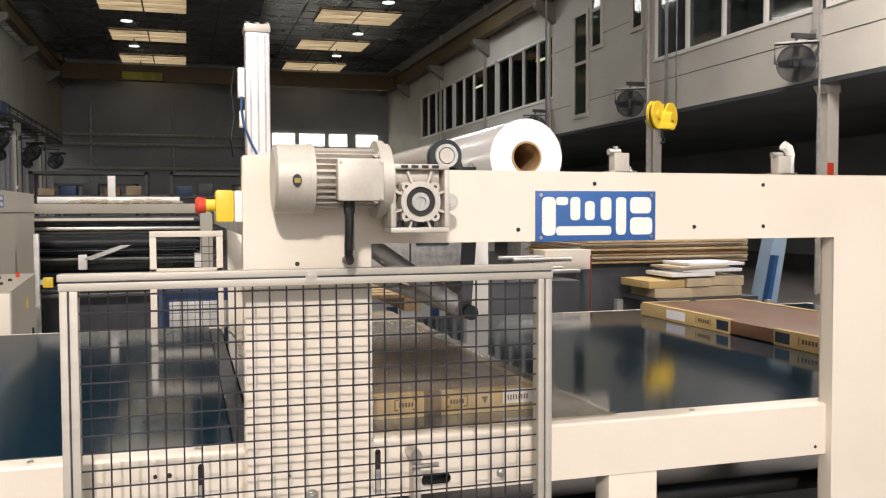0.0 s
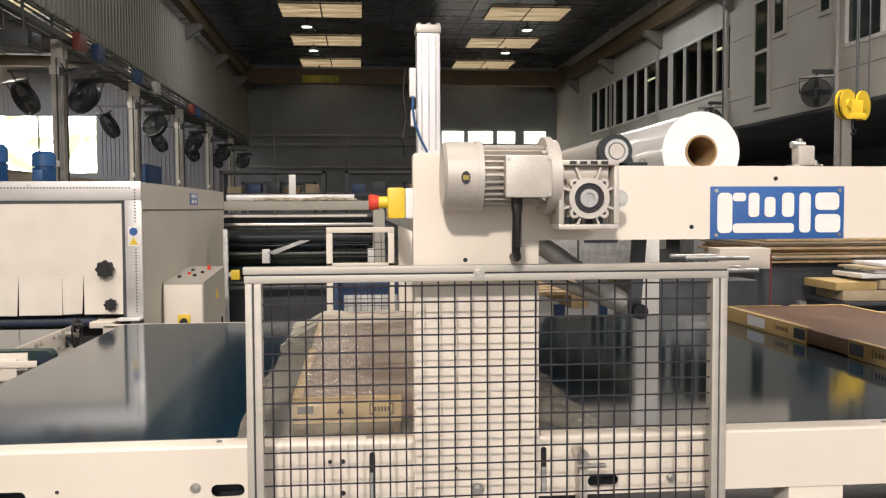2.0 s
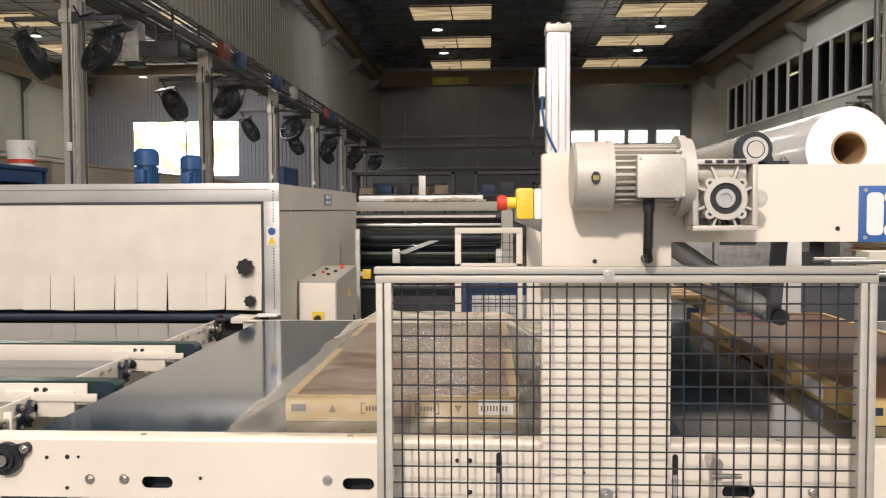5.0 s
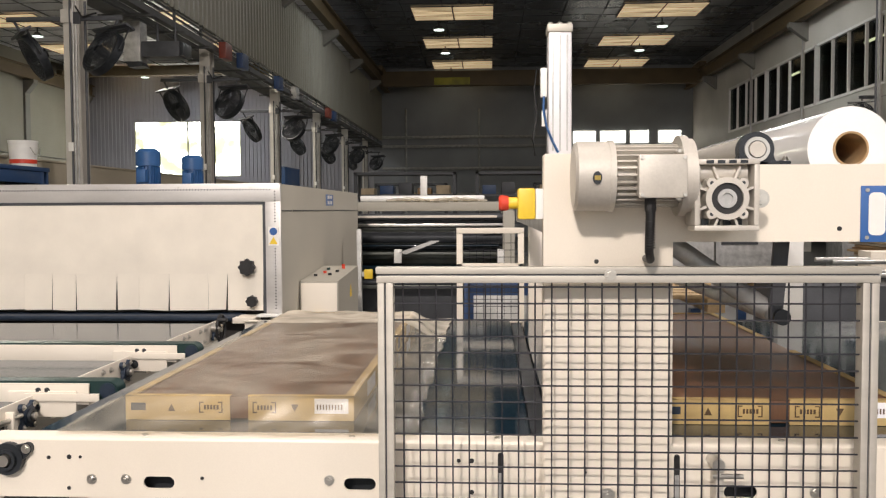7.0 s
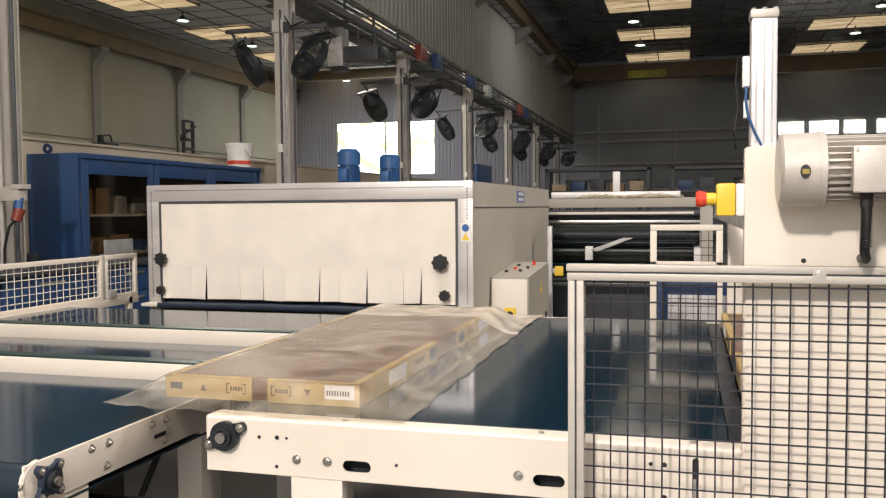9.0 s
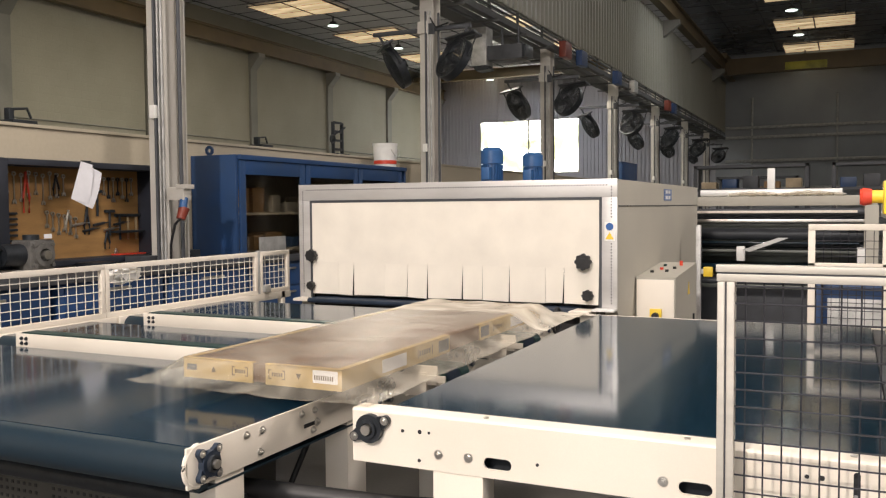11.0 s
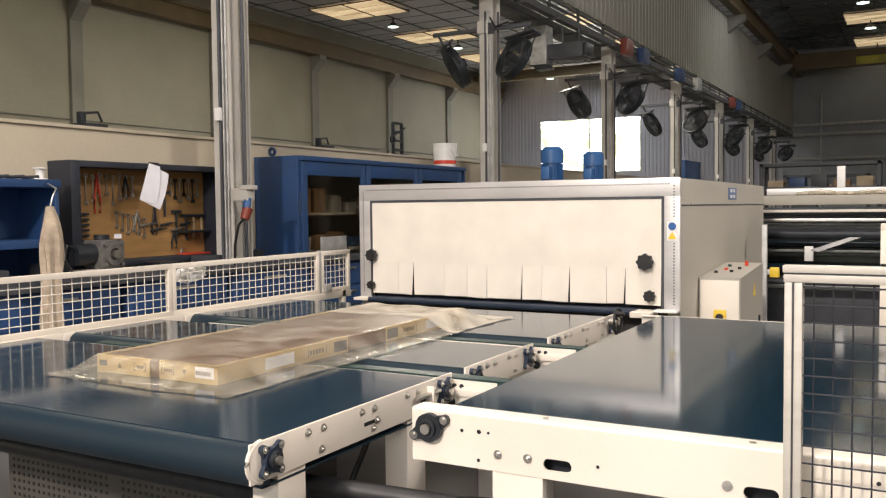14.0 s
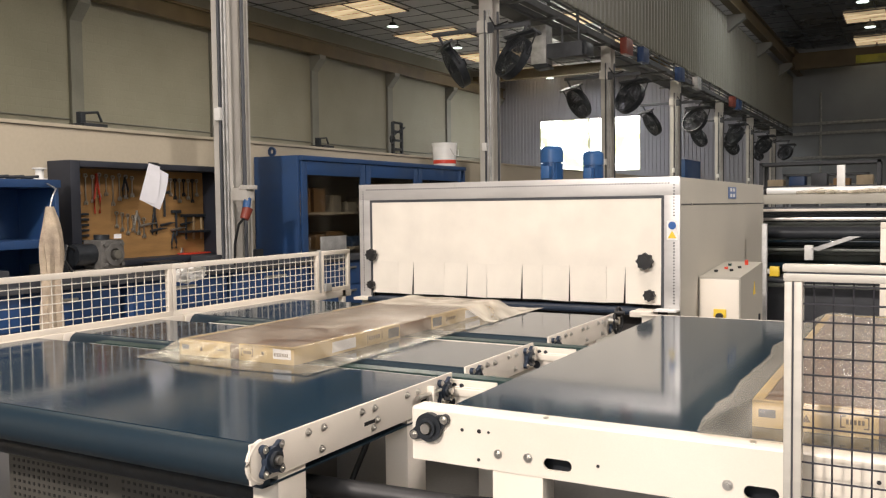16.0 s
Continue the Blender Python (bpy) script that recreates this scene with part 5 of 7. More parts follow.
def top_motor(x, y, r, h):
    w = thing("fan_motor", "blue electric fan motor standing on the tunnel roof", "motor", (x, y, OZ - 0.006), "blue motors on the tunnel")
    z = OZ - 0.006
    body = part("body", rod(B(), (x, y, z + 0.03), (x, y, z + h * 0.62), r * 0.82, 28), MOTORBLUE, w)
    for k in range(24):
        a = k * math.tau / 24
        m = Matrix.Translation((x + math.cos(a) * r * 0.86, y + math.sin(a) * r * 0.86, z + h * 0.33)) @ Matrix.Rotation(a, 4, "Z") @ Matrix.Diagonal((r * 0.24, 0.006, h * 0.5, 1))
        bm = B()
        bmesh.ops.create_cube(bm, size=1, matrix=m)
        part("fin", bm, MOTORBLUE, body)
    bm = rod(B(), (x, y, z + h * 0.6), (x, y, z + h * 0.92), r, 32)
    rod(bm, (x, y, z + h * 0.92), (x, y, z + h), r, 32, r * 0.7)
    part("fan_cover", bm, MOTORBLUE, w)
    part("base", rod(B(), (x, y, z), (x, y, z + 0.035), r * 1.05, 28), MOTORBLUE, w)
    part("terminal_box", box(B(), x - 0.03, x + 0.03, y - r - 0.05, y - r * 0.8, z + h * 0.2, z + h * 0.5, 0.004), MOTORBLUE, w)

    return w


true_size(top_motor(-2.49, 6.2, 0.088, 0.31))
true_size(top_motor(-2.16, 6.2, 0.077, 0.26))
_bm = tube(B(), [(-2.75, 6.1, OZ - 0.0), (-2.7, 6.1, OZ + 0.03), (-2.64, 6.1, OZ + 0.01), (-2.56, 6.1, OZ + 0.03)], 0.008, 8)
true_size(solo("cable_loop", _bm, RUBBER, "black cable lying on the tunnel roof", "cable"))
true_size(oven)

# control box beside the tunnel
cb = thing("control_box", "cream steel control box with push buttons on its sloping top", "control box", (-1.02, 5.4, FLOOR))
_bm = B()
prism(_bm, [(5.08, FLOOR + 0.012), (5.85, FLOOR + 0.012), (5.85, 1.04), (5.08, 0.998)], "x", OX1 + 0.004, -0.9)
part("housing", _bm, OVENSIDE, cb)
part("front_door", box(B(), OX1 + 0.012, -0.908, 5.074, 5.08, FLOOR + 0.08, 0.985, 0.002), CREAM, cb)
part("plinth", box(B(), OX1 + 0.02, -0.92, 5.1, 5.83, FLOOR, FLOOR + 0.013), DARKSTEEL, cb)
_sw = part("main_switch", box(B(), -1.045, -0.975, 5.06, 5.074, 0.735, 0.815, 0.003), YELLOW, cb, "yellow rotary main switch")
part("handle", rod(B(), (-1.01, 5.035, 0.775), (-1.01, 5.06, 0.775), 0.02, 18), RUBBER, _sw)
for _k, (_x, _y, _m) in enumerate(((-1.08, 5.3, RUBBER), (-1.05, 5.45, RED), (-1.0, 5.35, RUBBER), (-0.98, 5.5, RUBBER), (-1.06, 5.62, GREENBELT), (-0.97, 5.68, RED))):
    _z = 0.998 + (_y - 5.08) * 0.0545
    part("button", rod(B(), (_x, _y, _z), (_x, _y, _z + (0.014 if _k < 5 else 0.03)), 0.011, 14), _m, cb)
part("warning_triangle", prism(B(), [(5.5, 0.86), (5.58, 0.86), (5.54, 0.94)], "x", -0.9, -0.898), YELLOW, cb)
part("handle", box(B(), -0.905, -0.89, 5.7, 5.72, 0.6, 0.72, 0.002), BLACKSTEEL, cb)
true_size(cb)
_jb = thing("sensor_bracket", "small bracket with a yellow push button behind the tunnel", "switch", (-0.95, 7.5, 0))
part("stand", box(B(), -1.155, -1.115, 7.45, 7.5, 0, 1.25, 0.003), GALV, _jb)
part("button_box", box(B(), -1.09, -1.02, 7.44, 7.5, 0.82, 0.9, 0.004), YELLOW, _jb)
part("arm", box(B(), -1.115, -1.09, 7.46, 7.49, 0.84, 0.88, 0.002), GALV, _jb)

# ---- guard fence beside the cross conveyor ----
gf = thing("guard_fence", "low cream guard fence with white wire mesh", "fence", (-3.81, 3.3, 0))
GXF = -3.81
GZ_0, GZ_1 = 0.807, 1.109


def guard_panel(y0, y1, n):
    for z0, z1 in ((GZ_0, GZ_0 + 0.028), (GZ_1 - 0.03, GZ_1)):
        part("rail", box(B(), GXF - 0.014, GXF + 0.014, y0, y1, z0, z1, 0.002), CREAM, gf)
    for y in (y0, y1 - 0.028):
        part("stile", box(B(), GXF - 0.014, GXF + 0.014, y, y + 0.028, GZ_0 + 0.028, GZ_1 - 0.03, 0.002), CREAM, gf)
    for k in range(1, n):
        y = y0 + 0.014 + (y1 - y0 - 0.028) * k / n
        part("wire", rod(B(), (GXF, y, GZ_0 + 0.02), (GXF, y, GZ_1 - 0.02), 0.0026, 6), WHITEWIRE, gf)
    for k in range(1, 6):
        z = GZ_0 + 0.014 + (GZ_1 - GZ_0 - 0.03) * k / 6
        part("wire", rod(B(), (GXF + 0.004, y0 + 0.01, z), (GXF + 0.004, y1 - 0.01, z), 0.0026, 6), WHITEWIRE, gf)


guard_panel(1.318, 3.584, 38)
guard_panel(3.588, 4.977, 23)
guard_panel(5.01, 5.361, 6)
part("hinge_post", box(B(), GXF - 0.01, GXF + 0.012, 4.979, 5.007, GZ_0, GZ_1 + 0.008, 0.002), GALV, gf)
part("latch", box(B(), GXF + 0.012, GXF + 0.035, 5.03, 5.1, GZ_0 + 0.01, GZ_0 + 0.06, 0.003), GALV, gf)
for _y in (3.0, 4.3, 5.27):
    part("support", box(B(), GXF - 0.02, GXF + 0.02, _y - 0.02, _y + 0.02, 0.0, GZ_0, 0.002), CREAM, gf)
part("base_strip", box(B(), GXF - 0.02, GXF + 0.02, 1.318, 5.361, GZ_0 - 0.05, GZ_0 - 0.001, 0.002), CREAM, gf)

# ---- workshop corner behind the fence ----
PWX = -6.2
structure("wall_partition", box(B(), PWX - 0.22, PWX, -5.9, 30, 0, 2.11, 0.006), WALLLIGHT, "low pale partition wall with a flat top", "wall")
_bm = B()
box(_bm, PWX - 0.24, PWX + 0.02, -5.9, 30, 2.112, 2.14, 0.003)
structure("trim_partition_cap", _bm, WALLLIGHT, "pale capping of the partition", "trim")

tb = thing("tool_board", "dark framed plywood tool board hung with hand tools", "tool board", (PWX + 0.1, 5.6, 0.95))
TY0, TY1, TZ0, TZ1 = 4.62, 6.3, 0.95, 1.83
part("back_board", box(B(), PWX + 0.002, PWX + 0.03, TY0 + 0.03, TY1 - 0.03, TZ0 + 0.02, TZ1 - 0.02), PEGWOOD, tb)
BOARDFRAME = material("navy_board_frame", (0.022, 0.026, 0.038), 0.5, vary=0.1, scale=4, bump=0.05)
for _y in (TY0 - 0.06, TY1 - 0.05):
    part("frame_side", box(B(), PWX + 0.001, PWX + 0.28, _y, _y + 0.09, TZ0, TZ1, 0.003), BOARDFRAME, tb)
for _z in (TZ0, TZ1 - 0.05):
    part("frame_rail", box(B(), PWX + 0.001, PWX + 0.28, TY0 + 0.03, TY1 - 0.05, _z, _z + 0.05, 0.003), BOARDFRAME, tb)
_rng = random.Random(5)
TXB = PWX + 0.03


def spanner(y, z, ln, mat=STEEL):
    """A combination spanner hanging flat on the board."""
    bm = B()
    w = 0.011
    box(bm, TXB + 0.004, TXB + 0.012, y - w / 2, y + w / 2, z - ln + 0.02, z - 0.015, 0.002)
    ring(bm, (TXB + 0.003, y, z), (TXB + 0.015, y, z), 0.019, 0.01, 14)
    prism(bm, [(y - 0.018, z - ln), (y - 0.006, z - ln), (y - 0.006, z - ln + 0.014), (y + 0.006, z - ln + 0.014), (y + 0.006, z - ln), (y + 0.018, z - ln), (y + 0.02, z - ln + 0.02), (y + 0.008, z - ln + 0.036), (y - 0.008, z - ln + 0.036), (y - 0.02, z - ln + 0.02)], "x", TXB + 0.003, TXB + 0.013)
    solo("spanner", bm, mat, "steel spanner hung on the tool board", "spanner", "tools on the board")


for _k in range(9):
    spanner(4.82 + _k * 0.07, 1.73 - 0.01 * (_k % 3), 0.17 + 0.05 * ((_k * 7) % 4) / 2)
for _k in range(6):
    spanner(5.2 + _k * 0.06, 1.40 - 0.012 * _k, 0.13 + 0.02 * (_k % 3))
for _k in range(7):
    spanner(5.83 + _k * 0.055, 1.7, 0.15 + 0.03 * (_k % 3), BLACKSTEEL if _k % 2 else STEEL)


def pliers(y, z, ln, mat, tilt=0.0):
    bm = B()
    for s in (-1, 1):
        tube(bm, [(TXB + 0.012, y + s * 0.004 + tilt * 0.5, z), (TXB + 0.014, y - s * 0.012, z - ln * 0.3), (TXB + 0.014, y - s * 0.03, z - ln * 0.65), (TXB + 0.012, y - s * 0.024, z - ln)], 0.009, 8)
    rod(bm, (TXB + 0.002, y, z - ln * 0.22), (TXB + 0.02, y, z - ln * 0.22), 0.014, 12)
    solo("pliers", bm, mat, "hand pliers hung on the tool board", "pliers", "tools on the board")


pliers(5.0, 1.74, 0.34, RED)
pliers(5.42, 1.42, 0.2, STEEL)
pliers(5.3, 1.72, 0.18, BLACKSTEEL)
pliers(5.62, 1.42, 0.22, BLACKSTEEL)
pliers(5.85, 1.22, 0.16, BLACKSTEEL)
pliers(5.95, 1.06, 0.14, STEEL)


def hammer(y, z, ln):
    w = thing("hammer", "hammer with a dark head hung on the tool board", "hammer", (TXB, y, z - ln), "tools on the board")
    part("head", box(B(), TXB + 0.004, TXB + 0.034, y - 0.055, y + 0.055, z - 0.028, z, 0.004), BLACKSTEEL, w)
    part("handle", rod(B(), (TXB + 0.018, y, z - ln), (TXB + 0.018, y, z - 0.02), 0.011, 10), WOOD if y > 6.05 else BLACKSTEEL, w)


for _y, _z in ((5.62, 1.62), (5.74, 1.6), (5.88, 1.42), (6.0, 1.38), (6.1, 1.38), (6.2, 1.38)):
    hammer(_y, _z, 0.24)
for _k in range(6):
    _bm = box(B(), TXB + 0.005, TXB + 0.03, 4.72, 4.9, 1.16 + _k * 0.045, 1.18 + _k * 0.045, 0.003)
    solo("feeler_tray", _bm, BLACKSTEEL, "thin black tool tray on the board", "tray", "trays on the board")
for _k in range(5):
    _y = 5.45 + _k * 0.12
    _bm = rod(B(), (TXB + 0.02, _y, 1.28 - 0.05 * (_k % 2)), (TXB + 0.02, _y + 0.12, 1.3 - 0.05 * (_k % 2)), 0.012, 10)
    rod(_bm, (TXB + 0.02, _y + 0.1, 1.3 - 0.05 * (_k % 2)), (TXB + 0.02, _y + 0.19, 1.305 - 0.05 * (_k % 2)), 0.005, 8)
    solo("screwdriver", _bm, BLACKSTEEL if _k % 3 else STEEL, "screwdriver lying in clips on the board", "screwdriver", "tools on the board")
_bm = box(B(), TXB + 0.004, TXB + 0.11, 5.9, 6.22, 1.205, 1.225, 0.002)
solo("tool_rail", _bm, BLACKSTEEL, "narrow black steel tool rail", "shelf")
_bm = box(B(), TXB + 0.004, TXB + 0.12, 5.9, 6.22, 0.998, 1.012, 0.002)
solo("tool_rail", _bm, RED, "narrow red steel tool rail", "shelf")

# paper sheets hanging in front of the board
_pp = thing("paper_sheets", "two white paper sheets clipped to the board frame", "paper", (-5.9, 5.7, 1.45))


def sheet(tilt, lift, width):
    bm = B()
    c = Vector((-5.89 + lift, 5.33, 1.83))
    u = Vector((0, math.cos(radians(tilt)), -math.sin(radians(tilt))))
    v = Vector((0.05, -math.sin(radians(tilt)), -math.cos(radians(tilt))))
    n = Vector((1, 0, 0))
    rows = []
    for i in range(5):
        bend = 0.02 * math.sin(i / 4 * math.pi)
        rows.append([[bm.verts.new(c + u * (width * j / 4) + v * (0.34 * i / 4) + n * (bend * j / 4 + d)) for j in range(5)] for d in (0, 0.0015)])
    for side in (0, 1):
        for i in range(4):
            for j in range(4):
                bm.faces.new((rows[i][side][j], rows[i][side][j + 1], rows[i + 1][side][j + 1], rows[i + 1][side][j]))
    return bm


part("sheet", sheet(22, 0.0, 0.24), PAPER, _pp)
part("sheet", sheet(12, 0.006, 0.12), PAPER, _pp)
part("clip", box(B(), -5.92, -5.895, 5.35, 5.45, 1.79, 1.84, 0.003), BLACKSTEEL, _pp)

# silver gearbox casting on the bench and the bench itself
wb = thing("workbench", "blue steel workbench cluttered with parts", "workbench", (-5.8, 5.5, 0))
part("worktop", box(B(), PWX + 0.002, -5.35, 2.2, 8.2, 0.86, 0.91, 0.004), DARKSTEEL, wb)
for _k in range(5):
    _y = 2.3 + _k * 1.18
    part("drawer_unit", box(B(), PWX + 0.03, -5.42, _y, _y + 1.1, 0.05, 0.858, 0.006), CABBLUE, wb)
    for _j in range(3):
        part("drawer", box(B(), -5.42, -5.405, _y + 0.05, _y + 1.05, 0.1 + _j * 0.25, 0.33 + _j * 0.25, 0.003), CABBLUE, wb)
        part("handle", box(B(), -5.405, -5.38, _y + 0.4, _y + 0.7, 0.27 + _j * 0.25, 0.29 + _j * 0.25, 0.003), STEEL, wb)
part("plinth", box(B(), PWX + 0.05, -5.45, 2.3, 8.1, 0, 0.05), DARKSTEEL, wb)
gc = thing("gear_casting", "grey gear motor casting standing on the bench", "gear motor", (-5.75, 4.75, 0.91))
CASTDARK = material("oily_grey_casting", (0.16, 0.155, 0.145), 0.45, metal=0.2, vary=0.15, scale=14, bump=0.12)
_bm = box(B(), -5.85, -5.64, 4.6, 4.83, 0.96, 1.19, 0.016)
ring(_bm, (-5.64, 4.715, 1.075), (-5.61, 4.715, 1.075), 0.088, 0.05, 28)
for _dy, _dz in ((-0.08, -0.08), (0.08, -0.08), (-0.08, 0.08), (0.08, 0.08)):
    rod(_bm, (-5.65, 4.715 + _dy, 1.075 + _dz), (-5.615, 4.715 + _dy, 1.075 + _dz), 0.016, 10)
part("housing", _bm, CASTDARK, gc)
_bm = rod(B(), (-5.75, 4.42, 1.08), (-5.75, 4.6, 1.08), 0.085, 24)
rod(_bm, (-5.75, 4.7, 1.19), (-5.75, 4.7, 1.23), 0.06, 20)
part("motor", _bm, BLACKSTEEL, gc)
part("shaft", rod(B(), (-5.64, 4.715, 1.075), (-5.58, 4.715, 1.075), 0.035, 18), STEEL, gc)
part("foot", box(B(), -5.88, -5.6, 4.5, 4.86, 0.911, 0.96, 0.006), CAST, gc)
part("tag", box(B(), -5.63, -5.625, 4.72, 4.79, 1.2, 1.235), PAPER, gc)
part("cable", tube(B(), [(-5.72, 4.42, 1.12), (-5.7, 4.34, 1.16), (-5.68, 4.3, 1.05), (-5.66, 4.36, 0.95)], 0.01, 8), RUBBER, gc)
for _k in range(10):
    _y = 2.5 + _k * 0.55
    _h = 0.04 + 0.025 * ((_k * 5) % 4)
    _bm = box(B(), -5.9, -5.7, _y, _y + 0.2 + 0.03 * (_k % 3), 0.911, 0.911 + _h, 0.008)
    if abs(_y - 4.6) > 0.35:
        solo("parts_box", _bm, (DARKSTEEL, BLACKSTEEL)[_k % 2], "small open parts box on the bench", "box", "boxes on the bench")
_bm = box(B(), -5.55, -5.53, 7.3, 7.75, 0.911, 1.12, 0.004)
solo("steel_sheet", _bm, GALV, "offcut of grey steel sheet leaning on the bench", "steel sheet")
# crumpled white rag on the guard fence
_bm = B()
bmesh.ops.create_icosphere(_bm, subdivisions=3, radius=1)
for _v in _bm.verts:
    _n = noise.noise(_v.co * 2.3) * 0.5 + noise.noise(_v.co * 5) * 0.25
    _v.co = Vector((-3.87 + _v.co.x * 0.05 * (1 + _n), 3.8 + _v.co.y * 0.11 * (1 + _n), 1.035 + _v.co.z * 0.055 * (1 + _n)))
solo("rag", _bm, WHITE, "crumpled white rag stuck on the guard fence", "rag")

# blue shelf rack
sr = thing("shelf_rack", "blue steel shelf rack with tools on top", "shelf", (-5.9, 4.2, 0))
for _z in (0.3, 1.15, 1.6):
    part("shelf", box(B(), PWX + 0.01, -5.72, 3.0, 4.32, _z, _z + 0.06, 0.003), CABBLUE, sr)
for _y in (3.0, 4.285):
    part("upright", box(B(), PWX + 0.005, -5.75, _y, _y + 0.035, 0.91, 1.6, 0.002), CABBLUE, sr)
part("back", box(B(), PWX + 0.002, PWX + 0.01, 3.0, 4.32, 0.91, 1.6), CABBLUE, sr)
for _k in range(5):
    _bm = rod(B(), (-5.85, 3.6 + _k * 0.12, 1.675), (-5.78, 3.7 + _k * 0.12, 1.68), 0.013, 10)
    solo("loose_tool", _bm, BLACKSTEEL, "small dark tool lying on the shelf rack", "tool", "tools on the rack")
_bm = rod(B(), (-5.8, 4.2, 1.661), (-5.8, 4.2, 1.67), 0.055, 20)
rod(_bm, (-5.8, 4.2, 1.67), (-5.8, 4.2, 1.74), 0.03, 20)
rod(_bm, (-5.8, 4.2, 1.74), (-5.8, 4.2, 1.75), 0.05, 20)
solo("wire_spool", _bm, WHITE, "small white wire spool on the rack", "spool")

# hanging work overall
ov = thing("work_overall", "stained pale work overall hanging from a hook", "overall", (-5.25, 3.87, 0.4))
_bm = B()
_N, _M = 22, 28
_loops = []
for _i in range(_M + 1):
    _s = _i / _M
    _z = 1.455 - _s * 1.05
    _w = 0.03 + 0.045 * min(1, _s * 4) - 0.012 * _s + 0.01 * math.sin(_s * 9)
    _d = 0.02 + 0.03 * min(1, _s * 5)
    _cy = 3.87 + 0.012 * math.sin(_s * 6)
    _loop = []
    for _k in range(_N):
        _a = _k * math.tau / _N
        _f = 1 + 0.3 * math.sin(_a * 5 + _s * 5) * min(1, _s * 3) + 0.15 * noise.noise(Vector((math.cos(_a) * 2, math.sin(_a) * 2, _s * 6)))
        _loop.append(_bm.verts.new((-5.25 + _d * math.sin(_a) * _f, _cy + _w * math.cos(_a) * _f, _z)))
    _loops.append(_loop)
for _p, _o in zip(_loops, _loops[1:]):
    for _k in range(_N):
        _bm.faces.new((_p[_k], _p[(_k + 1) % _N], _o[(_k + 1) % _N], _o[_k]))
_bm.faces.new(_loops[0][::-1])
_bm.faces.new(_loops[-1])
part("cloth", _bm, CLOTH, ov)
part("hook", tube(B(), [(-5.25, 3.87, 1.44), (-5.26, 3.9, 1.52), (-5.3, 3.96, 1.58), (-5.72, 4.2, 1.63)], 0.006, 8), STEEL, ov)

# tall blue cabinet with dark glazed doors
bc = thing("tool_cabinet", "tall blue steel cabinet with dark glazed doors", "cabinet", (-5.9, 8.9, 0))
BY0, BY1, BZ = 7.03, 10.75, 1.97
part("side_panel", box(B(), PWX + 0.004, -5.62, BY0, BY0 + 0.04, 0.05, BZ, 0.004), CABBLUE, bc)
part("side_panel", box(B(), PWX + 0.004, -5.62, BY1 - 0.04, BY1, 0.05, BZ, 0.004), CABBLUE, bc)
part("top_panel", box(B(), PWX + 0.004, -5.58, BY0 + 0.04, BY1 - 0.04, BZ - 0.05, BZ, 0.004), CABBLUE, bc)
part("bottom_panel", box(B(), PWX + 0.004, -5.62, BY0 + 0.04, BY1 - 0.04, 0.05, 0.12), CABBLUE, bc)
part("back_panel", box(B(), PWX + 0.004, PWX + 0.02, BY0 + 0.04, BY1 - 0.04, 0.12, BZ - 0.05), OVENSIDE, bc)
part("plinth", box(B(), PWX + 0.03, -5.66, BY0 + 0.03, BY1 - 0.03, 0, 0.05), DARKSTEEL, bc)
for _k in range(3):
    _y0 = BY0 + 0.05 + _k * 1.18
    _y1 = _y0 + 1.16
    _bm = box(B(), -5.625, -5.6, _y0, _y0 + 0.09, 0.13, BZ - 0.055, 0.002)
    box(_bm, -5.625, -5.6, _y1 - 0.09, _y1, 0.13, BZ - 0.055, 0.002)
    box(_bm, -5.625, -5.6, _y0 + 0.09, _y1 - 0.09, BZ - 0.2, BZ - 0.055, 0.002)
    box(_bm, -5.625, -5.6, _y0 + 0.09, _y1 - 0.09, 0.13, 0.3, 0.002)
    _d = part("door", _bm, CABBLUE, bc)
    _pn = part("pane", box(B(), -5.616, -5.612, _y0 + 0.09, _y1 - 0.09, 0.3, BZ - 0.2), CABGLASS, _d)
    _pn.visible_shadow = False
    part("handle", box(B(), -5.6, -5.58, _y1 - 0.06, _y1 - 0.04, 0.9, 1.1, 0.003), STEEL, _d)
for _z in (0.55, 0.95, 1.35):
    part("inner_shelf", box(B(), PWX + 0.021, -5.7, BY0 + 0.041, BY1 - 0.041, _z, _z + 0.025), POST, bc)
part("lifting_eye", ring(B(), (-5.98, BY0 + 0.03, BZ + 0.05), (-5.98, BY0 + 0.05, BZ + 0.05), 0.05, 0.022, 18), CABBLUE, bc)
_rng = random.Random(11)
for _z in (0.576, 0.976, 1.376):
    _y = BY0 + 0.1
    while _y < BY1 - 0.5:
        _wd, _ht = _rng.uniform(0.12, 0.34), _rng.uniform(0.1, 0.3)
        _bm = box(B(), PWX + 0.12, -5.76 - _rng.uniform(0, 0.1), _y, _y + _wd, _z, _z + _ht, 0.006)
        solo("cabinet_box", _bm, _rng.choice((CARDDARK, POST, DARKSTEEL, CABBLUE, GALV)), "small box stored on a cabinet shelf", "box", "boxes in the cabinet")
        _y += _wd + _rng.uniform(0.05, 0.3)
bk = thing("bucket", "white plastic bucket with a red label", "bucket", (-5.85, 10.58, BZ))
_bm = ring(B(), (-5.85, 10.58, BZ + 0.002), (-5.85, 10.58, BZ + 0.31), 0.15, 0.143, 32)
for _v in _bm.verts:
    _f = 1 + 0.14 * (_v.co.z - BZ) / 0.31
    _v.co.x, _v.co.y = -5.85 + (_v.co.x + 5.85) * _f, 10.58 + (_v.co.y - 10.58) * _f
rod(_bm, (-5.85, 10.58, BZ + 0.001), (-5.85, 10.58, BZ + 0.01), 0.15, 32)
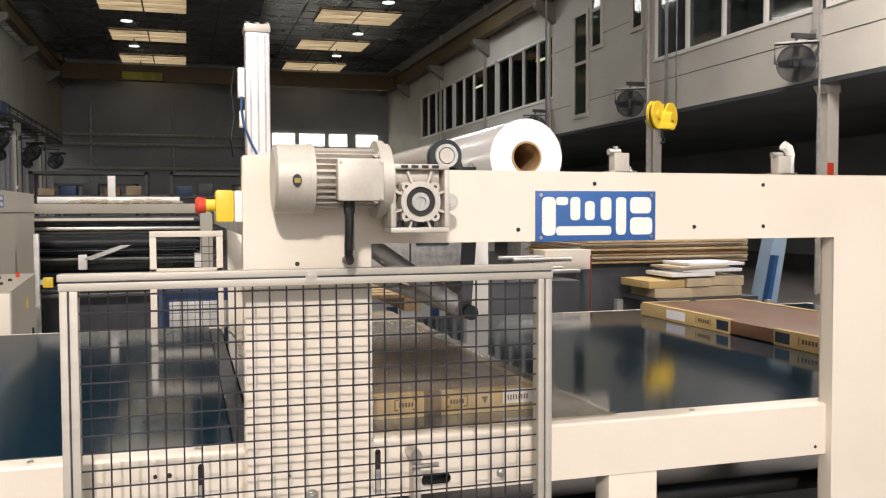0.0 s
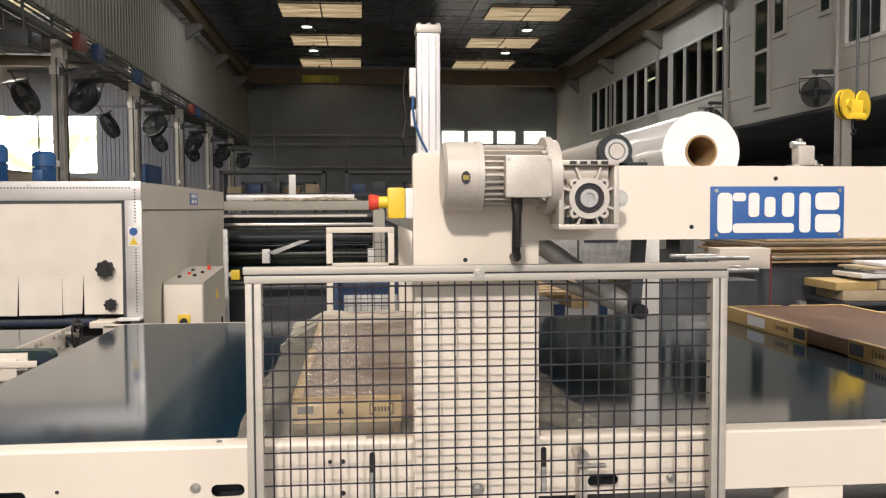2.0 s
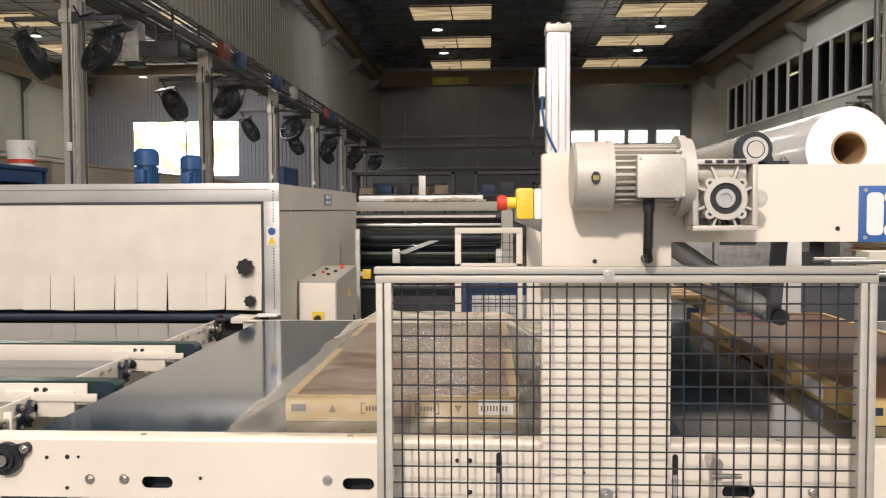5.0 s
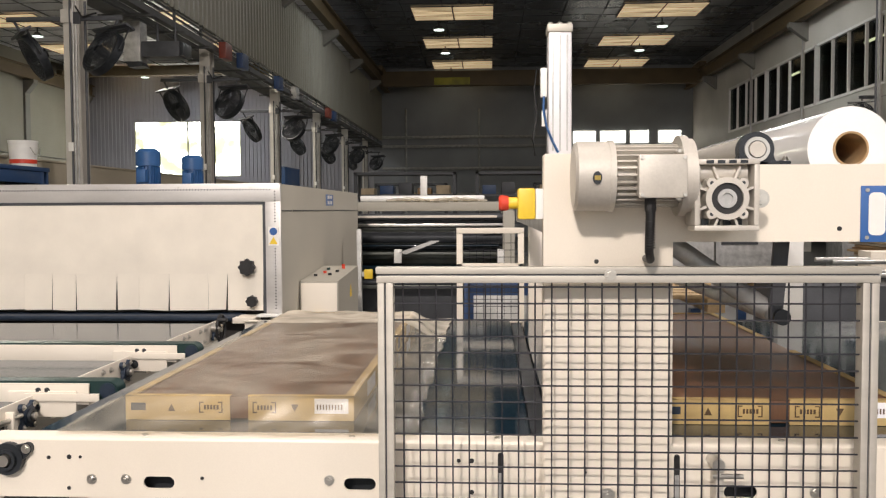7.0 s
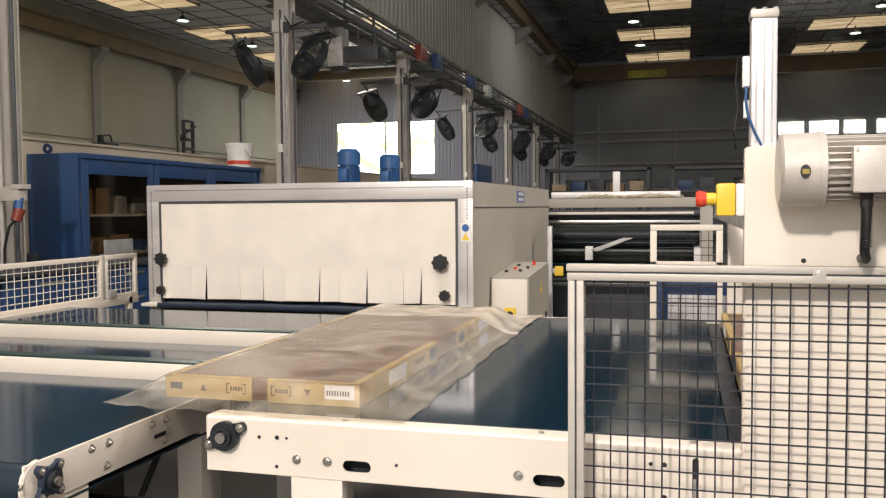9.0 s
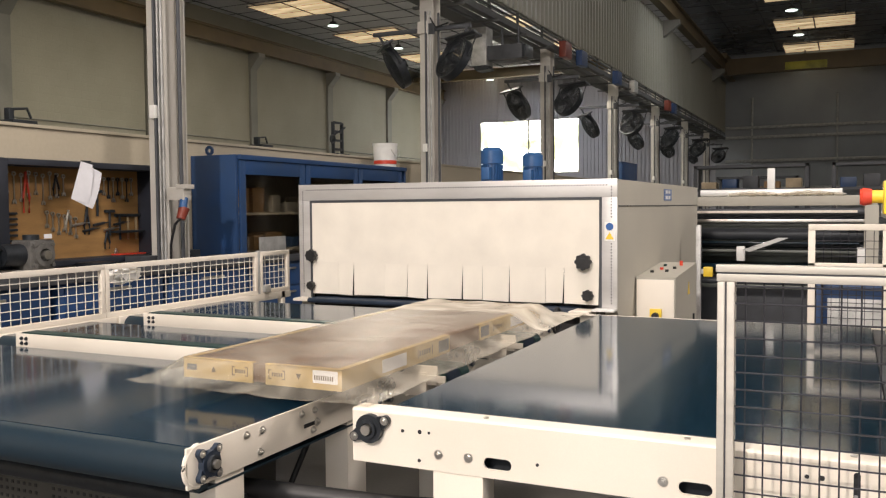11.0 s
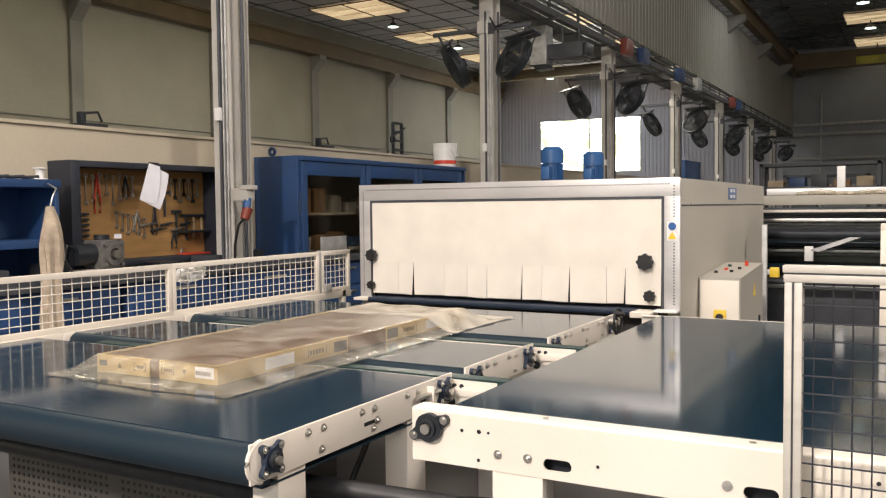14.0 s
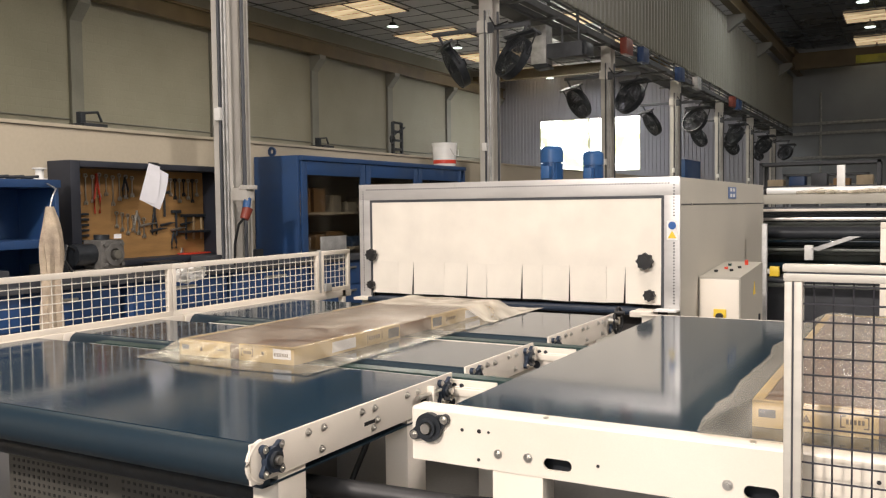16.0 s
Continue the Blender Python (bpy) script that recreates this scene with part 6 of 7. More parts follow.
part("shell", _bm, WHITE, bk)
part("lid", rod(B(), (-5.85, 10.58, BZ + 0.31), (-5.85, 10.58, BZ + 0.335), 0.178, 32), WHITE, bk)
part("label", ring(B(), (-5.85, 10.58, BZ + 0.05), (-5.85, 10.58, BZ + 0.1), 0.16, 0.15, 32), RED, bk)
part("handle", tube(B(), [(-5.7, 10.47, BZ + 0.25), (-5.66, 10.51, BZ + 0.16), (-5.66, 10.63, BZ + 0.16), (-5.7, 10.7, BZ + 0.25)], 0.006, 6), STEEL, bk)


# small bench machines on the partition top
def bench_machine(y, s):
    w = thing("bench_machine", "small dark clamp machine standing on the partition", "tool", (PWX - 0.1, y, 2.14), "machines on the partition")
    part("base", box(B(), PWX - 0.2, PWX, y - 0.12 * s, y + 0.12 * s, 2.1405, 2.17, 0.004), BLACKSTEEL, w)
    part("column", box(B(), PWX - 0.14, PWX - 0.08, y - 0.09 * s, y - 0.04 * s, 2.17, 2.17 + 0.1 * s, 0.003), BLACKSTEEL, w)
    part("arm", tube(B(), [(PWX - 0.1, y - 0.06 * s, 2.17 + 0.09 * s), (PWX - 0.1, y + 0.1 * s, 2.17 + 0.11 * s), (PWX - 0.1, y + 0.14 * s, 2.17 + 0.03 * s)], 0.012 * s, 8), BLACKSTEEL, w)


bench_machine(5.05, 1.0)
bench_machine(8.36, 0.9)
sd = thing("drill_stand", "dark lattice drill stand on the partition", "drill stand", (PWX - 0.1, 10.07, 2.14))
for _dy in (-0.12, 0.1):
    part("upright", box(B(), PWX - 0.13, PWX - 0.09, 10.07 + _dy, 10.1 + _dy, 2.1405, 2.58, 0.002), BLACKSTEEL, sd)
for _z in (2.2, 2.32, 2.44, 2.56):
    part("rung", box(B(), PWX - 0.125, PWX - 0.095, 9.98, 10.17, _z, _z + 0.03, 0.002), BLACKSTEEL, sd)
part("wheel", ring(B(), (PWX - 0.06, 9.86, 2.34), (PWX - 0.04, 9.86, 2.34), 0.06, 0.045, 20), BLACKSTEEL, sd)
part("arm", tube(B(), [(PWX - 0.08, 9.86, 2.34), (PWX - 0.08, 9.98, 2.42), (PWX - 0.08, 10.22, 2.52)], 0.012, 8), BLACKSTEEL, sd)
part("foot", box(B(), PWX - 0.2, PWX - 0.02, 9.92, 10.24, 2.1402, 2.155, 0.002), BLACKSTEEL, sd)

DARKRED = material("dark_red_plastic", (0.2, 0.035, 0.02), 0.45, vary=0.06, scale=12, bump=0.02)
DARKBLUE = material("dark_blue_plastic", (0.02, 0.055, 0.16), 0.45, vary=0.06, scale=12, bump=0.02)
# plug sockets on the first post
so = thing("power_socket", "grey socket box with blue and red plugs", "socket", (PX + 0.3, PY0, 1.3))
part("box", box(B(), PX + 0.135, PX + 0.33, PY0 - 0.16, PY0 - 0.06, 1.5, 1.62, 0.006), POST, so)
part("lid", box(B(), PX + 0.25, PX + 0.36, PY0 - 0.17, PY0 - 0.05, 1.6, 1.64, 0.004), POST, so)
part("blue_plug", rod(B(), (PX + 0.3, PY0 - 0.12, 1.52), (PX + 0.31, PY0 - 0.15, 1.43), 0.036, 16), MOTORBLUE, so)
part("red_plug", rod(B(), (PX + 0.31, PY0 - 0.13, 1.43), (PX + 0.3, PY0 - 0.17, 1.33), 0.05, 16, 0.04), DARKRED, so)
part("cable", tube(B(), [(PX + 0.3, PY0 - 0.17, 1.34), (PX + 0.24, PY0 - 0.18, 1.28), (PX + 0.18, PY0 - 0.17, 1.1), (PX + 0.16, PY0 - 0.16, 0.6)], 0.012, 8), RUBBER, so)


# ---- industrial fans on arms from the posts ----
def fan(r, drop=0.22):
    """A wall fan: drum cage with rings, blades, hub and yoke, facing -y at the origin."""
    w = thing("industrial_fan", "black caged industrial fan on a steel yoke", "fan", (0, 0, 0), "industrial fans")
    part("drum", ring(B(), (0, -0.06, 0), (0, 0.06, 0), r, r * 0.95, 36), BLACKSTEEL, w)
    bm = B()
    for face in (-1, 1):
        for q in (0.25, 0.36, 0.47, 0.58, 0.69, 0.8, 0.9):
            tube(bm, [(r * q * math.cos(a * math.tau / 24), face * (0.06 + 0.06 * (1 - q)), r * q * math.sin(a * math.tau / 24)) for a in range(25)], 0.006, 4)
        for a in range(40):
            c, s = math.cos(a * math.tau / 40), math.sin(a * math.tau / 40)
            rod(bm, (r * 0.15 * c, face * 0.115, r * 0.15 * s), (r * 0.97 * c, face * 0.06, r * 0.97 * s), 0.004, 4)
    tagged(part("cage", bm, BLACKSTEEL, w), kind="stuff")
    for a in range(4):
        bm = B()
        c = a * math.tau / 4
        pts = [(0.1, -0.02), (0.12, 0.06), (r * 0.9, 0.16 * r), (r * 0.92, -0.2 * r), (r * 0.5, -0.15 * r)]
        v0 = [bm.verts.new((p[0] * math.cos(c) - p[1] * math.sin(c), 0.02 + p[1] * 0.35, p[0] * math.sin(c) + p[1] * math.cos(c))) for p in pts]
        v1 = [bm.verts.new(Vector(v.co) + Vector((0, 0.008, 0))) for v in v0]
        bm.faces.new(v0)
        bm.faces.new(v1[::-1])
        for k in range(5):
            bm.faces.new((v0[k], v0[(k + 1) % 5], v1[(k + 1) % 5], v1[k]))
        part("blade", bm, DARKSTEEL, w)
    part("motor", rod(B(), (0, -0.08, 0), (0, 0.16, 0), r * 0.2, 18), BLACKSTEEL, w)
    part("yoke", tube(B(), [(-r * 1.06, 0, 0), (-r * 1.08, 0, r * 1.05), (r * 1.08, 0, r * 1.05), (r * 1.06, 0, 0)], 0.02, 8), DARKSTEEL, w)
    part("stem", rod(B(), (0, 0, r * 1.04), (0, 0, r * 1.04 + drop), 0.02, 8), DARKSTEEL, w)
    part("yoke_plate", box(B(), -r * 1.12, r * 1.12, -0.08, 0.08, r * 1.06, r * 1.06 + 0.03, 0.003), GALV if drop < 0.2 else DARKSTEEL, w)
    return w


_f = fan(0.33)


def hung(x, y, z, h, rx, ry, rz):
    """The pose of a fan whose stem, h above its hub, meets a bar at (x, y, z)."""
    top = pose(0, 0, 0, rx, ry, rz) @ Vector((0, 0, h))
    return pose(x - top.x, y - top.y, z - top.z, rx, ry, rz)


_f.matrix_basis = hung(-6.5, PY0 + BAY - 0.11, 4.04, 0.56, 30, 0, -52)
for _k in range(1, 7):
    _y = PY0 + _k * BAY
    if _k > 1:
        copy_thing(_f, hung(-6.53, _y - 0.11, 4.04, 0.56, 30, 0, -50 + 5 * (_k % 3)))
    copy_thing(_f, hung(-5.02, _y - 0.11, 4.04, 0.56, -26, 0, -36 + 5 * (_k % 4)))
_f2 = fan(0.31, 0.1)
_f2.matrix_basis = hung(9.74, 12.12, 4.28, 0.43, 6, 0, -38)
copy_thing(_f2, hung(9.74, 17.69, 4.28, 0.43, 6, 0, -32))
copy_thing(_f2, hung(9.74, 23.25, 4.28, 0.43, 6, 0, -28))
for _k in range(1, 7):
    _y = PY0 + _k * BAY
    fa = thing("fan_bracket", "dark steel cross arm carrying two fans", "bracket", (PX, _y, 4.1), "fan arms")
    part("bar", box(B(), -6.58, -4.97, _y - 0.14, _y - 0.08, 4.01, 4.07, 0.003), DARKSTEEL, fa)
    part("clamp", box(B(), PX + 0.07, PX + 0.17, _y - 0.165, _y - 0.145, 3.96, 4.12, 0.003), DARKSTEEL, fa)
    part("cable", tube(B(), [(PX + 0.1, _y - 0.16, 4.2), (PX + 0.2, _y - 0.18, 4.05), (PX + 0.4, _y - 0.16, 4.1)], 0.012, 6), RUBBER, fa)
for _y in (12.05, 17.62, 23.15):
    fa = thing("fan_bracket", "grey steel arm holding a fan off the gallery post", "bracket", (XR - 0.3, _y, 4.55), "fan arms")
    part("bar", box(B(), 9.66, XR - 0.075, _y + 0.03, _y + 0.11, 4.26, 4.34, 0.003), DARKSTEEL, fa)
    part("plate", box(B(), XR - 0.11, XR - 0.071, _y + 0.0, _y + 0.17, 4.2, 4.42, 0.003), GALV, fa)

# boxes and a heater duct on the cable tray
for _y, _m, _n in ((17.35, DARKRED, "red"), (18.55, DARKBLUE, "blue"), (21.75, DARKBLUE, "blue"), (23.6, GALV, "grey"), (28.5, DARKRED, "red"), (29.5, DARKBLUE, "blue")):
    _bm = box(B(), PX + 0.305, PX + 0.45, _y - 0.22, _y + 0.22, 4.47, 4.79, 0.01)
    solo("plastic_crate", _bm, _m, _n + " plastic box hooked on the cable tray", "box", "boxes on the cable tray")
du = thing("air_heater", "hanging galvanised air heater box", "heater", (-6.0, 14.2, 3.75))
part("duct", box(B(), -5.98, -5.7, 13.95, 14.25, 3.87, 4.528, 0.006), GALV, du, "bright galvanised duct")
part("casing", box(B(), -5.695, -5.06, 13.98, 14.42, 3.95, 4.2, 0.01), DARKSTEEL, du)
part("outlet", box(B(), -5.06, -5.0, 14.0, 14.4, 3.97, 4.18, 0.004), BLACKSTEEL, du)
part("spout", prism(B(), [(-5.98, 3.87), (-5.7, 3.87), (-5.66, 3.8), (-5.9, 3.78)], "y", 13.97, 14.23), BLACKSTEEL, du)
for _x in (-5.5, -5.2):
    part("hanger", rod(B(), (_x, 14.2, 4.2), (_x, 14.2, 4.528), 0.02, 8), DARKSTEEL, du)

# ---- hoist pulley on its ropes ----
ho = thing("hoist_pulley", "yellow twin-wheel hoist pulley on steel ropes", "hoist", (6.87, 11.5, 2.6))
HOX, HOY, HOZ = 6.87, 11.5, 2.835
for _x, _y in ((-0.15, -0.07), (0.16, 0.08)):
    _ax = Vector((0.55, -0.83, 0))
    _c = Vector((HOX + _x, HOY + _y, HOZ))
    _bm = ring(B(), _c - _ax * 0.05, _c - _ax * 0.02, 0.205, 0.03, 40)
    ring(_bm, _c + _ax * 0.02, _c + _ax * 0.05, 0.205, 0.03, 40)
    _w = part("wheel", _bm, YELLOW, ho)
    part("groove", rod(B(), _c - _ax * 0.02, _c + _ax * 0.02, 0.17, 32), BLACKSTEEL, _w)
    part("hub", rod(B(), _c - _ax * 0.07, _c + _ax * 0.07, 0.064, 18), YELLOW, _w)
part("yoke", box(B(), HOX - 0.11, HOX + 0.12, HOY - 0.07, HOY + 0.07, HOZ - 0.14, HOZ + 0.06, 0.015), YELLOW, ho)
part("lower_tie", box(B(), HOX - 0.14, HOX + 0.15, HOY - 0.09, HOY + 0.05, HOZ - 0.2, HOZ - 0.12, 0.01), YELLOW, ho)
for _x, _y in ((0.05, 0.0), (0.09, 0.02), (0.33, 0.15)):
    part("rope", rod(B(), (HOX + _x, HOY + _y, HOZ), (HOX + _x, HOY + _y, ZC), 0.011, 6), DARKSTEEL, ho)
part("hook", tube(B(), [(HOX, HOY, HOZ - 0.18), (HOX, HOY, HOZ - 0.31), (HOX + 0.05, HOY, HOZ - 0.36), (HOX + 0.03, HOY, HOZ - 0.41), (HOX - 0.02, HOY, HOZ - 0.4)], 0.02, 8), BLACKSTEEL, ho)
solo("pendant_cable", rod(B(), (2.95, 6.8, 1.2), (2.95, 6.8, ZC), 0.008, 6), DARKSTEEL, "thin dark pendant cable from the ceiling", "cable")
_bm = box(B(), XR + 0.02, XR + 0.14, 11.9, 11.915, 1.98, 2.2)
solo("fire_sign", _bm, RED, "small red fire extinguisher sign on the post", "sign")

# ---- white mesh gate and machine line behind the belt ----
gt = thing("mesh_gate", "cream mesh gate standing behind the conveyor", "gate", (0, 5.0, 0))
for _x in (-0.19, 0.165):
    part("post", box(B(), _x, _x + 0.035, 4.985, 5.015, 0.0, 1.28, 0.002), CREAM, gt)
for _z in (0.15, 1.075, 1.281):
    part("rail", box(B(), -0.19, 0.2, 4.985, 5.015, _z, _z + 0.032, 0.002), CREAM, gt)
for _k in range(1, 8):
    _x = -0.155 + _k * 0.04
    part("wire", rod(B(), (_x, 5.0, 0.18), (_x, 5.0, 1.28), 0.002, 6), WIRE, gt)
for _k in range(26):
    part("wire", rod(B(), (-0.16, 5.003, 0.2 + _k * 0.041), (0.17, 5.003, 0.2 + _k * 0.041), 0.002, 6), WIRE, gt)
bb = thing("parts_cart", "blue steel cart standing behind the gate", "cart", (0.05, 5.6, 0))
part("body", box(B(), -0.16, 0.34, 5.4, 5.9, 0.3, 0.98, 0.006), CABBLUE, bb)
part("panel", box(B(), -0.1, 0.3, 5.39, 5.4, 0.4, 0.88, 0.003), GALV, bb)
for _x in (-0.1, 0.28):
    for _y in (5.45, 5.85):
        part("wheel", rod(B(), (_x - 0.02, _y, 0.07), (_x + 0.02, _y, 0.07), 0.07, 16), RUBBER, bb)
        part("fork", box(B(), _x - 0.03, _x + 0.03, _y - 0.02, _y + 0.02, 0.12, 0.3), GALV, bb)
pl = thing("valve_stand", "yellow valve block with black hoses", "valve", (0.27, 4.95, 0.9))
part("stand", box(B(), 0.225, 0.25, 4.95, 4.98, 0.0, 1.5, 0.002), GALV, pl)
part("valve", box(B(), 0.252, 0.3, 4.92, 4.97, 1.09, 1.2, 0.005), YELLOW, pl)
part("valve", box(B(), 0.255, 0.295, 4.92, 4.97, 0.98, 1.06, 0.005), WHITE, pl)
for _k in range(3):
    part("hose", tube(B(), [(0.26 + _k * 0.012, 4.93, 1.35), (0.24 + _k * 0.012, 4.92, 1.2), (0.265 + _k * 0.01, 4.91, 1.08), (0.25 + _k * 0.012, 4.92, 0.9), (0.24 + _k * 0.012, 4.93, 0.6)], 0.007, 6), RUBBER, pl)

ROLLGREY = material("dull_grey_roller", (0.13, 0.14, 0.125), 0.35, metal=0.3, vary=0.1, scale=6)
ml = thing("rewinding_machine", "long grey film processing machine with rollers", "machine", (-0.6, 9, 0))
part("top_beam", box(B(), -2.2, 0.25, 8.95, 9.1, 1.405, 1.5, 0.006), OVENSIDE, ml)
for _x in (-2.1, 0.14):
    part("frame", box(B(), _x, _x + 0.12, 8.9, 10.2, 0.0, 1.404, 0.004), OVENSIDE, ml)
part("film_tube", rod(B(), (-1.35, 9.02, 1.535), (-0.05, 9.02, 1.535), 0.034, 18), PVC, ml)
for _k, (_y, _z, _r) in enumerate(((8.95, 1.345, 0.035), (9.1, 1.28, 0.05), (9.0, 1.22, 0.02), (9.25, 1.12, 0.06), (9.4, 1.0, 0.05), (9.1, 0.93, 0.03), (8.96, 0.66, 0.03))):
    part("roller", rod(B(), (-1.98, _y, _z), (0.14, _y, _z), _r, 18), (DARKSTEEL, BLACKSTEEL, ROLLGREY)[_k % 3], ml)
part("tray", box(B(), -1.98, 0.14, 8.95, 9.9, 0.95, 0.975, 0.003), ROLLGREY, ml)
part("web", box(B(), -1.9, 0.1, 9.5, 9.51, 0.6, 1.2, 0.002), ROLLGREY, ml)
part("perforated_rail", box(B(), -1.98, 0.14, 8.9, 8.93, 1.245, 1.275, 0.002), STEEL, ml)
part("lower_belt", box(B(), -1.98, 0.14, 8.98, 10.1, 0.78, 0.83, 0.004), BELT, ml)
part("lower_panel", box(B(), -1.98, 0.14, 9.2, 9.25, 0.1, 0.7, 0.004), DARKSTEEL, ml)
for _x in (-0.985, 0.08):
    part("stop_block", box(B(), _x, _x + 0.075, 8.86, 8.93, 0.87, 1.01, 0.004), WHITE, ml)
part("lower_rail", box(B(), -1.98, 0.14, 8.9, 8.94, 0.6, 0.635, 0.003), ROLLGREY, ml)
for _k in range(9):
    _x = -0.95 + _k * 0.1
    part("film_waste", tube(B(), [(_x - 0.12, 8.93 + 0.03 * math.sin(_k * 2.1), 1.515), (_x, 8.96, 1.53 + 0.012 * math.sin(_k * 1.3)), (_x + 0.13, 8.95 + 0.02 * math.cos(_k), 1.512)], 0.013 + 0.006 * math.sin(_k * 3.1), 8), FILM, ml, "crumpled clear film")
part("pale_rail", box(B(), -1.7, 0.08, 8.88, 8.9, 1.335, 1.36, 0.002), CREAM, ml)
part("glass_plate", box(B(), -1.9, 0.1, 8.97, 9.3, 1.04, 1.05, 0.002), BELT, ml)
part("slide_arm", prism(B(), [(-0.93, 0.98), (-0.6, 1.1), (-0.5, 1.1), (-0.86, 0.96)], "y", 8.84, 8.86), GALV, ml)
part("mast", box(B(), -0.735, -0.665, 9.2, 9.27, 1.5, 1.78, 0.003), WHITE, ml)

# racks and crates far down the hall
for _i, (_x, _y) in enumerate(((-3.0, 19.0), (-0.3, 19.0), (-3.6, 27.0), (1.4, 27.0))):
    rk = thing("storage_rack", "grey steel rack with boxes on its shelves", "rack", (_x, _y, 0), "racks down the hall")
    for _dx in (0, 2.2):
        for _dy in (0, 0.7):
            part("upright", box(B(), _x + _dx, _x + _dx + 0.07, _y + _dy, _y + _dy + 0.07, 0, 2.25), DARKSTEEL, rk)
    for _z in (0.4, 1.1, 1.7, 2.19):
        part("shelf", box(B(), _x, _x + 2.27, _y, _y + 0.77, _z, _z + 0.06), DARKSTEEL, rk)
    for _k in range(5):
        _bx = _x + 0.15 + _k * 0.42
        _bm = box(B(), _bx, _bx + 0.3, _y + 0.1, _y + 0.6, 1.76, 1.76 + 0.14 + 0.06 * ((_k + _i) % 3), 0.01)
        solo("storage_box", _bm, (CARDPALE, CABBLUE, DARKSTEEL, CARDDARK)[(_k + _i) % 4], "storage box on the steel rack", "box", "boxes on the racks")
for _i, (_x, _y, _w, _h) in enumerate(((-4.3, 13.0, 1.0, 1.1), (0.9, 12.0, 1.4, 0.95), (2.4, 14.0, 1.2, 1.2), (-2.8, 15.0, 1.5, 1.35), (4.4, 17.0, 1.6, 1.3), (6.4, 13.0, 1.2, 1.2), (7.6, 19.0, 1.4, 1.5))):
    mc = thing("workshop_machine", "grey workshop machine with a dark control panel", "machine", (_x, _y, 0), "machines down the hall")
    part("body", box(B(), _x, _x + _w, _y, _y + 0.9, 0.06, _h, 0.02), OVENSIDE if _i % 2 else GALV, mc)
    part("panel", box(B(), _x + 0.1, _x + _w * 0.5, _y - 0.03, _y, _h * 0.55, _h * 0.9, 0.006), DARKSTEEL, mc)
    part("plinth", box(B(), _x + 0.05, _x + _w - 0.05, _y + 0.05, _y + 0.85, 0, 0.06), RUBBER, mc)
    part("head", box(B(), _x + _w * 0.6, _x + _w * 0.85, _y + 0.2, _y + 0.6, _h, _h + 0.35, 0.01), DARKSTEEL, mc)
_bm = box(B(), PWX - 0.22, PWX + 0.0, 26.0, 28.0, 2.142, 2.72, 0.01)
box(_bm, PWX - 0.23, PWX + 0.01, 25.98, 28.02, 2.72, 2.75, 0.004)
solo("steel_chest", _bm, CABBLUE, "blue steel chest standing on the partition", "chest")

# ---- panel stacks beyond the belt ----
ps = thing("panel_stack", "stack of pale boards on a film-wrapped pallet", "pallet", (3.6, 6.4, 0))
for _k in range(9):
    _o = 0.05 * math.sin(_k * 2.3)
    part("board", box(B(), 2.86 + _o + 0.05 * (_k % 3), 4.38 + _o * 0.6, 6.0 + _o, 7.1 + _o, 1.01 + _k * 0.02, 1.026 + _k * 0.02, 0.002), (WOOD, CREAM, CARDPALE, WOOD, CARDDARK)[_k % 5], ps)
part("wrapped_block", box(B(), 2.9, 4.3, 6.1, 7.0, 0.14, 1.005, 0.01), DARKSTEEL, ps)
for _y in (6.1, 6.5, 6.9):
    part("runner", box(B(), 2.85, 4.4, _y, _y + 0.1, 0, 0.1), WOOD, ps)
part("deck", box(B(), 2.85, 4.4, 6.05, 7.05, 0.1, 0.138), WOOD, ps)
pc = thing("carton_stack", "stack of flat cardboard cartons in film", "cartons", (3.75, 5.6, 0))
_rng = random.Random(8)
for _x, _y, _z, _w, _h, _m in ((3.27, 5.5, 0.779, 0.3, 0.07, CARDPALE), (3.58, 5.52, 0.779, 0.42, 0.075, CARDPALE), (3.2, 5.51, 0.853, 0.3, 0.055, CARDBOARD), (3.52, 5.5, 0.857, 0.2, 0.06, CARDPALE),
                               (3.73, 5.53, 0.857, 0.3, 0.07, CARDPALE), (3.4, 5.5, 0.93, 0.36, 0.03, WHITE), (3.5, 5.52, 0.962, 0.5, 0.025, PAPER), (3.45, 5.5, 0.989, 0.42, 0.016, CARDPALE), (3.56, 5.52, 1.007, 0.46, 0.022, PAPER)):
    _bm = box(B(), -_w / 2, _w / 2, -0.2, 0.2, 0, _h, 0.004)
    bmesh.ops.transform(_bm, verts=_bm.verts, matrix=pose(_x + _w / 2, _y + 0.22, _z + 0.001, _rng.uniform(-0.4, 0.4), _rng.uniform(-0.6, 0.6), _rng.uniform(-5, 5)))
    part("carton", _bm, _m, pc)
part("table_top", box(B(), 3.25, 4.1, 5.48, 6.0, 0.75, 0.778, 0.003), DARKSTEEL, pc)
for _x in (3.15, 4.2):
    for _y in (5.5, 5.9):
        part("leg", box(B(), _x, _x + 0.05, _y, _y + 0.05, 0, 0.74), GALV, pc)
bs = thing("blue_column", "pale blue steel jib column", "column", (4.75, 6.2, 0))
part("column", prism(B(), [(4.5, 0.6), (4.66, 0.6), (4.83, 1.6), (4.72, 1.6)], "y", 6.0, 6.15), material("pale_blue_paint", (0.3, 0.42, 0.55), 0.5, vary=0.06, scale=4), bs)
part("brace", prism(B(), [(4.5, 0.62), (4.54, 0.62), (4.62, 1.05), (4.585, 1.05)], "y", 5.92, 5.98), MOTORBLUE, bs)
part("base", box(B(), 4.45, 4.75, 5.9, 6.2, 0, 0.6, 0.01), CABBLUE, bs)
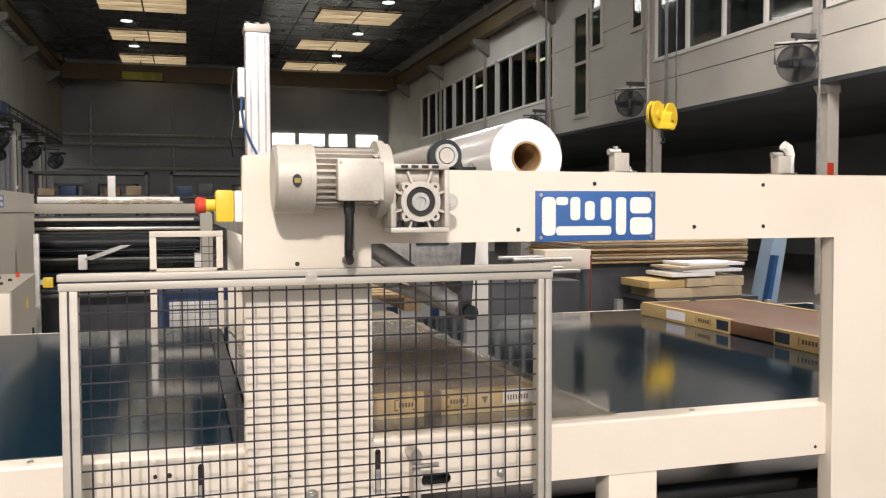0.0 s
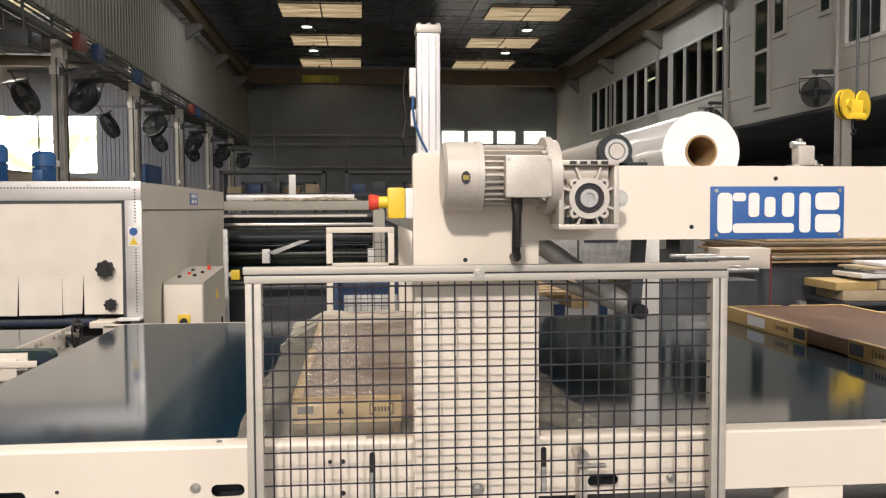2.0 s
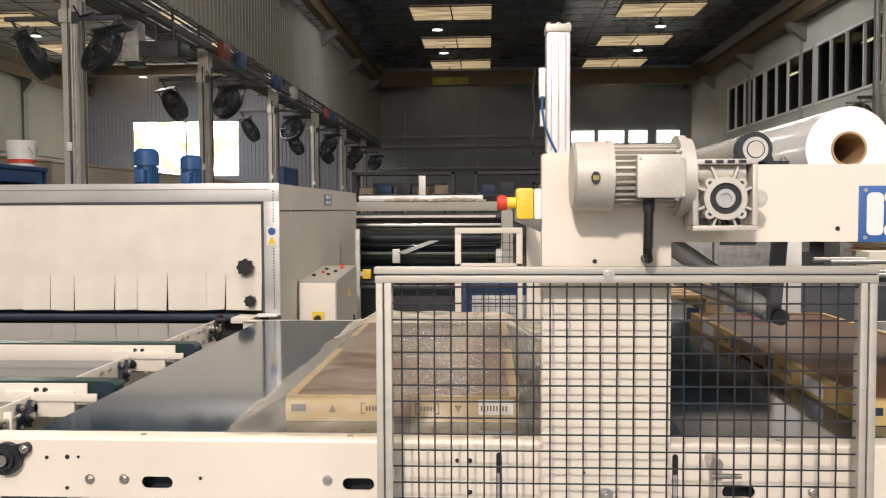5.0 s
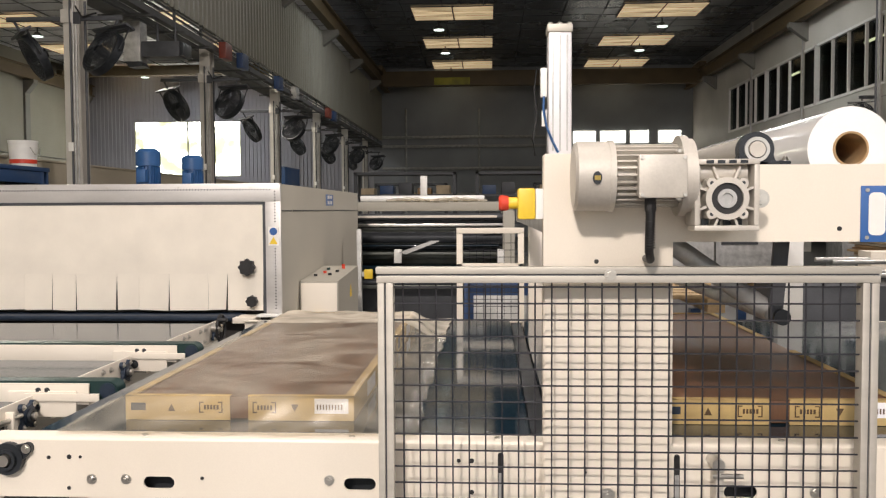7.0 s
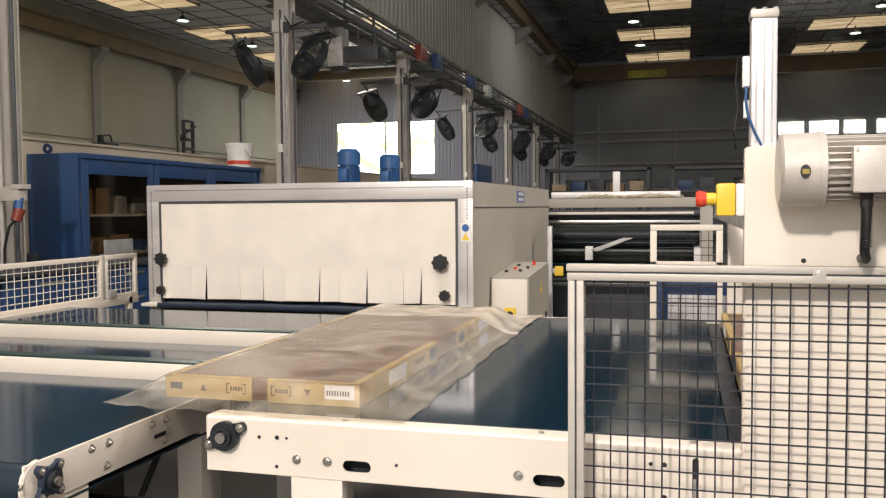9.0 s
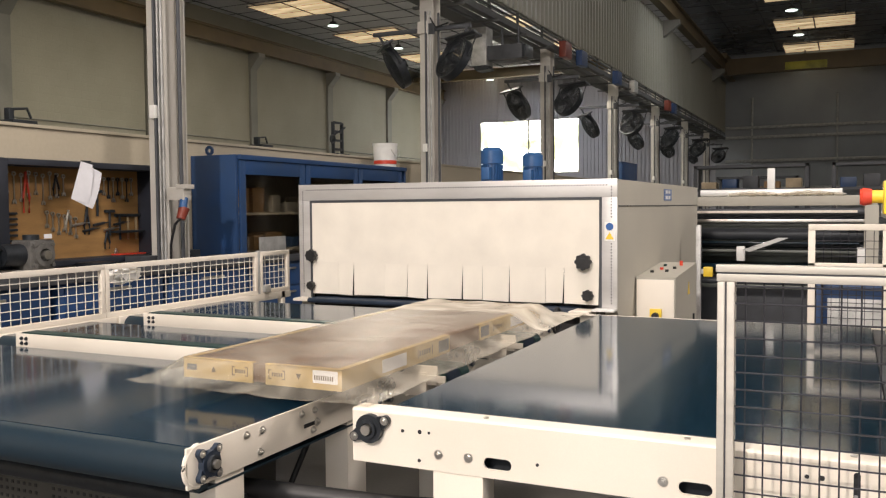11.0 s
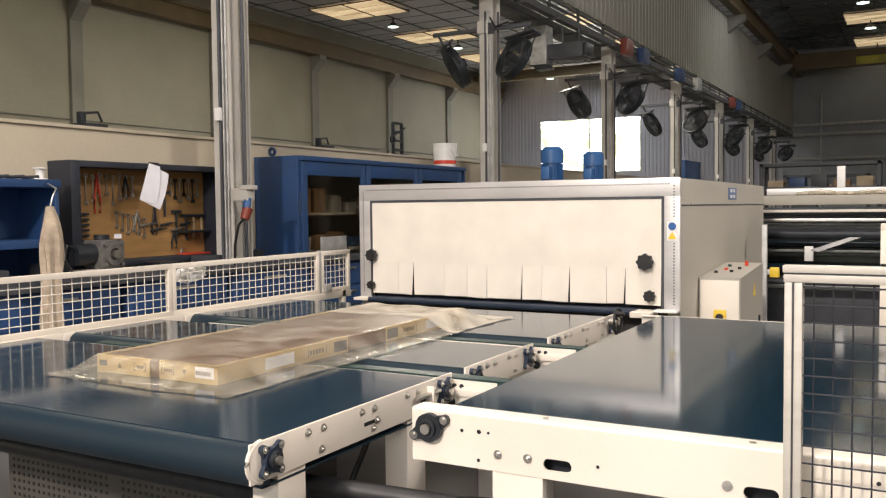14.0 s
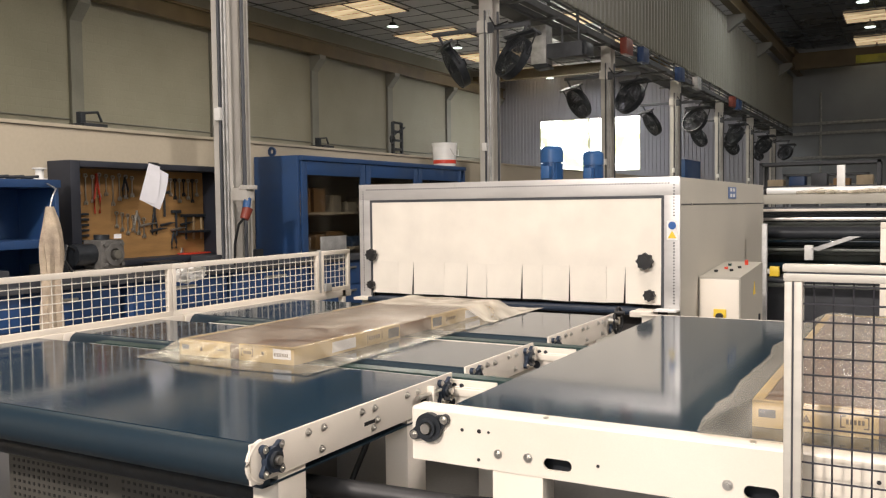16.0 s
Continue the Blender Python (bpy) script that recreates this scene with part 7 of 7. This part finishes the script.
rw = thing("film_winder", "dark steel film winder behind the belt", "machine", (2.3, 5.4, 0))
part("body", box(B(), 1.75, 2.55, 5.3, 5.8, 0.0, 0.95, 0.01), DARKSTEEL, rw)
for _k in range(4):
    part("roller", rod(B(), (2.08, 5.2 + _k * 0.14, 1.02 + 0.07 * (_k % 2)), (2.5, 5.2 + _k * 0.14, 1.02 + 0.07 * (_k % 2)), 0.014, 14), GALV, rw)
part("control_head", box(B(), 2.42, 2.78, 5.6, 5.8, 1.0, 1.14, 0.006), CREAM, rw)
part("post", rod(B(), (2.78, 5.6, 0), (2.78, 5.6, 1.1), 0.006, 10), DARKRED, rw)
for _i, (_x, _y) in enumerate(((0.75, 5.0), (1.4, 6.3))):
    pt = thing("wooden_pallet", "raw pine pallet on trestles behind the belt", "pallet", (_x, _y, 0), "pallets behind the belt")
    for _k in range(5):
        part("plank", box(B(), _x - 0.3, _x + 0.6, _y + _k * 0.18, _y + _k * 0.18 + 0.12, 0.9, 0.922, 0.002), WOOD, pt)
    for _k in range(3):
        part("bearer", box(B(), _x - 0.3 + _k * 0.4, _x - 0.2 + _k * 0.4, _y, _y + 0.85, 0.82, 0.899, 0.002), WOOD, pt)
    for _k in range(2):
        part("trestle", box(B(), _x - 0.25 + _k * 0.7, _x - 0.19 + _k * 0.7, _y + 0.2, _y + 0.26, 0, 0.82), CABBLUE, pt)

# ---- under the conveyors ----
_bm = tube(B(), [(-1.75, 2.0, 0.6), (-1.2, 2.15, 0.56), (-0.6, 2.3, 0.55), (0.6, 2.3, 0.55), (2.4, 2.3, 0.55)], 0.03, 12)
solo("air_pipe", _bm, RUBBER, "thick black pipe slung under the conveyor", "pipe")
_bm = tube(B(), [(-3.2, 1.4, 0.02), (-2.6, 1.75, 0.015), (-2.2, 2.2, 0.02), (-1.9, 2.6, 0.3), (-1.8, 2.7, 0.62)], 0.012, 8)
solo("floor_cable", _bm, RUBBER, "black cable trailing on the floor", "cable")
# Beige sheet with the shade below the conveyor put into its colour.
PERF = material("shaded_beige_perforated_sheet", (0.085, 0.08, 0.07), 0.6, vary=0.1, scale=4, bump=0.05)
gu = thing("perforated_guard", "grey perforated guard box under the cross conveyor", "guard", (-2.9, 2.3, 0))
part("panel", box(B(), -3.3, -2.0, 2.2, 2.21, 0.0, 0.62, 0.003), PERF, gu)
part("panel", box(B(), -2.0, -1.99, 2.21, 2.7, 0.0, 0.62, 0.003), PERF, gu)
_bm = B()
for _i in range(40):
    for _j in range(19):
        _x, _z = -3.27 + _i * 0.031 + (0.06 if _i > 18 else 0), 0.05 + _j * 0.029
        if _x < -2.05:
            box(_bm, _x, _x + 0.012, 2.198, 2.2015, _z, _z + 0.012)
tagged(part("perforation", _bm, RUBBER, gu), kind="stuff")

# ---- packs ----
# times and places of a pack's front left lower corner
PACK_A = [(0.0, 0.33, 2.233, ZB + 0.001), (1.0, 0.077, 2.233, ZB + 0.001), (2.0, -0.178, 2.233, ZB + 0.001), (3.0, -0.432, 2.233, ZB + 0.001),
          (3.4, -0.53, 2.233, ZB + 0.001), (3.6, -0.535, 2.233, ZB + 0.001), (5.2, -0.535, 2.233, ZB + 0.001), (5.4, -0.56, 2.233, ZB + 0.001), (6.3, -0.79, 2.233, ZB + 0.001),
          (7.0, -0.972, 2.233, ZB + 0.001), (8.0, -1.228, 2.23, ZB + 0.001), (9.0, -1.486, 2.225, ZB + 0.001), (10.0, -1.743, 2.21, ZB + 0.001),
          (12.5, -2.385, 2.205, ZB + 0.001), (13.0, -2.525, 2.205, ZB + 0.001), (13.5, -2.66, 2.205, ZB + 0.001), (13.7, -2.715, 2.205, ZB - 0.014), (13.85, -2.745, 2.205, ZB - 0.053),
          (14.0, -2.75, 2.21, ZL + 0.001), (14.3, -2.75, 2.225, ZL + 0.001), (14.5, -2.75, 2.245, ZL + 0.001), (15.0, -2.75, 2.366, ZL + 0.001), (15.5, -2.75, 2.495, ZL + 0.001), (16.0, -2.75, 2.628, ZL + 0.001)]
PACK_B = [(0.0, 2.33, 2.233, ZB + 0.001), (1.5, 1.93, 2.233, ZB + 0.001), (2.5, 1.66, 2.233, ZB + 0.001), (3.5, 1.36, 2.233, ZB + 0.001), (7.0, 0.437, 2.233, ZB + 0.001),
          (7.8, 0.226, 2.233, ZB + 0.001), (8.1, 0.17, 2.233, ZB + 0.001), (8.3, 0.16, 2.233, ZB + 0.001), (13.8, 0.16, 2.233, ZB + 0.001), (14.0, 0.14, 2.233, ZB + 0.001), (14.2, 0.1, 2.233, ZB + 0.001), (15.0, -0.106, 2.233, ZB + 0.001), (16.0, -0.366, 2.233, ZB + 0.001)]
PW, PL, PH = 0.615, 1.86, 0.066


def pack(name, at, label):
    """A flat pack: brown panel, four printed cardboard corner sleeves with their prints and labels."""
    w = thing(name, label, "package", at)
    x, y, z = at
    part("panel", box(B(), x + 0.005, x + PW - 0.005, y + 0.005, y + PL - 0.005, z + 0.004, z + PH - 0.004, 0.002), PANEL, w)
    cx, cy = 0.283, 0.78
    for sx_, sy_ in ((0, 0), (1, 0), (0, 1), (1, 1)):
        x0 = x if sx_ == 0 else x + PW - cx
        y0 = y if sy_ == 0 else y + PL - cy
        xe = x if sx_ == 0 else x + PW - 0.0045
        ye = y if sy_ == 0 else y + PL - 0.0045
        bm = box(B(), x0, x0 + cx, ye, ye + 0.0045, z, z + PH, 0.001)
        box(bm, xe, xe + 0.0045, y0 + (0.0045 if sy_ == 0 else 0), y0 + cy - (0.0045 if sy_ else 0), z, z + PH, 0.001)
        box(bm, x0, x0 + cx, ye - (0.014 if sy_ else 0), ye + (0.018 if sy_ == 0 else 0.0045), z + PH - 0.002, z + PH + 0.001)
        box(bm, xe - (0.02 if sx_ else 0), xe + (0.0245 if sx_ == 0 else 0.0045), y0, y0 + cy, z + PH - 0.0022, z + PH + 0.0008)
        sl = part("corner_sleeve", bm, CARDBOARD, w, "printed cardboard corner sleeve")
        if sy_ == 0:
            fy = y - 0.0008
            def mark(u0, u1, v0, v1, mat=INK, name="print"):
                part(name, box(B(), x0 + u0, x0 + u1, fy, fy + 0.001, z + v0, z + v1), mat, sl)
            b0 = 0.2 if sx_ == 0 else 0.012
            for s in (b0, b0 + 0.06):
                mark(s, s + 0.003, 0.02, 0.05)
                mark(s - (0.009 if s > b0 else 0), s + (0.003 if s > b0 else 0.012), 0.047, 0.05)
                mark(s - (0.009 if s > b0 else 0), s + (0.003 if s > b0 else 0.012), 0.02, 0.023)
            for k in range(5):
                mark(b0 + 0.013 + k * 0.0085, b0 + 0.0185 + k * 0.0085, 0.029, 0.041)
            if sx_ == 0:
                mark(0.015, 0.055, 0.026, 0.046, BLUEIRON, "stamp")
                part("mark", prism(B(), [(x0 + 0.115, z + 0.024), (x0 + 0.135, z + 0.024), (x0 + 0.125, z + 0.044)], "y", fy, fy + 0.001), INK, sl)
            else:
                part("mark", prism(B(), [(x0 + 0.115, z + 0.044), (x0 + 0.135, z + 0.044), (x0 + 0.125, z + 0.024)], "y", fy, fy + 0.001), INK, sl)
                mark(0.178, 0.268, 0.02, 0.06, PAPER, "address_label")
                for k in range(9):
                    part("bar", box(B(), x0 + 0.184 + k * 0.008, x0 + 0.188 + k * 0.008, fy - 0.0006, fy + 0.0002, z + 0.03, z + 0.044), INK, sl)
        fx = x - 0.0008 if sx_ == 0 else x + PW - 0.0002
        for k, (v0, v1, mt) in enumerate(((0.06, 0.22, CARDBOARD), (0.25, 0.42, PAPER), (0.52, 0.62, INK), (0.68, 0.77, BLUEIRON))):
            if mt is CARDBOARD:
                continue
            q0, q1 = (y0 + v0, y0 + v1) if sy_ == 0 else (y0 + cy - v1, y0 + cy - v0)
            if mt is INK:
                for r in range(5):
                    part("print", box(B(), fx, fx + 0.001, q0 + r * 0.019, q0 + r * 0.019 + 0.012, z + 0.026, z + 0.044), INK, sl)
                for q in (q0 - 0.012, q1 + 0.004):
                    part("print", box(B(), fx, fx + 0.001, q, q + 0.004, z + 0.018, z + 0.052), INK, sl)
            else:
                part("address_label" if mt is PAPER else "stamp", box(B(), fx, fx + 0.001, q0, q1, z + 0.012, z + 0.056), mt, sl)
    return w


def film_cover(x, y, z, x0, x1, y0, y1, nx, ny):
    """A loose wrinkled film draped over a pack whose corner is at (x, y, z), from x0..x1, y0..y1 of the pack's own space."""
    bm = B()
    rows = []
    for j in range(ny + 1):
        row = []
        for i in range(nx + 1):
            u = x0 + (x1 - x0) * i / nx
            v = y0 + (y1 - y0) * j / ny
            n1 = noise.noise(Vector((u * 4.2, v * 4.2, 1.7)))
            n2 = noise.noise(Vector((u * 13, v * 11, 5.1)))
            du = max(-u, u - PW, 0) + 0.0
            dv = max(-v, v - PL, 0)
            d = math.hypot(du, dv)
            lim = 0.125 + 0.02 * n1
            f = max(0.0, 1 - d / lim)
            if d == 0:
                h = PH + 0.0025 + 0.002 * max(0, n2) + 0.003 * max(0, n1)
            else:
                h = PH * f ** 1.15 + 0.002 + 0.006 * max(0, n2) * min(1, d * 20) * (0.3 + 0.7 * (1 - f))
            rump = max(0.0, min(1.0, (v - PL + 0.55) / 0.4)) + max(0.0, min(1.0, (u - PW + 0.06) / 0.15)) * 0.15
            h += rump * 0.018 * abs(noise.noise(Vector((u * 6 + v * 2, v * 4, 2.2)))) * (0.4 + 0.6 * f)
            fold = 1 - abs(noise.noise(Vector((u * 4.0 + v * 2.6, v * 3.4 - u * 5.5, 7.3))) * 3.2)
            h += 0.0022 * max(0.0, fold) ** 4 * (1 if d == 0 else 0.6)
            edge = 0.02 * n1 + 0.012 * n2
            uu = u + (edge if i in (0, nx) else 0)
            vv = v + (edge if v < 0 or v > PL else 0)
            row.append(bm.verts.new((x + uu, y + vv, z + h)))
        rows.append(row)
    for j in range(ny):
        for i in range(nx):
            bm.faces.new((rows[j][i], rows[j][i + 1], rows[j + 1][i + 1], rows[j + 1][i]))
    return bm


_a0 = (PACK_A[0][1], PACK_A[0][2], PACK_A[0][3])
pack_a = pack("wrapped_package", _a0, "flat pack of brown panels in loose clear film")
part("film_wrap", film_cover(*_a0, -0.13, PW + 0.17, -0.15, PL - 0.42, 84, 110), FILM, pack_a, "loose wrinkled clear shrink film")
part("film_tail", film_cover(*_a0, -0.13, PW + 0.17, PL - 0.42, PL + 0.24, 84, 50), MILKFILM, pack_a, "crumpled milky film end")
_b0 = (PACK_B[0][1], PACK_B[0][2], PACK_B[0][3])
pack_b = pack("package", _b0, "flat pack of brown panels with printed cardboard corners")
# film web fed from the gantry, laid over the second pack as it enters
film_web = thing("film_web", "loose wrinkled clear film web from the gantry", "film", (0.9, 2.233, 1.36))
part("film_sheet", film_cover(0.9, 2.233, 1.36, -0.12, 0.45, -0.14, PL + 0.2, 40, 110), FILM, film_web)
FILM_WEB = [(0.0, 0.9, 2.233, 1.36), (10.2, 0.9, 2.233, 1.36), (10.7, 0.6, 2.233, 1.2), (11.5, 0.2, 2.233, 0.9), (12.0, 0.16, 2.233, ZB + 0.001)] + [r for r in PACK_B if r[0] >= 13.8]


# ---- what moves ----
def motions():
    """Packs on the belts and the lifting transfer beams."""
    def xz(rows):
        return [(t, pose(x, y, z)) for t, x, y, z in rows]
    walk(pack_a, xz(PACK_A))
    walk(pack_b, xz(PACK_B))
    walk(film_web, xz(FILM_WEB))
    for w in lifts:
        y = w.location.y
        walk(w, [(t, pose(-2.4, y, ZB + dz)) for t, dz in ((0, 0), (12.5, 0), (13.55, 0), (13.7, -0.02), (13.85, -0.055), (14.0, -0.062), (14.5, -0.062), (16, -0.062))])
    # the curtain strips swing in the draught
    for k, s in enumerate(strips):
        x, y, z = s.location
        a, b = 2.0 + (k * 7 % 5), 6 + (k * 5 % 7)
        amp = 3.2 if 3 <= k <= 8 else 1.2
        lean = 0.9 * math.sin(k * 2.1)
        walk(s, [(t * 0.8, pose(x, y, z, -amp * (0.5 + 0.5 * math.sin(t * 0.8 * (0.9 + 0.1 * a) + b)), lean * (0.6 + 0.4 * math.sin(t * 0.7 + k)), 0)) for t in range(21)])


motions()
